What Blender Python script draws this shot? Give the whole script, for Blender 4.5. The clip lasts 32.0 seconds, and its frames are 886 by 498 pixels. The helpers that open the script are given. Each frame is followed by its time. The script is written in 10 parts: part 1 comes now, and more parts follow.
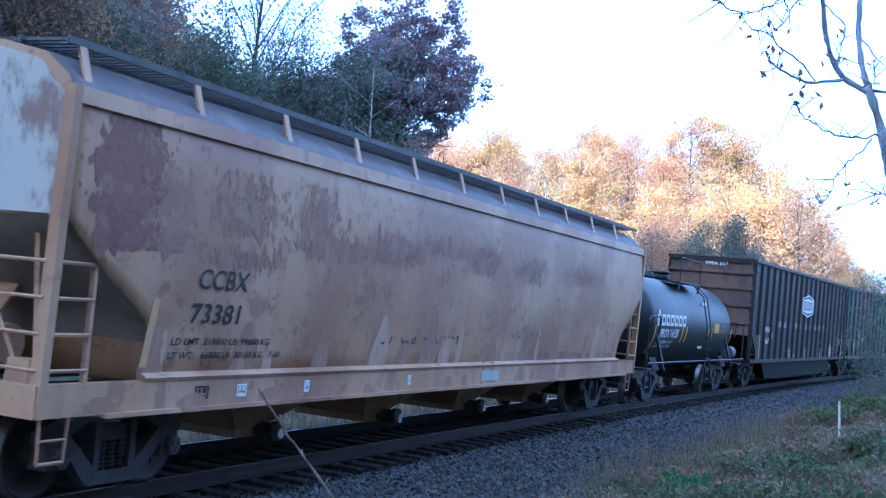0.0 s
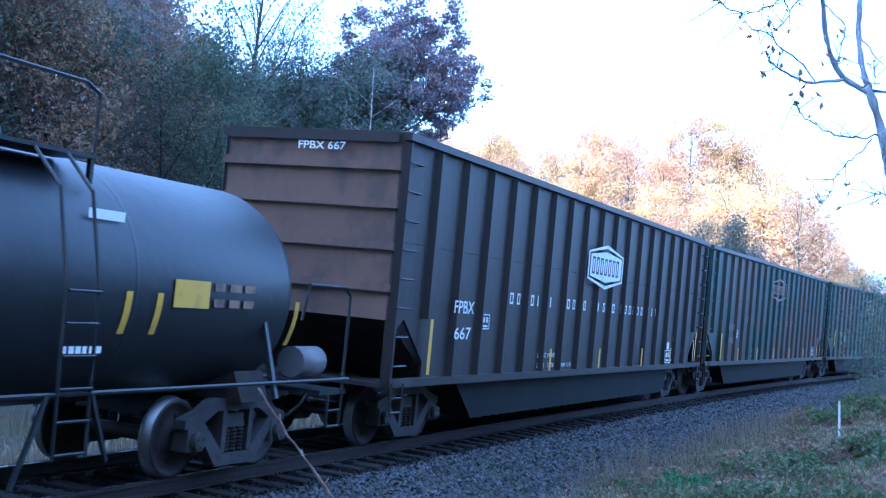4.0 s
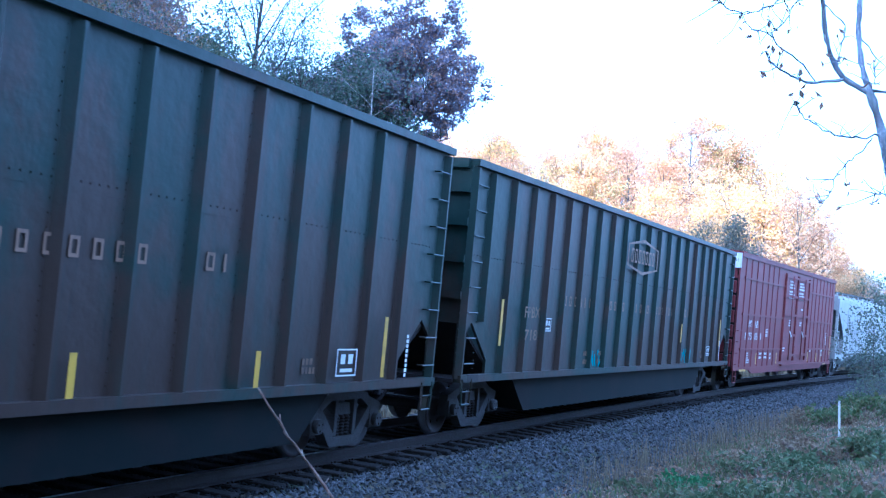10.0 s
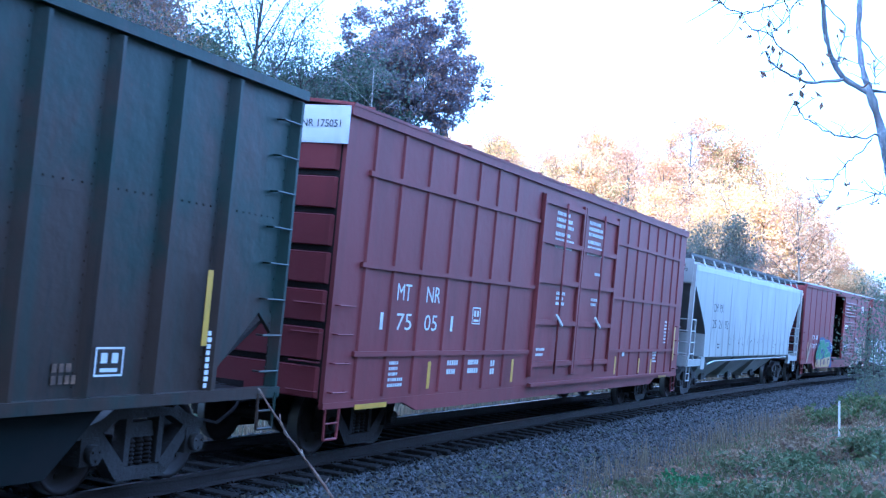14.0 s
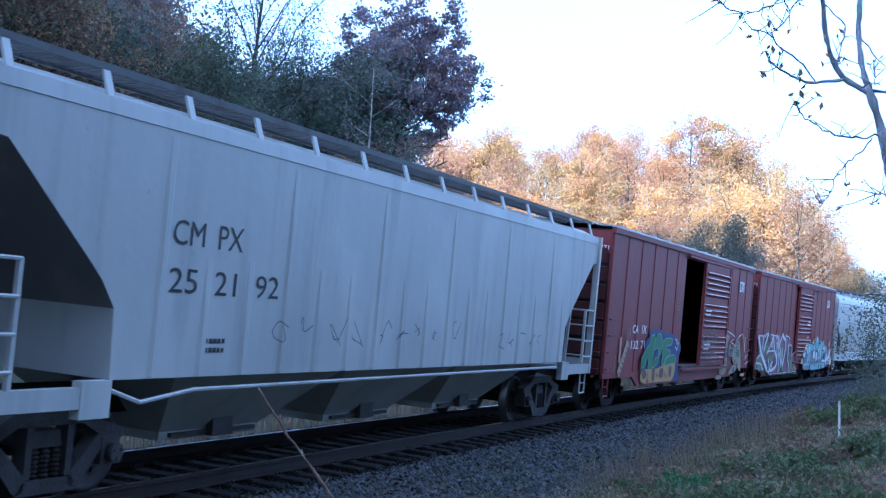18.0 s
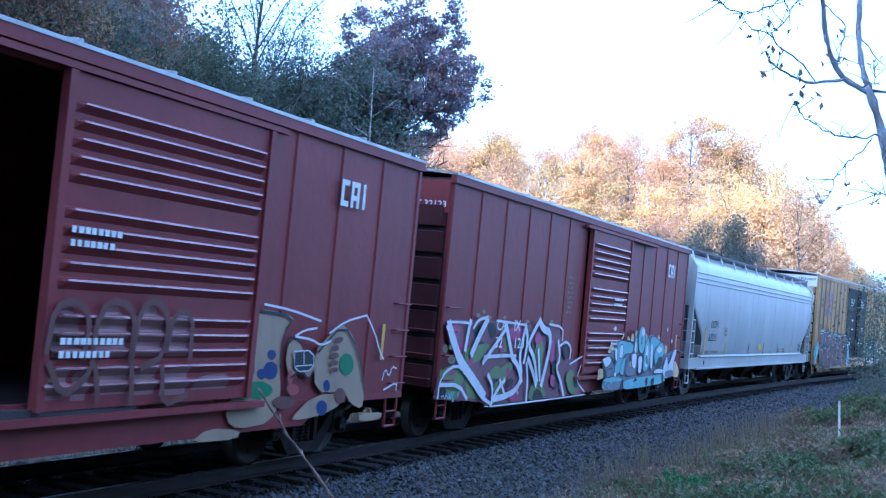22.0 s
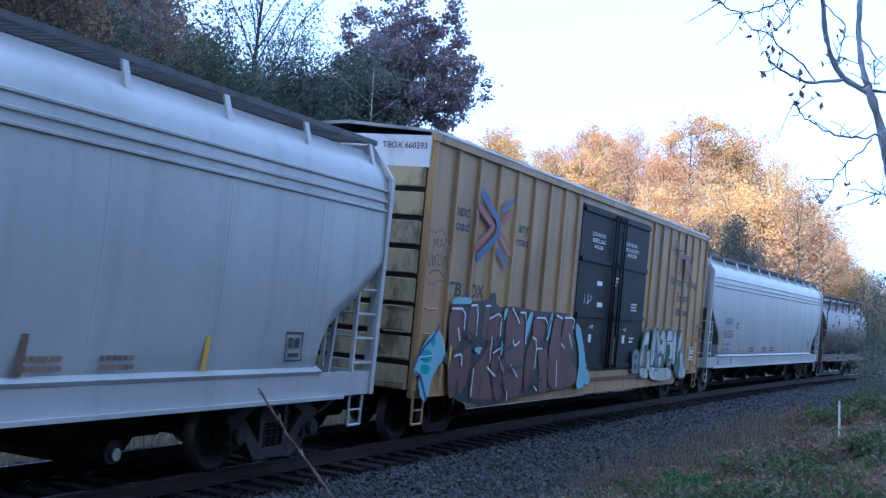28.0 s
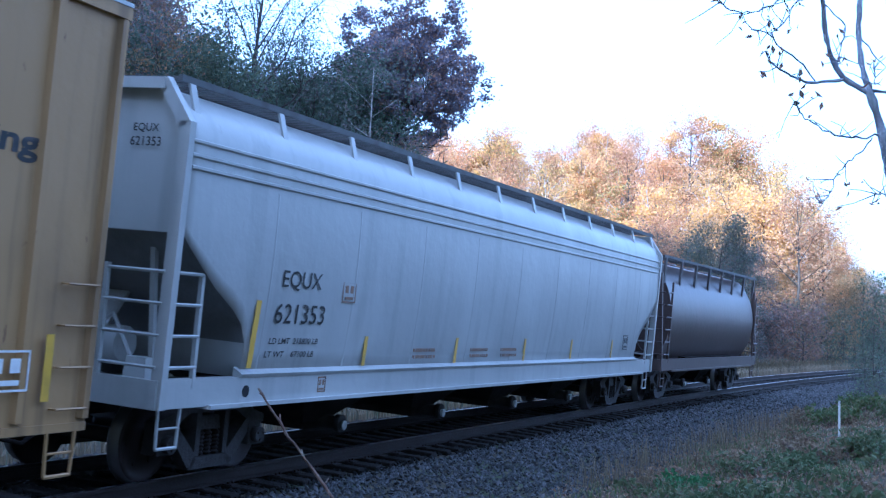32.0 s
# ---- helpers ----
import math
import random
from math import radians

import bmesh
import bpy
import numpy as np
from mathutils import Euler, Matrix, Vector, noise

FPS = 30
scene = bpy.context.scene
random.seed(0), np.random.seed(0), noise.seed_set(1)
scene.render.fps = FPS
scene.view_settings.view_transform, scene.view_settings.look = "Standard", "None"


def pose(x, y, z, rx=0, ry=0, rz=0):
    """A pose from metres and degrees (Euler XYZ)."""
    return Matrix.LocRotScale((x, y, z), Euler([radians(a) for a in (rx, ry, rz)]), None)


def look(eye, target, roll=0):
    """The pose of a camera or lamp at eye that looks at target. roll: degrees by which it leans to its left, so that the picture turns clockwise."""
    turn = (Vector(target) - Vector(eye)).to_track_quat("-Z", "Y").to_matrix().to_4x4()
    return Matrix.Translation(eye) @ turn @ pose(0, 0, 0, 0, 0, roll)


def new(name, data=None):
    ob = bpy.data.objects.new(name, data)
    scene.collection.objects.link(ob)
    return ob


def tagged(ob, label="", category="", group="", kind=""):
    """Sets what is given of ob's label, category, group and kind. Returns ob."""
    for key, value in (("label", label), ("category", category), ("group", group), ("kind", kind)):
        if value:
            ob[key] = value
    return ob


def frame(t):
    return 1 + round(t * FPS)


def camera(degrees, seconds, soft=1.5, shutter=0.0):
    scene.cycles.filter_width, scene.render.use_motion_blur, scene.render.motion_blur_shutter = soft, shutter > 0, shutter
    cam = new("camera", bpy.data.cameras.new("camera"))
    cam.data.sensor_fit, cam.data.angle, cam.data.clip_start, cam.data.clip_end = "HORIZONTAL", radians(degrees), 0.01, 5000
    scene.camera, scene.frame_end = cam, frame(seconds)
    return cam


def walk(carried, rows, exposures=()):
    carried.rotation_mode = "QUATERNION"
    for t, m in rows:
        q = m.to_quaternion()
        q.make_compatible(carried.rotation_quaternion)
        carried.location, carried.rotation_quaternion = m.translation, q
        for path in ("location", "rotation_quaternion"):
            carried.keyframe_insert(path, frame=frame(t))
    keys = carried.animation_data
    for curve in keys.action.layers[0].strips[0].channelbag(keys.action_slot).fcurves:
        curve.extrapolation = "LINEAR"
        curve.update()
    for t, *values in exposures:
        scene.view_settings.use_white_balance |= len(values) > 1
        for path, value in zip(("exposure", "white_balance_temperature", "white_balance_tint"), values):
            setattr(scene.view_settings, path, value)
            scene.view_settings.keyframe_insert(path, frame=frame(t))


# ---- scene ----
# ---- the camera, on a tripod beside the line ----
EYE = Vector((0.0, 0.0, 1.733))
YAW, TILT = radians(67.1375), radians(3.824)
AIM = EYE + Vector((math.sin(YAW) * math.cos(TILT), math.cos(YAW) * math.cos(TILT), math.sin(TILT))) * 10
cam = camera(40.341, 32.0, soft=1.25, shutter=0.12)
STAND = look(EYE, AIM, 1.7457)
walk(cam, [(0.0, STAND), (32.0, STAND)], [
    (0.0, 1.88, 3850.0, 11.0), (3.0, 2.02, 3650.0, 9.0), (5.0, 2.38, 3650.0, 9.0), (14.0, 2.38, 3650.0, 9.0), (16.5, 2.08, 3800.0, 10.0), (18.5, 1.52, 3950.0, 10.0),
    (20.5, 1.80, 3800.0, 9.0), (23.0, 1.92, 3800.0, 9.0), (25.0, 1.66, 3950.0, 10.0), (27.5, 1.34, 4150.0, 11.0), (29.5, 1.72, 3900.0, 11.0), (32.0, 1.66, 3900.0, 11.0)])

# ---- world and sun ----
SUN_EL, SUN_AZ = radians(23), Vector((-0.97, 0.24, 0)).normalized()
sun_way = Vector((SUN_AZ.x * math.cos(SUN_EL), SUN_AZ.y * math.cos(SUN_EL), math.sin(SUN_EL)))
world = bpy.data.worlds.new("sky")
scene.world = world
world.use_nodes = True
wt = world.node_tree
sky = wt.nodes.new("ShaderNodeTexSky")
sky.sky_type, sky.sun_disc = "NISHITA", False
sky.sun_elevation, sky.sun_rotation = SUN_EL, math.atan2(SUN_AZ.x, SUN_AZ.y)
sky.air_density, sky.dust_density, sky.ozone_density = 1.0, 5.0, 1.0
haze = wt.nodes.new("ShaderNodeMix")  # thin high haze whitens the whole sky
haze.data_type = "RGBA"
haze.inputs[0].default_value = 0.5
wt.links.new(sky.outputs[0], haze.inputs[6])
haze.inputs[7].default_value = (5.6, 5.4, 5.3, 1)
wt.links.new(haze.outputs[2], wt.nodes["Background"].inputs[0])
wt.nodes["Background"].inputs[1].default_value = 0.15
sun = new("sun", bpy.data.lights.new("sun", "SUN"))
sun.data.energy, sun.data.angle, sun.data.color = 5.0, radians(0.6), (1.0, 0.80, 0.55)
sun.matrix_world = look(sun_way * 200, (0, 0, 0))

# ---- materials ----
def mat(name, base, rough=0.6, metal=0.0, spots=(), bump=0.0, bump_scale=40.0, spec=0.5, by_object=0.0, by_island=0.0):
    """A surface: a base colour, then layers of (colour, scale, stretch xyz, from, to, amount, detail), each by a noise of its own."""
    m = bpy.data.materials.new(name)
    m.use_nodes = True
    nt = m.node_tree
    N, L = nt.nodes, nt.links
    bsdf = N["Principled BSDF"]
    bsdf.inputs["Roughness"].default_value = rough
    bsdf.inputs["Metallic"].default_value = metal
    bsdf.inputs["Specular IOR Level"].default_value = spec
    coord = N.new("ShaderNodeTexCoord")
    rgb = N.new("ShaderNodeRGB")
    rgb.outputs[0].default_value = (*base, 1)
    out = rgb.outputs[0]
    for k, (colour, scale, stretch, lo, hi, amount, detail) in enumerate(spots):
        mp = N.new("ShaderNodeMapping")
        mp.inputs["Scale"].default_value = stretch
        mp.inputs["Location"].default_value = (k * 3.7, k * 1.3, k * 2.1)
        L.new(coord.outputs["Object"], mp.inputs[0])
        tex = N.new("ShaderNodeTexNoise")
        tex.inputs["Scale"].default_value, tex.inputs["Detail"].default_value = scale, detail
        tex.inputs["Roughness"].default_value = 0.66 if detail > 6 else 0.5
        L.new(mp.outputs[0], tex.inputs["Vector"])
        rng = N.new("ShaderNodeMapRange")
        rng.interpolation_type = "SMOOTHSTEP"
        for i, v in ((1, lo), (2, hi), (4, amount)):
            rng.inputs[i].default_value = v
        L.new(tex.outputs["Fac"], rng.inputs[0])
        mix = N.new("ShaderNodeMix")
        mix.data_type = "RGBA"
        L.new(rng.outputs[0], mix.inputs[0])
        L.new(out, mix.inputs[6])
        mix.inputs[7].default_value = (*colour, 1)
        out = mix.outputs[2]
    for amount, node, socket in ((by_object, "ShaderNodeObjectInfo", "Random"), (by_island, "ShaderNodeNewGeometry", "Random Per Island")):
        if amount:
            src = N.new(node)
            rng = N.new("ShaderNodeMapRange")
            rng.inputs[3].default_value, rng.inputs[4].default_value = 1 - amount, 1 + amount
            L.new(src.outputs[socket], rng.inputs[0])
            hsv = N.new("ShaderNodeHueSaturation")
            L.new(rng.outputs[0], hsv.inputs["Value"])
            L.new(out, hsv.inputs["Color"])
            out = hsv.outputs[0]
    L.new(out, bsdf.inputs["Base Color"])
    if bump:
        tex = N.new("ShaderNodeTexNoise")
        tex.inputs["Scale"].default_value, tex.inputs["Detail"].default_value = bump_scale, 4
        L.new(coord.outputs["Object"], tex.inputs["Vector"])
        bp = N.new("ShaderNodeBump")
        bp.inputs["Strength"].default_value = bump
        bp.inputs["Distance"].default_value = 0.05
        L.new(tex.outputs["Fac"], bp.inputs["Height"])
        L.new(bp.outputs[0], bsdf.inputs["Normal"])
    return m


def leaf_mat(name, ramp, by=0.25):
    """Foliage: colours along a ramp, picked tree by tree and clump by clump, with light through the leaf."""
    m = bpy.data.materials.new(name)
    m.use_nodes = True
    nt = m.node_tree
    N, L = nt.nodes, nt.links
    bsdf = N["Principled BSDF"]
    bsdf.inputs["Roughness"].default_value = 0.55
    bsdf.inputs["Specular IOR Level"].default_value = 0.3
    info, geo = N.new("ShaderNodeObjectInfo"), N.new("ShaderNodeNewGeometry")
    mul = N.new("ShaderNodeMath")
    mul.operation = "MULTIPLY_ADD"
    mul.inputs[1].default_value = by
    L.new(geo.outputs["Random Per Island"], mul.inputs[0])
    scl = N.new("ShaderNodeMath")
    scl.operation = "MULTIPLY"
    scl.inputs[1].default_value = 1 - by
    L.new(info.outputs["Random"], scl.inputs[0])
    L.new(scl.outputs[0], mul.inputs[2])
    cr = N.new("ShaderNodeValToRGB")
    el = cr.color_ramp.elements
    while len(el) < len(ramp):
        el.new(0.5)
    for e, (pos, c) in zip(el, ramp):
        e.position, e.color = pos, (*c, 1)
    L.new(mul.outputs[0], cr.inputs[0])
    L.new(cr.outputs[0], bsdf.inputs["Base Color"])
    tr = N.new("ShaderNodeBsdfTranslucent")
    L.new(cr.outputs[0], tr.inputs[0])
    mx = N.new("ShaderNodeMixShader")
    mx.inputs[0].default_value = 0.35
    L.new(bsdf.outputs[0], mx.inputs[1])
    L.new(tr.outputs[0], mx.inputs[2])
    L.new(mx.outputs[0], N["Material Output"].inputs[0])
    return m


RUST, GRIME = (0.10, 0.045, 0.025), (0.03, 0.028, 0.026)


def paint(name, base, rough=0.5, rust=0.35, grime=0.5, streak=0.5, spec=0.35):
    """Weathered car paint: faded patches, dirt streaks running down, rust spots."""
    faded = tuple(min(1, c * 1.3 + 0.003) for c in base)
    dirty = tuple(c * 0.55 + g * 0.45 for c, g in zip(base, GRIME))
    return mat(name, base, rough, 0.0, (
        (faded, 0.7, (1, 1, 0.6), 0.45, 0.75, 0.6, 3),
        (dirty, 2.2, (1.6, 1.6, 0.12), 0.5, 0.72, streak, 5),
        (dirty, 0.5, (1, 1, 1.4), 0.5, 0.8, grime, 4),
        (RUST, 6.0, (1, 1, 0.5), 0.66, 0.72, rust, 7)), bump=0.12, bump_scale=5, spec=spec)


M_TAN = mat("weathered tan paint", (0.42, 0.265, 0.135), 0.5, 0.0, (
    ((0.46, 0.325, 0.205), 0.6, (1, 1, 0.5), 0.45, 0.7, 0.7, 3),
    ((0.26, 0.135, 0.07), 0.45, (1, 1, 1.1), 0.42, 0.62, 0.8, 6),
    ((0.30, 0.17, 0.10), 2.2, (1.6, 1.6, 0.12), 0.48, 0.72, 0.55, 6),
    ((0.20, 0.09, 0.06), 1.5, (1.1, 1.1, 1.5), 0.56, 0.64, 0.55, 12),
    ((0.17, 0.075, 0.05), 3.4, (1, 1, 1.1), 0.585, 0.67, 0.6, 12),
    ((0.13, 0.06, 0.045), 9.0, (1, 1, 0.5), 0.62, 0.7, 0.6, 8)), bump=0.15, bump_scale=5)
M_RUSTPATCH = mat("flaking maroon rust", (0.20, 0.10, 0.07), 0.7, 0.0, (
    ((0.28, 0.165, 0.11), 5.0, (1, 1, 0.8), 0.54, 0.6, 0.7, 12),
    ((0.15, 0.065, 0.05), 2.5, (1, 1, 1.2), 0.5, 0.65, 0.7, 8)), bump=0.25, bump_scale=14)
M_RUSTTHIN = mat("thin rust bloom", (0.27, 0.155, 0.10), 0.65, 0.0, (((0.34, 0.22, 0.14), 3.0, (1, 1, 0.8), 0.46, 0.6, 0.8, 10), ((0.17, 0.08, 0.055), 5.0, (1, 1, 1), 0.56, 0.66, 0.7, 8)))
M_TANDIRT = mat("brown dirt film", (0.30, 0.18, 0.11), 0.7, 0.0, (((0.42, 0.26, 0.165), 4.0, (1.5, 1.5, 0.3), 0.45, 0.65, 0.8, 8),))
M_TANPALE = mat("washed pale paint", (0.48, 0.33, 0.22), 0.55, 0.0, (((0.36, 0.24, 0.16), 4.0, (1.5, 1.5, 0.3), 0.45, 0.65, 0.8, 8),))
M_FADEDSTRIP = mat("faded amber strip", (0.46, 0.29, 0.12), 0.5, 0.0, (((0.40, 0.27, 0.18), 5.0, (1, 1, 1), 0.42, 0.62, 0.9, 6),))
M_RIBGLINT = mat("maroon rib edge with glint lightened in", (0.27, 0.13, 0.135), 0.22, 0.1, (((0.16, 0.04, 0.045), 5.0, (1, 1, 1), 0.5, 0.62, 0.7, 6),), spec=0.9)
# base maroon here is much darker than on the car sides
M_ENDMAROON = paint("darker maroon end sheet with grime", (0.062, 0.018, 0.018), 0.65, 0.4, 0.5, 0.4, spec=0.2)
M_WHITE = paint("faded white paint", (0.42, 0.42, 0.40), 0.36, 0.15, 0.22, 0.28)
M_GREY = paint("pale grey paint", (0.41, 0.41, 0.385), 0.45, 0.2, 0.25, 0.35)
M_MAROON = paint("dull maroon paint", (0.165, 0.031, 0.034), 0.55, 0.3, 0.4, 0.35)
M_RED = paint("oxide red paint", (0.175, 0.040, 0.042), 0.55, 0.25, 0.3, 0.3)
M_BROWN = paint("dark brown paint", (0.017, 0.0115, 0.0095), 0.5, 0.4, 0.4, 0.5, spec=0.4)
M_GREEN = mat("dark green paint worn to brown", (0.0105, 0.027, 0.020), 0.48, 0.0, (
    ((0.046, 0.023, 0.015), 0.34, (1, 1, 0.8), 0.43, 0.57, 0.8, 7),
    ((0.018, 0.038, 0.031), 1.8, (1.6, 1.6, 0.14), 0.5, 0.72, 0.6, 6),
    ((0.008, 0.012, 0.011), 3.0, (1.8, 1.8, 0.2), 0.55, 0.72, 0.6, 8),
    ((0.06, 0.03, 0.02), 8.0, (1, 1, 0.7), 0.64, 0.7, 0.5, 8)), bump=0.2, bump_scale=4, spec=0.45)
M_YELLOW = mat("mustard yellow paint under old grime", (0.375, 0.24, 0.098), 0.5, 0.0, (
    ((0.43, 0.29, 0.14), 0.7, (1, 1, 0.6), 0.45, 0.75, 0.6, 3),
    ((0.19, 0.125, 0.06), 0.45, (1, 1, 0.9), 0.47, 0.68, 0.65, 6),
    ((0.14, 0.095, 0.045), 2.4, (1.6, 1.6, 0.1), 0.5, 0.7, 0.6, 6),
    ((0.10, 0.045, 0.025), 7.0, (1, 1, 0.35), 0.655, 0.71, 0.6, 8)), bump=0.12, bump_scale=5, spec=0.35)
M_BLACK = paint("black paint", (0.016, 0.017, 0.019), 0.45, 0.15, 0.2, 0.3)
M_MAHOGANY = paint("rusty door track", (0.13, 0.05, 0.035), 0.6, 0.5, 0.4, 0.3)
M_ENDCREAM = mat("grimy cream end panel", (0.40, 0.33, 0.18), 0.6, 0.0, (((0.035, 0.028, 0.024), 0.8, (1, 1, 0.5), 0.5, 0.6, 0.9, 8), ((0.10, 0.06, 0.03), 3.0, (1, 1, 0.4), 0.5, 0.65, 0.7, 7)), bump=0.15, bump_scale=6)
M_GRATE = mat("dark steel grating", (0.10, 0.10, 0.10), 0.6, 0.3, (((0.05, 0.04, 0.035), 3.0, (1, 1, 1), 0.45, 0.7, 0.7, 5),))
M_ROOFDIRT = mat("grimy roof sheet", (0.085, 0.07, 0.065), 0.6, 0.0, (((0.2, 0.16, 0.13), 1.6, (1, 1, 1), 0.5, 0.7, 0.6, 8),), bump=0.2, bump_scale=8)
M_SLOPE = mat("slope sheet dark with dirt and shade", (0.15, 0.15, 0.15), 0.7, 0.0, (((0.22, 0.215, 0.21), 1.1, (1, 1, 1), 0.45, 0.7, 0.7, 6),), bump=0.2, bump_scale=8)
M_BEIGESLOPE = mat("beige slope sheet", (0.22, 0.19, 0.15), 0.7, 0.0, (((0.10, 0.09, 0.08), 1.1, (1, 1, 1), 0.45, 0.7, 0.7, 6),), bump=0.2, bump_scale=8)
# sooty underframe steel; its dark also stands for shade in the end recesses
M_SOOTSHADE = mat("steel dark with soot and shade", (0.022, 0.018, 0.017), 0.7, 0.0, (((0.05, 0.038, 0.032), 2.0, (1, 1, 1), 0.45, 0.7, 0.6, 5),), bump=0.3, bump_scale=25, spec=0.15)
M_TRUCK = mat("dusty cast steel", (0.045, 0.04, 0.038), 0.75, 0.0, (((0.03, 0.025, 0.022), 3.0, (1, 1, 1), 0.4, 0.65, 0.8, 5),), bump=0.3, bump_scale=25)
M_WHEEL = mat("rusty wheel steel", (0.032, 0.024, 0.022), 0.65, 0.2, (((0.03, 0.02, 0.02), 5.0, (1, 1, 1), 0.4, 0.7, 0.7, 4),))
M_TREAD = mat("polished wheel rim", (0.22, 0.21, 0.2), 0.45, 1.0)
M_DARK = mat("dark shaded steel", (0.02, 0.02, 0.022), 0.7, spec=0.2)
M_ROOF = mat("galvanised roof sheet", (0.45, 0.46, 0.47), 0.42, 0.6, (((0.25, 0.22, 0.2), 2.0, (1, 1, 1), 0.45, 0.7, 0.6, 5),))
M_TEXTW = mat("white lettering", (0.75, 0.75, 0.73), 0.6, 0.0, (((0.4, 0.38, 0.36), 6.0, (1, 1, 1), 0.5, 0.75, 0.5, 5),))
M_TEXTK = mat("black lettering", (0.02, 0.02, 0.022), 0.5, 0.0, (((0.12, 0.1, 0.1), 6.0, (1, 1, 1), 0.55, 0.75, 0.5, 5),))
M_TEXTF = mat("faded lettering", (0.23, 0.145, 0.09), 0.6, 0.0, (((0.07, 0.05, 0.04), 5.0, (1, 1, 1), 0.45, 0.7, 0.8, 5),))
M_STRIPE = mat("reflective yellow strip", (0.62, 0.40, 0.04), 0.35, 0.0, (((0.35, 0.24, 0.05), 5.0, (1, 1, 1), 0.45, 0.75, 0.6, 4),))
M_RAIL = mat("brown rail steel", (0.038, 0.030, 0.027), 0.6, 0.3, (((0.025, 0.02, 0.018), 6.0, (0.2, 1, 1), 0.4, 0.7, 0.7, 5),), bump=0.2, bump_scale=30, spec=0.2)
M_HEAD = mat("worn rail head", (0.55, 0.55, 0.56), 0.28, 1.0)
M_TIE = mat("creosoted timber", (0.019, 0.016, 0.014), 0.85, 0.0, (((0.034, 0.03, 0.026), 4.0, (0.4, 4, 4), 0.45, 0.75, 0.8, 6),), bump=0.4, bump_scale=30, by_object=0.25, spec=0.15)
M_STONE = mat("grey ballast stone", (0.073, 0.074, 0.079), 0.85, 0.0, (((0.036, 0.036, 0.038), 9.0, (1, 1, 1), 0.4, 0.7, 0.7, 4),), bump=0.3, bump_scale=60, by_island=0.55, spec=0.3)
M_BARK = mat("grey bark", (0.07, 0.06, 0.055), 0.95, 0.0, (((0.035, 0.03, 0.026), 6.0, (1, 1, 0.25), 0.4, 0.65, 0.8, 5),), bump=0.5, bump_scale=18)
M_PALEBARK = mat("pale birch bark", (0.36, 0.34, 0.32), 0.8, 0.0, (((0.12, 0.1, 0.09), 3.0, (1, 1, 0.6), 0.5, 0.62, 0.8, 6),), bump=0.3, bump_scale=18)

# ---- small builders ----
def part(name, bm, material, parent=None, label=""):
    """Links a bmesh as one mesh object under a thing or a part."""
    me = bpy.data.meshes.new(name)
    bm.to_mesh(me)
    bm.free()
    return mesh_part(name, me, material, parent, label)


def mesh_part(name, me, material, parent=None, label=""):
    for mm in material if isinstance(material, (list, tuple)) else (material,):
        if mm.name not in me.materials:
            me.materials.append(mm)
    ob = new(name, me)
    ob.parent = parent
    return tagged(ob, label) if label else ob


def empty(name, label, category, group="", kind="", parent=None):
    ob = new(name)
    ob.empty_display_size = 0.3
    ob.parent = parent
    return tagged(ob, label, category, group, kind)


def box(bm, x0, x1, y0, y1, z0, z1, taper=0.0):
    vs = [bm.verts.new(p) for p in ((x0, y0, z0), (x1, y0, z0), (x1, y1, z0), (x0, y1, z0),
          (x0 + taper, y0 + taper, z1), (x1 - taper, y0 + taper, z1), (x1 - taper, y1 - taper, z1), (x0 + taper, y1 - taper, z1))]
    for f in ((3, 2, 1, 0), (4, 5, 6, 7), (0, 1, 5, 4), (1, 2, 6, 5), (2, 3, 7, 6), (3, 0, 4, 7)):
        bm.faces.new([vs[i] for i in f])
    return bm


def tube(bm, p0, p1, r0, r1=None, n=8, caps=True):
    r1 = r0 if r1 is None else r1
    a, b = Vector(p0), Vector(p1)
    d = (b - a).normalized()
    u = d.orthogonal().normalized()
    w = d.cross(u)
    rings = []
    for c, r in ((a, r0), (b, r1)):
        rings.append([bm.verts.new(c + (u * math.cos(2 * math.pi * i / n) + w * math.sin(2 * math.pi * i / n)) * r) for i in range(n)])
    for i in range(n):
        f = bm.faces.new((rings[0][i], rings[0][(i + 1) % n], rings[1][(i + 1) % n], rings[1][i]))
        f.smooth = n > 6
    if caps:
        bm.faces.new(rings[0][::-1])
        bm.faces.new(rings[1])
    return bm


def pipe(bm, pts, r, n=6):
    for a, b in zip(pts, pts[1:]):
        tube(bm, a, b, r, n=n)
    return bm


def bar(bm, p0, p1, w, h):
    """A flat or square bar between two points; w across, h the other way."""
    a, b = Vector(p0), Vector(p1)
    d = (b - a).normalized()
    ref = Vector((0, 0, 1)) if abs(d.z) < 0.9 else Vector((1, 0, 0))
    u = d.cross(ref).normalized()
    v = u.cross(d)
    vs = [bm.verts.new(c + u * (sx * w / 2) + v * (sy * h / 2)) for c in (a, b) for sx, sy in ((-1, -1), (1, -1), (1, 1), (-1, 1))]
    for f in ((0, 1, 2, 3), (7, 6, 5, 4), (0, 4, 5, 1), (1, 5, 6, 2), (2, 6, 7, 3), (3, 7, 4, 0)):
        bm.faces.new([vs[i] for i in f])
    return bm


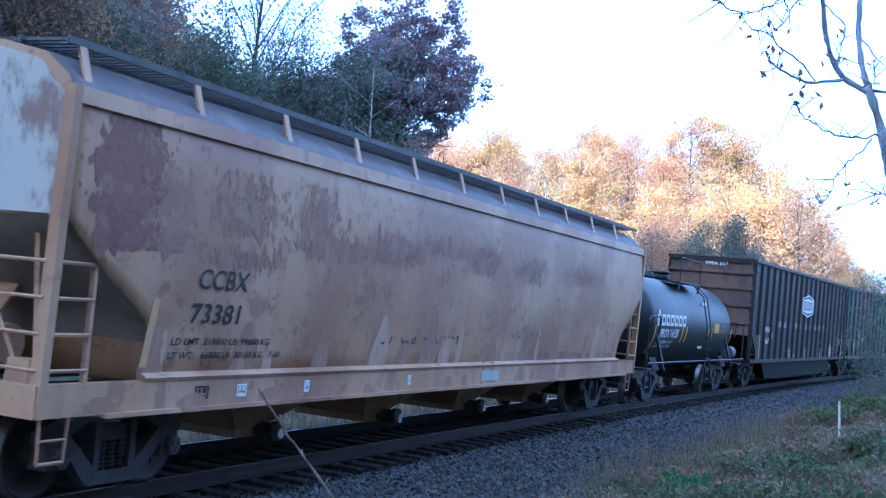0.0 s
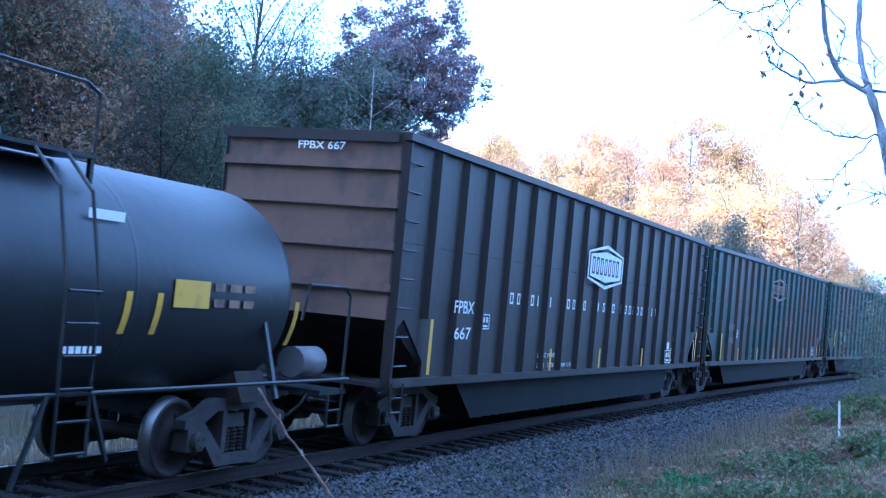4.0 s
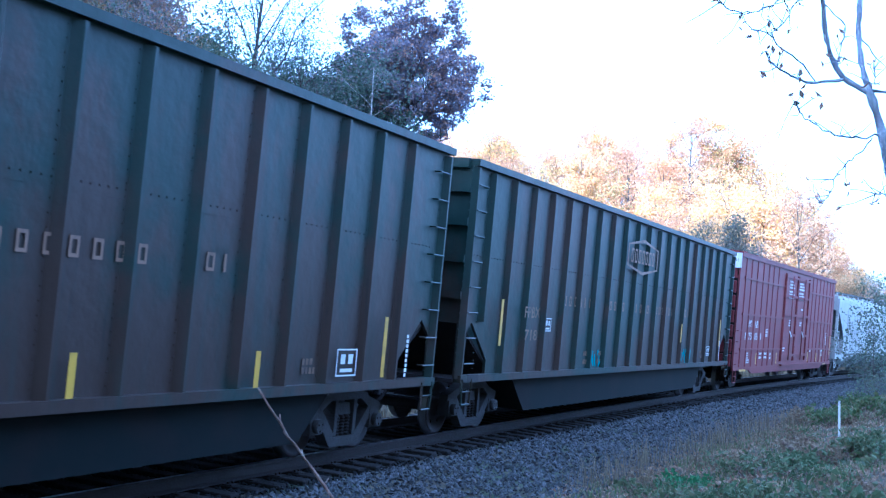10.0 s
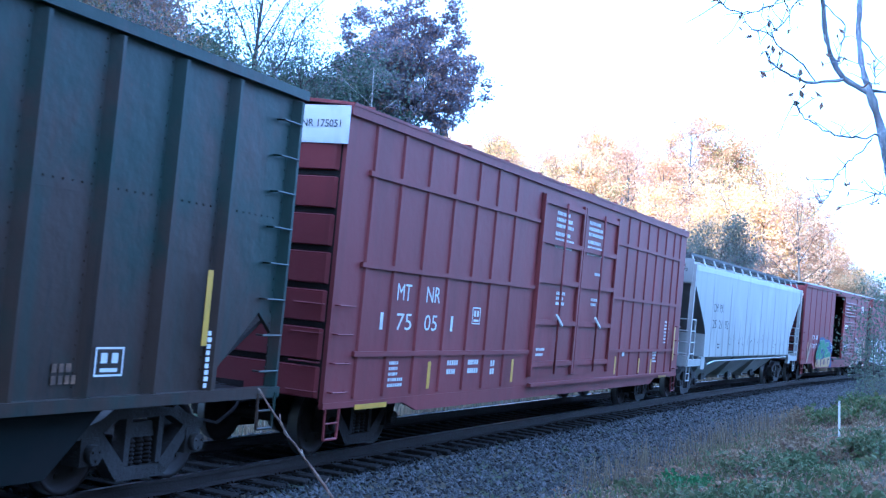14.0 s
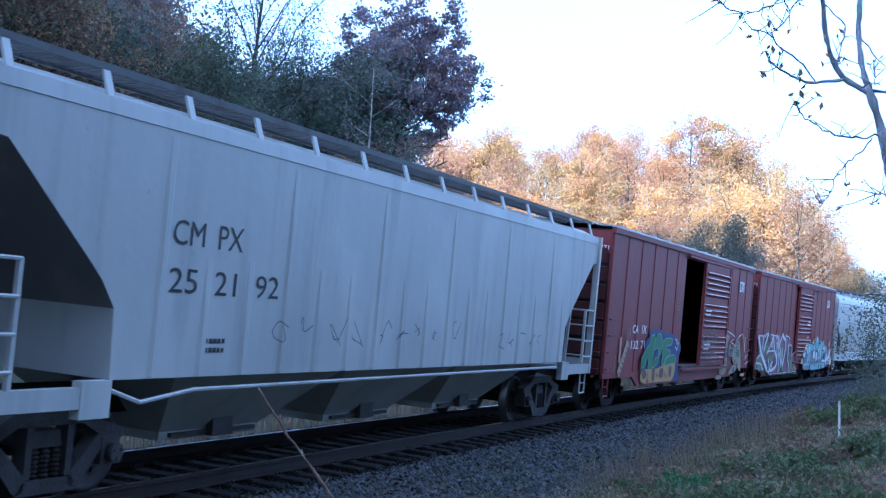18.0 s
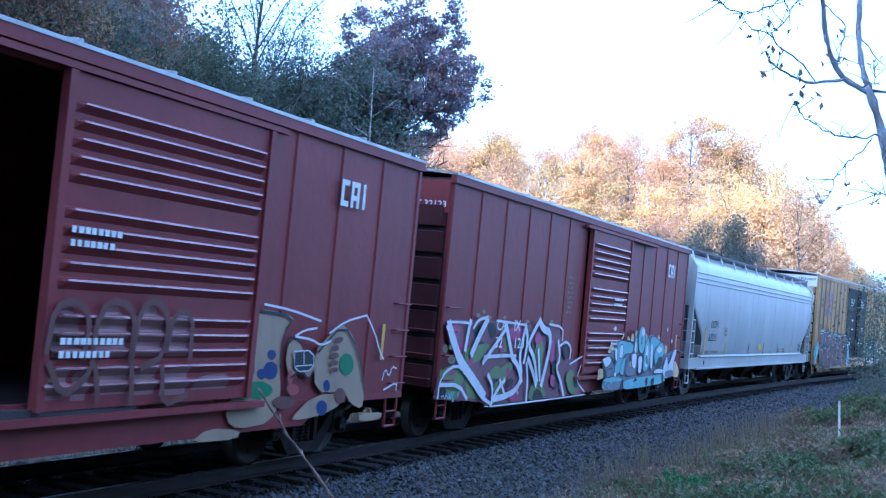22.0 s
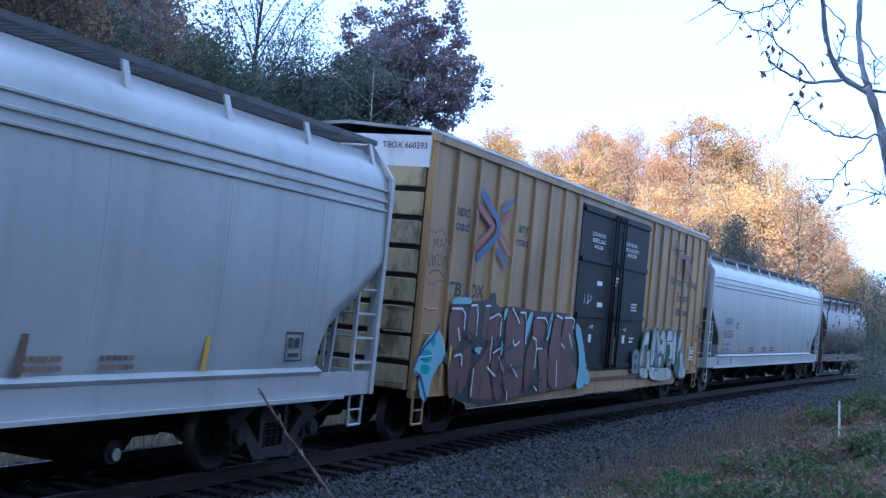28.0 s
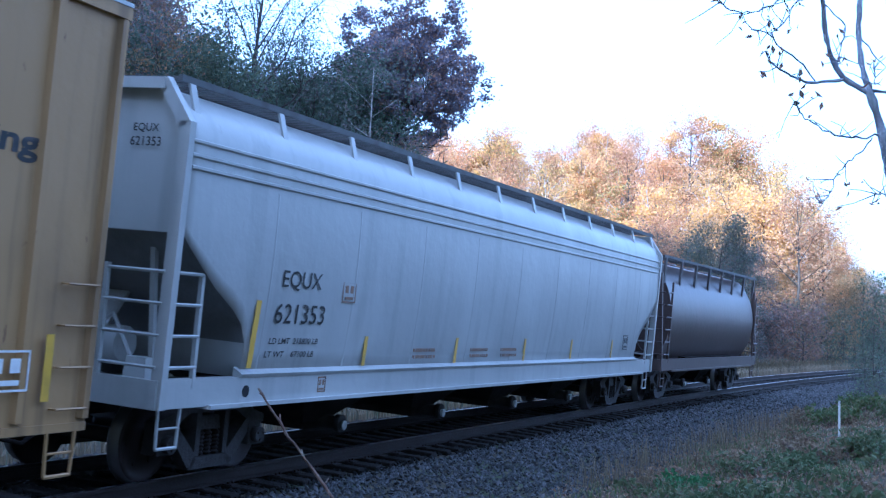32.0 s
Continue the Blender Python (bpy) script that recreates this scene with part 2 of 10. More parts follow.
def prism(bm, outline, x0, x1, axis="x", smooth=False):
    """An outline pushed from x0 to x1. axis x: outline is (y, z); axis y: outline is (x, z)."""
    put = (lambda s, a, b: (s, a, b)) if axis == "x" else (lambda s, a, b: (a, s, b))
    r0 = [bm.verts.new(put(x0, a, b)) for a, b in outline]
    r1 = [bm.verts.new(put(x1, a, b)) for a, b in outline]
    n = len(outline)
    for i in range(n):
        f = bm.faces.new((r0[i], r0[(i + 1) % n], r1[(i + 1) % n], r1[i]))
        f.smooth = smooth
    bm.faces.new(r0[::-1])
    bm.faces.new(r1)
    bmesh.ops.recalc_face_normals(bm, faces=bm.faces)
    return bm


def loft(bm, rings, closed=True, smooth=True, caps=True):
    """Skins rings of points, all of the same count."""
    rv = [[bm.verts.new(p) for p in ring] for ring in rings]
    n = len(rings[0])
    for a, b in zip(rv, rv[1:]):
        for i in range(n if closed else n - 1):
            f = bm.faces.new((a[i], a[(i + 1) % n], b[(i + 1) % n], b[i]))
            f.smooth = smooth
    if caps:
        bm.faces.new(rv[0][::-1])
        bm.faces.new(rv[-1])
    bmesh.ops.recalc_face_normals(bm, faces=bm.faces)
    return bm


def B():
    return bmesh.new()


# ---- the line: a curve that bends towards the viewer, banked ----
CANT = radians(3.973)
OFF = 9.069
K1, K2 = -0.000653, -0.00001404
LQ = np.linspace(-330, 420, 1501)
LTH = K1 * LQ + np.where(LQ > 0, np.where(LQ < 80, K2 * LQ ** 2, K2 * (6400 + 160 * (LQ - 80))), 0)
_mid = (LTH[1:] + LTH[:-1]) / 2
LX = np.concatenate([[0], np.cumsum(np.cos(_mid) * 0.5)])
LY = np.concatenate([[0], np.cumsum(np.sin(_mid) * 0.5)])
LX -= np.interp(0, LQ, LX)
LY += OFF - np.interp(0, LQ, LY)


def on_line(q):
    """The pose of the track's centre, at rail height, q metres along."""
    return (Matrix.Translation((np.interp(q, LQ, LX), np.interp(q, LQ, LY), 0))
            @ Matrix.Rotation(float(np.interp(q, LQ, LTH)), 4, "Z") @ Matrix.Rotation(CANT, 4, "X"))


def ran(t):
    """How far the train has come after t seconds."""
    return float(np.interp(t, (0, 2, 4, 8, 12, 16, 20, 24, 28, 32), (0, 13.977, 27.915, 55.66, 83.145, 110.34, 137.532, 164.477, 190.996, 217.777)))

# ---- the ground: one sheet ----
def near_line(x, y):
    """Along and across the line for points, by the nearest of its samples."""
    x, y = np.atleast_1d(x).astype(float), np.atleast_1d(y).astype(float)
    q, lat = np.empty_like(x), np.empty_like(x)
    for i in range(0, len(x), 4000):
        s = slice(i, i + 4000)
        k = np.argmin((x[s, None] - LX) ** 2 + (y[s, None] - LY) ** 2, axis=1)
        dx, dy, th = x[s] - LX[k], y[s] - LY[k], LTH[k]
        q[s] = LQ[k] + dx * np.cos(th) + dy * np.sin(th)
        lat[s] = -dx * np.sin(th) + dy * np.cos(th)
    return q, lat


def bumpy(x, y, s):
    return np.sin(x / s + 1.3) * np.sin(y / s * 1.17 + 0.4) + 0.5 * np.sin(x / s * 2.3 + y / s * 1.9)


def land(x, y):
    x, y = np.atleast_1d(x).astype(float), np.atleast_1d(y).astype(float)
    q, lat = near_line(x, y)
    bed = np.interp(lat, (-14, -9, -6, -4.2, -3.4, -1.75, 1.75, 3.4, 5, 9), (0.25, 0.08, -0.38, -0.66, -0.72, -0.25, -0.25, -0.6, -0.65, -0.3))
    bed = bed + np.where(np.abs(lat) < 1.75, lat, np.sign(lat) * 1.75) * math.sin(CANT) * np.clip((4 - np.abs(lat)) / 2.2, 0, 1)
    rough = np.clip((np.abs(lat) - 4) / 4, 0, 1)
    z = bed + rough * 0.07 * bumpy(x, y, 0.9) + np.clip((np.abs(lat) - 8) / 20, 0, 1) * 0.5 * bumpy(x, y, 9)
    # the wooded bank beyond the line, and the far hill
    z = z + np.clip((lat - 9) * 0.26, 0, 9.5) * (1 / (1 + np.exp((x - 78) / 7)))
    far = np.exp(-(((x - 215) / 75) ** 2 + ((y - 70) / 62) ** 2))
    z = z + 25 * far * np.clip((lat - 9) / 30, 0, 1)
    # unseen bank behind the viewer, added to cut sky light on the cars
    z = z + np.clip((-13 - lat) * 0.8, 0, 16) * (1 / (1 + np.exp((x - 50) / 6)))
    # unseen big hill behind the viewer's left, added to keep the sun off
    z = z + 89 * np.exp(-(((x + 78) / 30) ** 2 + ((y - 20) / 120) ** 2)) * np.clip((np.abs(lat) - 5) / 7, 0, 1)
    return z


def ground_sheet():
    def steps(near, fine, far, growth):
        v, s = [0.0], fine
        while v[-1] < far:
            if v[-1] > near:
                s *= growth
            v.append(v[-1] + s)
        return np.array(v)
    xp, xn = steps(70, 0.5, 2500, 1.09), -steps(12, 0.6, 2500, 1.12)[1:]
    yp, yn = steps(16, 0.3, 2500, 1.09), -steps(4, 0.3, 2500, 1.12)[1:]
    xs, ys = np.sort(np.concatenate([xn, xp])), np.sort(np.concatenate([yn, yp]))
    X, Y = np.meshgrid(xs, ys)
    x, y = X.ravel(), Y.ravel()
    z = land(x, y)
    w, h = len(xs), len(ys)
    idx = np.arange(w * h).reshape(h, w)
    faces = np.stack([idx[:-1, :-1], idx[:-1, 1:], idx[1:, 1:], idx[1:, :-1]], -1).reshape(-1, 4)
    me = bpy.data.meshes.new("ground")
    me.from_pydata(np.stack([x, y, z], 1).tolist(), [], faces.tolist())
    me.polygons.foreach_set("use_smooth", [True] * len(me.polygons))
    ob = mesh_part("ground", me, M_SOIL)
    return tagged(ob, "grassy litter-strewn ground with wooded slopes", "ground", kind="structure")


M_SOIL = mat("leaf litter and thin grass", (0.058, 0.05, 0.034), 0.95, 0.0, (
    ((0.04, 0.054, 0.024), 0.8, (1, 1, 1), 0.42, 0.6, 0.8, 6),
    ((0.125, 0.105, 0.072), 3.5, (1, 1, 1), 0.52, 0.68, 0.8, 7),
    ((0.03, 0.024, 0.018), 7.0, (1, 1, 1), 0.5, 0.68, 0.8, 6)), bump=0.8, bump_scale=8, spec=0.15)
ground = ground_sheet()


# ---- the track ----
def rail_profile():
    return ((-0.07, -0.172), (0.07, -0.172), (0.07, -0.16), (0.012, -0.14), (0.012, -0.05), (0.036, -0.04), (0.036, -0.004),
            (0.03, 0.0), (-0.03, 0.0), (-0.036, -0.004), (-0.036, -0.04), (-0.012, -0.05), (-0.012, -0.14), (-0.07, -0.16))


track = empty("track", "single railway track of brown rails on timber ties", "railway track", kind="structure")


def build_rail(side):
    rings = []
    for q in list(np.arange(-120, 150, 2.5)) + list(np.arange(150, 300, 5)):
        m = on_line(q)
        rings.append([m @ Vector((0, side * 0.753 + a, b)) for a, b in rail_profile()])
    ob = part("rail", loft(B(), rings, smooth=False), M_RAIL, track, "rust-brown steel rail")
    bm = B()
    loft(bm, [[on_line(q) @ Vector((0, side * 0.753 + a, b)) for a, b in ((-0.027, 0.0015), (0.027, 0.0015))] for q in np.arange(-120, 300, 2.5)], closed=False, smooth=False, caps=False)
    part("running_surface", bm, M_HEAD, ob, "bright worn running surface")


build_rail(-1)
build_rail(1)

# ---- running gear shared by the cars ----
SHARED = {}
WHEELSETS = []


def shared(name, key, make, material, parent, label=""):
    """A part whose mesh is made once and then used again."""
    if key not in SHARED:
        bm = B()
        make(bm)
        me = bpy.data.meshes.new(name)
        bm.to_mesh(me)
        bm.free()
        for mm in material if isinstance(material, tuple) else (material,):
            me.materials.append(mm)
        SHARED[key] = me
    ob = new(name, SHARED[key])
    ob.parent = parent
    return tagged(ob, label) if label else ob


def wheelset_mesh(bm):
    def ring(r, y):
        return [(r * math.cos(2 * math.pi * i / 28), y, r * math.sin(2 * math.pi * i / 28)) for i in range(28)]
    for s in (-1, 1):
        loft(bm, [ring(r, s * y) for r, y in ((0.09, 0.60), (0.13, 0.66), (0.30, 0.70), (0.39, 0.68), (0.48, 0.68), (0.485, 0.70), (0.46, 0.72),
                                             (0.455, 0.82), (0.40, 0.825), (0.385, 0.80), (0.17, 0.77), (0.14, 0.83), (0.09, 0.84))])
        for k in range(6):
            a = math.pi / 3 * k
            tube(bm, (0.27 * math.cos(a), s * 0.76, 0.27 * math.sin(a)), (0.27 * math.cos(a), s * 0.80, 0.27 * math.sin(a)), 0.03, n=6)
    tube(bm, (0, -1.05, 0), (0, 1.05, 0), 0.085, n=12)
    for f in bm.faces:
        c = f.calc_center_median()
        r = math.hypot(c.x, c.z)
        f.material_index = 1 if r > 0.45 else 0


def side_frame_mesh(bm):
    y0, y1 = -1.09, -0.93
    prism(bm, ((-1.08, 0.60), (-0.78, 0.62), (-0.45, 0.78), (0.45, 0.78), (0.78, 0.62), (1.08, 0.60), (1.08, 0.70), (0.72, 0.80), (0.5, 0.92), (-0.5, 0.92), (-0.72, 0.80), (-1.08, 0.70)), y0, y1, "y")
    for s in (-1, 1):
        prism(bm, [(s * a, b) for a, b in ((0.70, 0.66), (0.86, 0.62), (0.44, 0.16), (0.30, 0.16), (0.30, 0.30))], y0, y1, "y")
        box(bm, s * 0.28 - 0.045, s * 0.28 + 0.045, y0, y1, 0.28, 0.80)
        box(bm, s * 0.89 - 0.15, s * 0.89 + 0.15, y0 - 0.02, y1 + 0.04, 0.34, 0.62, 0.015)
        tube(bm, (s * 0.89, y0 - 0.10, 0.46), (s * 0.89, y0, 0.46), 0.10, n=12)
        for k in range(3):
            a = 2.1 * k + 0.5
            tube(bm, (s * 0.89 + 0.06 * math.cos(a), y0 - 0.115, 0.46 + 0.06 * math.sin(a)), (s * 0.89 + 0.06 * math.cos(a), y0 - 0.1, 0.46 + 0.06 * math.sin(a)), 0.018, n=6)
    prism(bm, ((-0.42, 0.13), (0.42, 0.13), (0.34, 0.27), (-0.34, 0.27)), y0, y1, "y")


def spring_mesh(bm):
    """One coil spring, its turns as ridges."""
    prof = [(0.045, 0.27)] + [(r, 0.28 + j * 0.045 + dz) for j in range(6) for r, dz in ((0.05, 0), (0.066, 0.008), (0.066, 0.026), (0.05, 0.034))] + [(0.045, 0.56)]
    loft(bm, [[(r * math.cos(a), -1.01 + r * math.sin(a), z) for a in [k * math.pi / 4 for k in range(8)]] for r, z in prof])


def bolster_mesh(bm):
    box(bm, -0.2, 0.2, -1.06, 1.06, 0.57, 0.73, 0.02)
    box(bm, -0.28, 0.28, -0.5, 0.5, 0.55, 0.80, 0.03)
    for s in (-1, 1):
        box(bm, s * 0.36 - 0.05, s * 0.36 + 0.05, -0.9, 0.9, 0.36, 0.46)


def truck(car, x, m=None):
    m = m or M_TRUCK
    tr = shared("truck", ("bolster", m.name), bolster_mesh, m, car, "dusty cast-steel truck" if m is M_TRUCK else "dark cast-steel truck")
    tr.matrix_basis = pose(x, 0, 0)
    for flip in (0, 180):
        f = shared("side_frame", ("sideframe", m.name), side_frame_mesh, m, tr)
        f.matrix_basis = pose(0, 0, 0, 0, 0, flip)
        for k in (-1, 0, 1):
            f = shared("spring", "spring", spring_mesh, M_SOOTSHADE, tr)
            f.matrix_basis = pose(0, 0, 0, 0, 0, flip) @ pose(k * 0.15, 0, 0)
    for s in (-1, 1):
        w = shared("wheelset", "wheelset", wheelset_mesh, (M_WHEEL, M_TREAD), tr, "rusty wheels with a bright rim")
        w.matrix_basis = pose(s * 0.89, 0, 0.457)
        WHEELSETS.append((w, s * 0.89))
    return tr


def coupler(car, x, s):
    if "coupler" not in SHARED:
        bm = B()
        box(bm, 0, 0.55, -0.07, 0.07, 0.79, 0.93)
        box(bm, 0.45, 0.72, -0.16, -0.03, 0.72, 1.0, 0.03)
        box(bm, 0.42, 0.56, -0.05, 0.17, 0.74, 0.98, 0.02)
        pipe(bm, ((0.0, 0.3, 0.85), (0.3, 0.32, 0.62), (0.55, 0.25, 0.45), (0.75, 0.12, 0.5)), 0.025)
        me = bpy.data.meshes.new("coupler")
        bm.to_mesh(me)
        bm.free()
        me.materials.append(M_SOOTSHADE)
        SHARED["coupler"] = me
    ob = new("coupler", SHARED["coupler"])
    ob.parent = car
    ob.matrix_basis = pose(x, 0, 0, 0, 0, 0 if s > 0 else 180)


CARS = []


def start_car(name, label, x0, x1, group="cars of the freight train"):
    car = empty(name, label, "freight car", group)
    hl = (x1 - x0) / 2
    CARS.append((car, (x0 + x1) / 2))
    return car, hl


def run_gear(car, hl, inset=1.75, sill=(0.72, 1.0), m=None):
    for s in (-1, 1):
        truck(car, s * (hl - inset), m)
        coupler(car, s * hl - s * 0.12, s)
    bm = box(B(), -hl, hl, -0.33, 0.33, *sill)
    part("center_sill", bm, M_SOOTSHADE, car)


def rung(owner, a, b, z, material, r=0.016):
    """One round bar; alike ones share a mesh."""
    d = tuple(round(q - p, 3) for p, q in zip(a, b))
    ob = shared("rung", ("rung", d, material.name), lambda bm: tube(bm, (0, 0, 0), d, r, n=6), material, owner)
    ob.matrix_basis = pose(a[0], a[1], a[2] + z)
    return ob


def stirrup(car, x, y, z, material, w=0.38, drop=0.42):
    bm = pipe(B(), ((x, y, z), (x + 0.02, y, z - drop), (x + w - 0.02, y, z - drop), (x + w, y, z)), 0.02)
    tube(bm, (x, y, z - drop * 0.5), (x + w, y, z - drop * 0.5), 0.014, n=6)
    return part("step", bm, material, car)


# ---- lettering ----
LETTERS = {}


def letters(car, text, x, y, z, h, material, w=None, lean=0.0, name="lettering", face=-90, gap=1.0, label="", follow=None, bold=0.01):
    """Painted writing on a side (face -90 looks to -y) with its lower left at x, z; on an end with face=180."""
    key = (text, gap, bold)
    if key not in LETTERS:
        fc = bpy.data.curves.new("lettering", "FONT")
        fc.body, fc.size, fc.space_character, fc.resolution_u, fc.offset = text, 1.0, gap, 3, bold
        tmp = new("tmp", fc)
        me = bpy.data.meshes.new_from_object(tmp.evaluated_get(bpy.context.evaluated_depsgraph_get()))
        bpy.data.objects.remove(tmp)
        LETTERS[key] = me
    me = LETTERS[key].copy()
    co = np.empty(len(me.vertices) * 3)
    me.vertices.foreach_get("co", co)
    co = co.reshape(-1, 3)
    co[:, :2] -= co[:, :2].min(0)
    ext = co[:, :2].max(0)
    sc = h / ext[1]
    sx = w / ext[0] if w else sc
    a, b = co[:, 0] * sx + co[:, 1] * sc * lean, co[:, 1] * sc
    if face == -90:
        yy = np.array([-follow(v) - 0.012 for v in z + b]) if follow else np.full(len(a), y)
        out = np.stack([x + a, yy, z + b], 1)
    else:
        out = np.stack([np.full(len(a), x), y - a, z + b], 1)
    me.vertices.foreach_set("co", out.ravel())
    me.materials.clear()
    ob = mesh_part(name, me, material, car, label)
    return ob


def ribbed_letters(car, text, x, z, h, material, w, lean, ribs, wall, face, bold=0.03):
    """Writing painted across a posted side: on the sheet, and again on the face of each post that it crosses."""
    ob = letters(car, text, x, -wall - 0.004, z, h, material, w, lean, bold=bold)
    for xr in ribs:
        if x - 0.06 < xr < x + w + lean * h + 0.06:
            bm = B()
            bm.from_mesh(ob.data)
            for off, way in ((-0.04, -1), (0.04, 1)):
                bmesh.ops.bisect_plane(bm, geom=bm.verts[:] + bm.edges[:] + bm.faces[:], plane_co=(xr + off, 0, 0), plane_no=(way, 0, 0), clear_outer=True)
            for v in bm.verts:
                v.co.y = -face - 0.003
            if bm.faces:
                part("lettering", bm, material, ob)
            else:
                bm.free()
    return ob


def bars(car, rows, y, material, name="stencil", seed=1, label="", fill=0.62):
    """Writing too small or too private to read: plain bars. rows: (x, z, height, letter widths...) as x, z, h, count, pitch."""
    r = random.Random(seed)
    for x, z, h, n, pitch in rows:
        bm = B()
        for k in range(n):
            wk = pitch * (fill + 0.2 * r.random())
            box(bm, x + k * pitch, x + k * pitch + wk, y, y + 0.003, z, z + h)
        tagged(part(name, bm, material, car, label), kind="stuff")


def strip(car, x, z0, z1, y, w=0.10, material=None, lean=0.0):
    bm = prism(B(), ((x, z0), (x + w, z0), (x + w + lean, z1), (x + lean, z1)), y, y + 0.004, "y")
    return part("reflector_strip", bm, material or M_STRIPE, car, "yellow reflective strip")


def panel_text(car, x, z, w, h, y, material=M_TEXTW):
    """A framed consolidated stencil: an outline box with bars in it."""
    bm = B()
    t = 0.02
    for a in ((x, x + w, z, z + t), (x, x + w, z + h - t, z + h), (x, x + t, z + t, z + h - t), (x + w - t, x + w, z + t, z + h - t)):
        box(bm, a[0], a[1], y, y + 0.003, a[2], a[3])
    box(bm, x + w * 0.2, x + w * 0.42, y, y + 0.003, z + h * 0.45, z + h * 0.8)
    box(bm, x + w * 0.58, x + w * 0.8, y, y + 0.003, z + h * 0.45, z + h * 0.8)
    box(bm, x + w * 0.2, x + w * 0.8, y, y + 0.003, z + h * 0.15, z + h * 0.28)
    return part("stencil_box", bm, material, car)


# ---- covered hoppers ----
def hopper(name, label, x0, x1, M, style="round", eave=3.86, belly=1.60, bays=4, board_z=4.40, roof_z=4.40, sill_z=(0.93, 1.24), walk_n=12, under=None):
    """style round: a top chord; bands: ridges under the roof and bent end frames; flat: straight ribbed sides; drum: a dark round tank-like body."""
    car, hl = start_car(name, label, x0, x1)

    def half(z):
        if style == "flat":
            return 1.53
        if style == "drum":
            return 1.50 * math.sqrt(max(0.05, 1 - ((z - 2.35) / 1.75) ** 2))
        u = (z - 1.2) / (eave - 1.2)
        return 1.42 + (belly - 1.42) * math.sin(math.pi * min(1, max(0, u * 0.66 + 0.08))) ** 0.8

    def ring(x, zmin):
        zs = [zmin + (eave - zmin) * k / 9 for k in range(10)]
        right = [(half(z), z) for z in zs]
        we = half(eave)
        right += [(we * 0.93, eave + (roof_z - eave) * 0.36), (we * 0.74, eave + (roof_z - eave) * 0.76), (we * 0.4, roof_z - 0.02)]
        prof = right + [(-a, b) for a, b in right[::-1]]
        return [(x, a, b) for a, b in prof]
    if style == "flat":
        cuts = ((0.06, 3.38), (0.33, 3.36), (1.56, 2.35), (1.71, 2.22), (1.93, 1.95), (1.97, 1.26))
    elif style == "drum":
        cuts = ((0.75, 1.35), (0.8, 1.25), (0.95, 1.15), (1.2, 1.1), (1.6, 1.08), (2.0, 1.08))
    else:
        cuts = ((0.10, 2.76), (0.26, 2.62), (0.80, 2.22), (1.20, 2.0), (1.42, 1.84), (1.55, 1.62), (1.58, 1.22))
    xs = [(-hl + a, b) for a, b in cuts] + [(hl - a, b) for a, b in cuts[::-1]]
    bm = loft(B(), [ring(a, b) for a, b in xs])
    for f in bm.faces:
        if len(f.verts) > 4 or style == "flat":
            f.smooth = False
        # faces turned down take a darker sheet, with their shade in its colour
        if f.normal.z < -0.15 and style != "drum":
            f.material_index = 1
        elif f.calc_center_median().z > eave + 0.02 and style == "round":
            f.material_index = 2
    body = part("body", bm, (M, M_BEIGESLOPE if style == "round" else M_SLOPE, M_ROOFDIRT), car)
    if style == "bands":
        for s in (-1, 1):
            for k in range(9):
                x = -hl + 1.9 + (2 * hl - 3.8) * k / 8
                part("weld_seam", loft(B(), [[(x - 0.02, s * half(z), z), (x, s * (half(z) + 0.007), z), (x + 0.02, s * half(z), z)] for z in (1.3, 1.7, 2.1, 2.5, 2.9, 3.38)], closed=False, caps=False), M, body)
    if style == "round":
        for s in (-1, 1):
            part("end_sheet", prism(B(), ((-1.44, 2.78), (1.44, 2.78), (1.5, 3.8), (1.1, 4.2), (0.4, 4.36), (-0.4, 4.36), (-1.1, 4.2), (-1.5, 3.8)), s * (hl - 0.075), s * (hl - 0.12)), M_CREAM, car, "pale streaked end sheet")
    if style == "flat":
        for s in (-1, 1):
            for k in range(17):
                x = -6.37 + 0.82 * k
                zt = 2.55 if k % 3 else eave - 0.12
                part("side_rib", loft(B(), [[(x - 0.075, s * 1.53, z), (x - 0.035, s * (1.53 + dy), z), (x + 0.035, s * (1.53 + dy), z), (x + 0.075, s * 1.53, z)] for z, dy in ((1.27, 0.035), (zt - 0.5, 0.022), (zt, 0.003))], smooth=False), M, body)
    if style == "bands":
        for s in (-1, 1):
            for z in (3.46, 3.59, 3.74):
                part("ridge", prism(B(), ((s * (half(z - 0.03) - 0.01), z - 0.03), (s * (half(z) + 0.03), z - 0.012), (s * (half(z) + 0.03), z + 0.012), (s * (half(z + 0.03) - 0.01), z + 0.03)), -hl + 0.14, hl - 0.14), M, body)
    # sills, platforms and end posts
    for s in (-1, 1):
        if style == "flat":
            for e in (-1, 1):
                lo, hi = sorted((e * (hl - 0.05), e * (hl - 1.98)))
                bm = box(B(), lo, hi, s * 1.50 - 0.05, s * 1.50 + 0.05, 1.0, 1.2)
                box(bm, min(e * (hl - 1.55), e * (hl - 1.98)), max(e * (hl - 1.55), e * (hl - 1.98)), s * 1.50 - 0.06, s * 1.50 + 0.055, 0.9, 1.26)
                part("side_sill", bm, M, car)
            bm = pipe(B(), ((-hl + 2.0, s * 1.52, 1.16), (-hl + 2.5, s * 1.50, 1.02), (-hl + 3.4, s * 1.50, 1.12), (hl - 2.2, s * 1.50, 1.16)), 0.025)
            part("air_pipe", bm, M, car)
        else:
            bm = box(B(), -hl + 0.05, hl - 0.05, s * 1.50 - 0.05, s * 1.50 + 0.05, *sill_z)
            box(bm, -hl + 0.9, hl - 0.9, s * 1.50 - 0.11, s * 1.50 + 0.11, sill_z[0] - 0.03, sill_z[0] + 0.015)
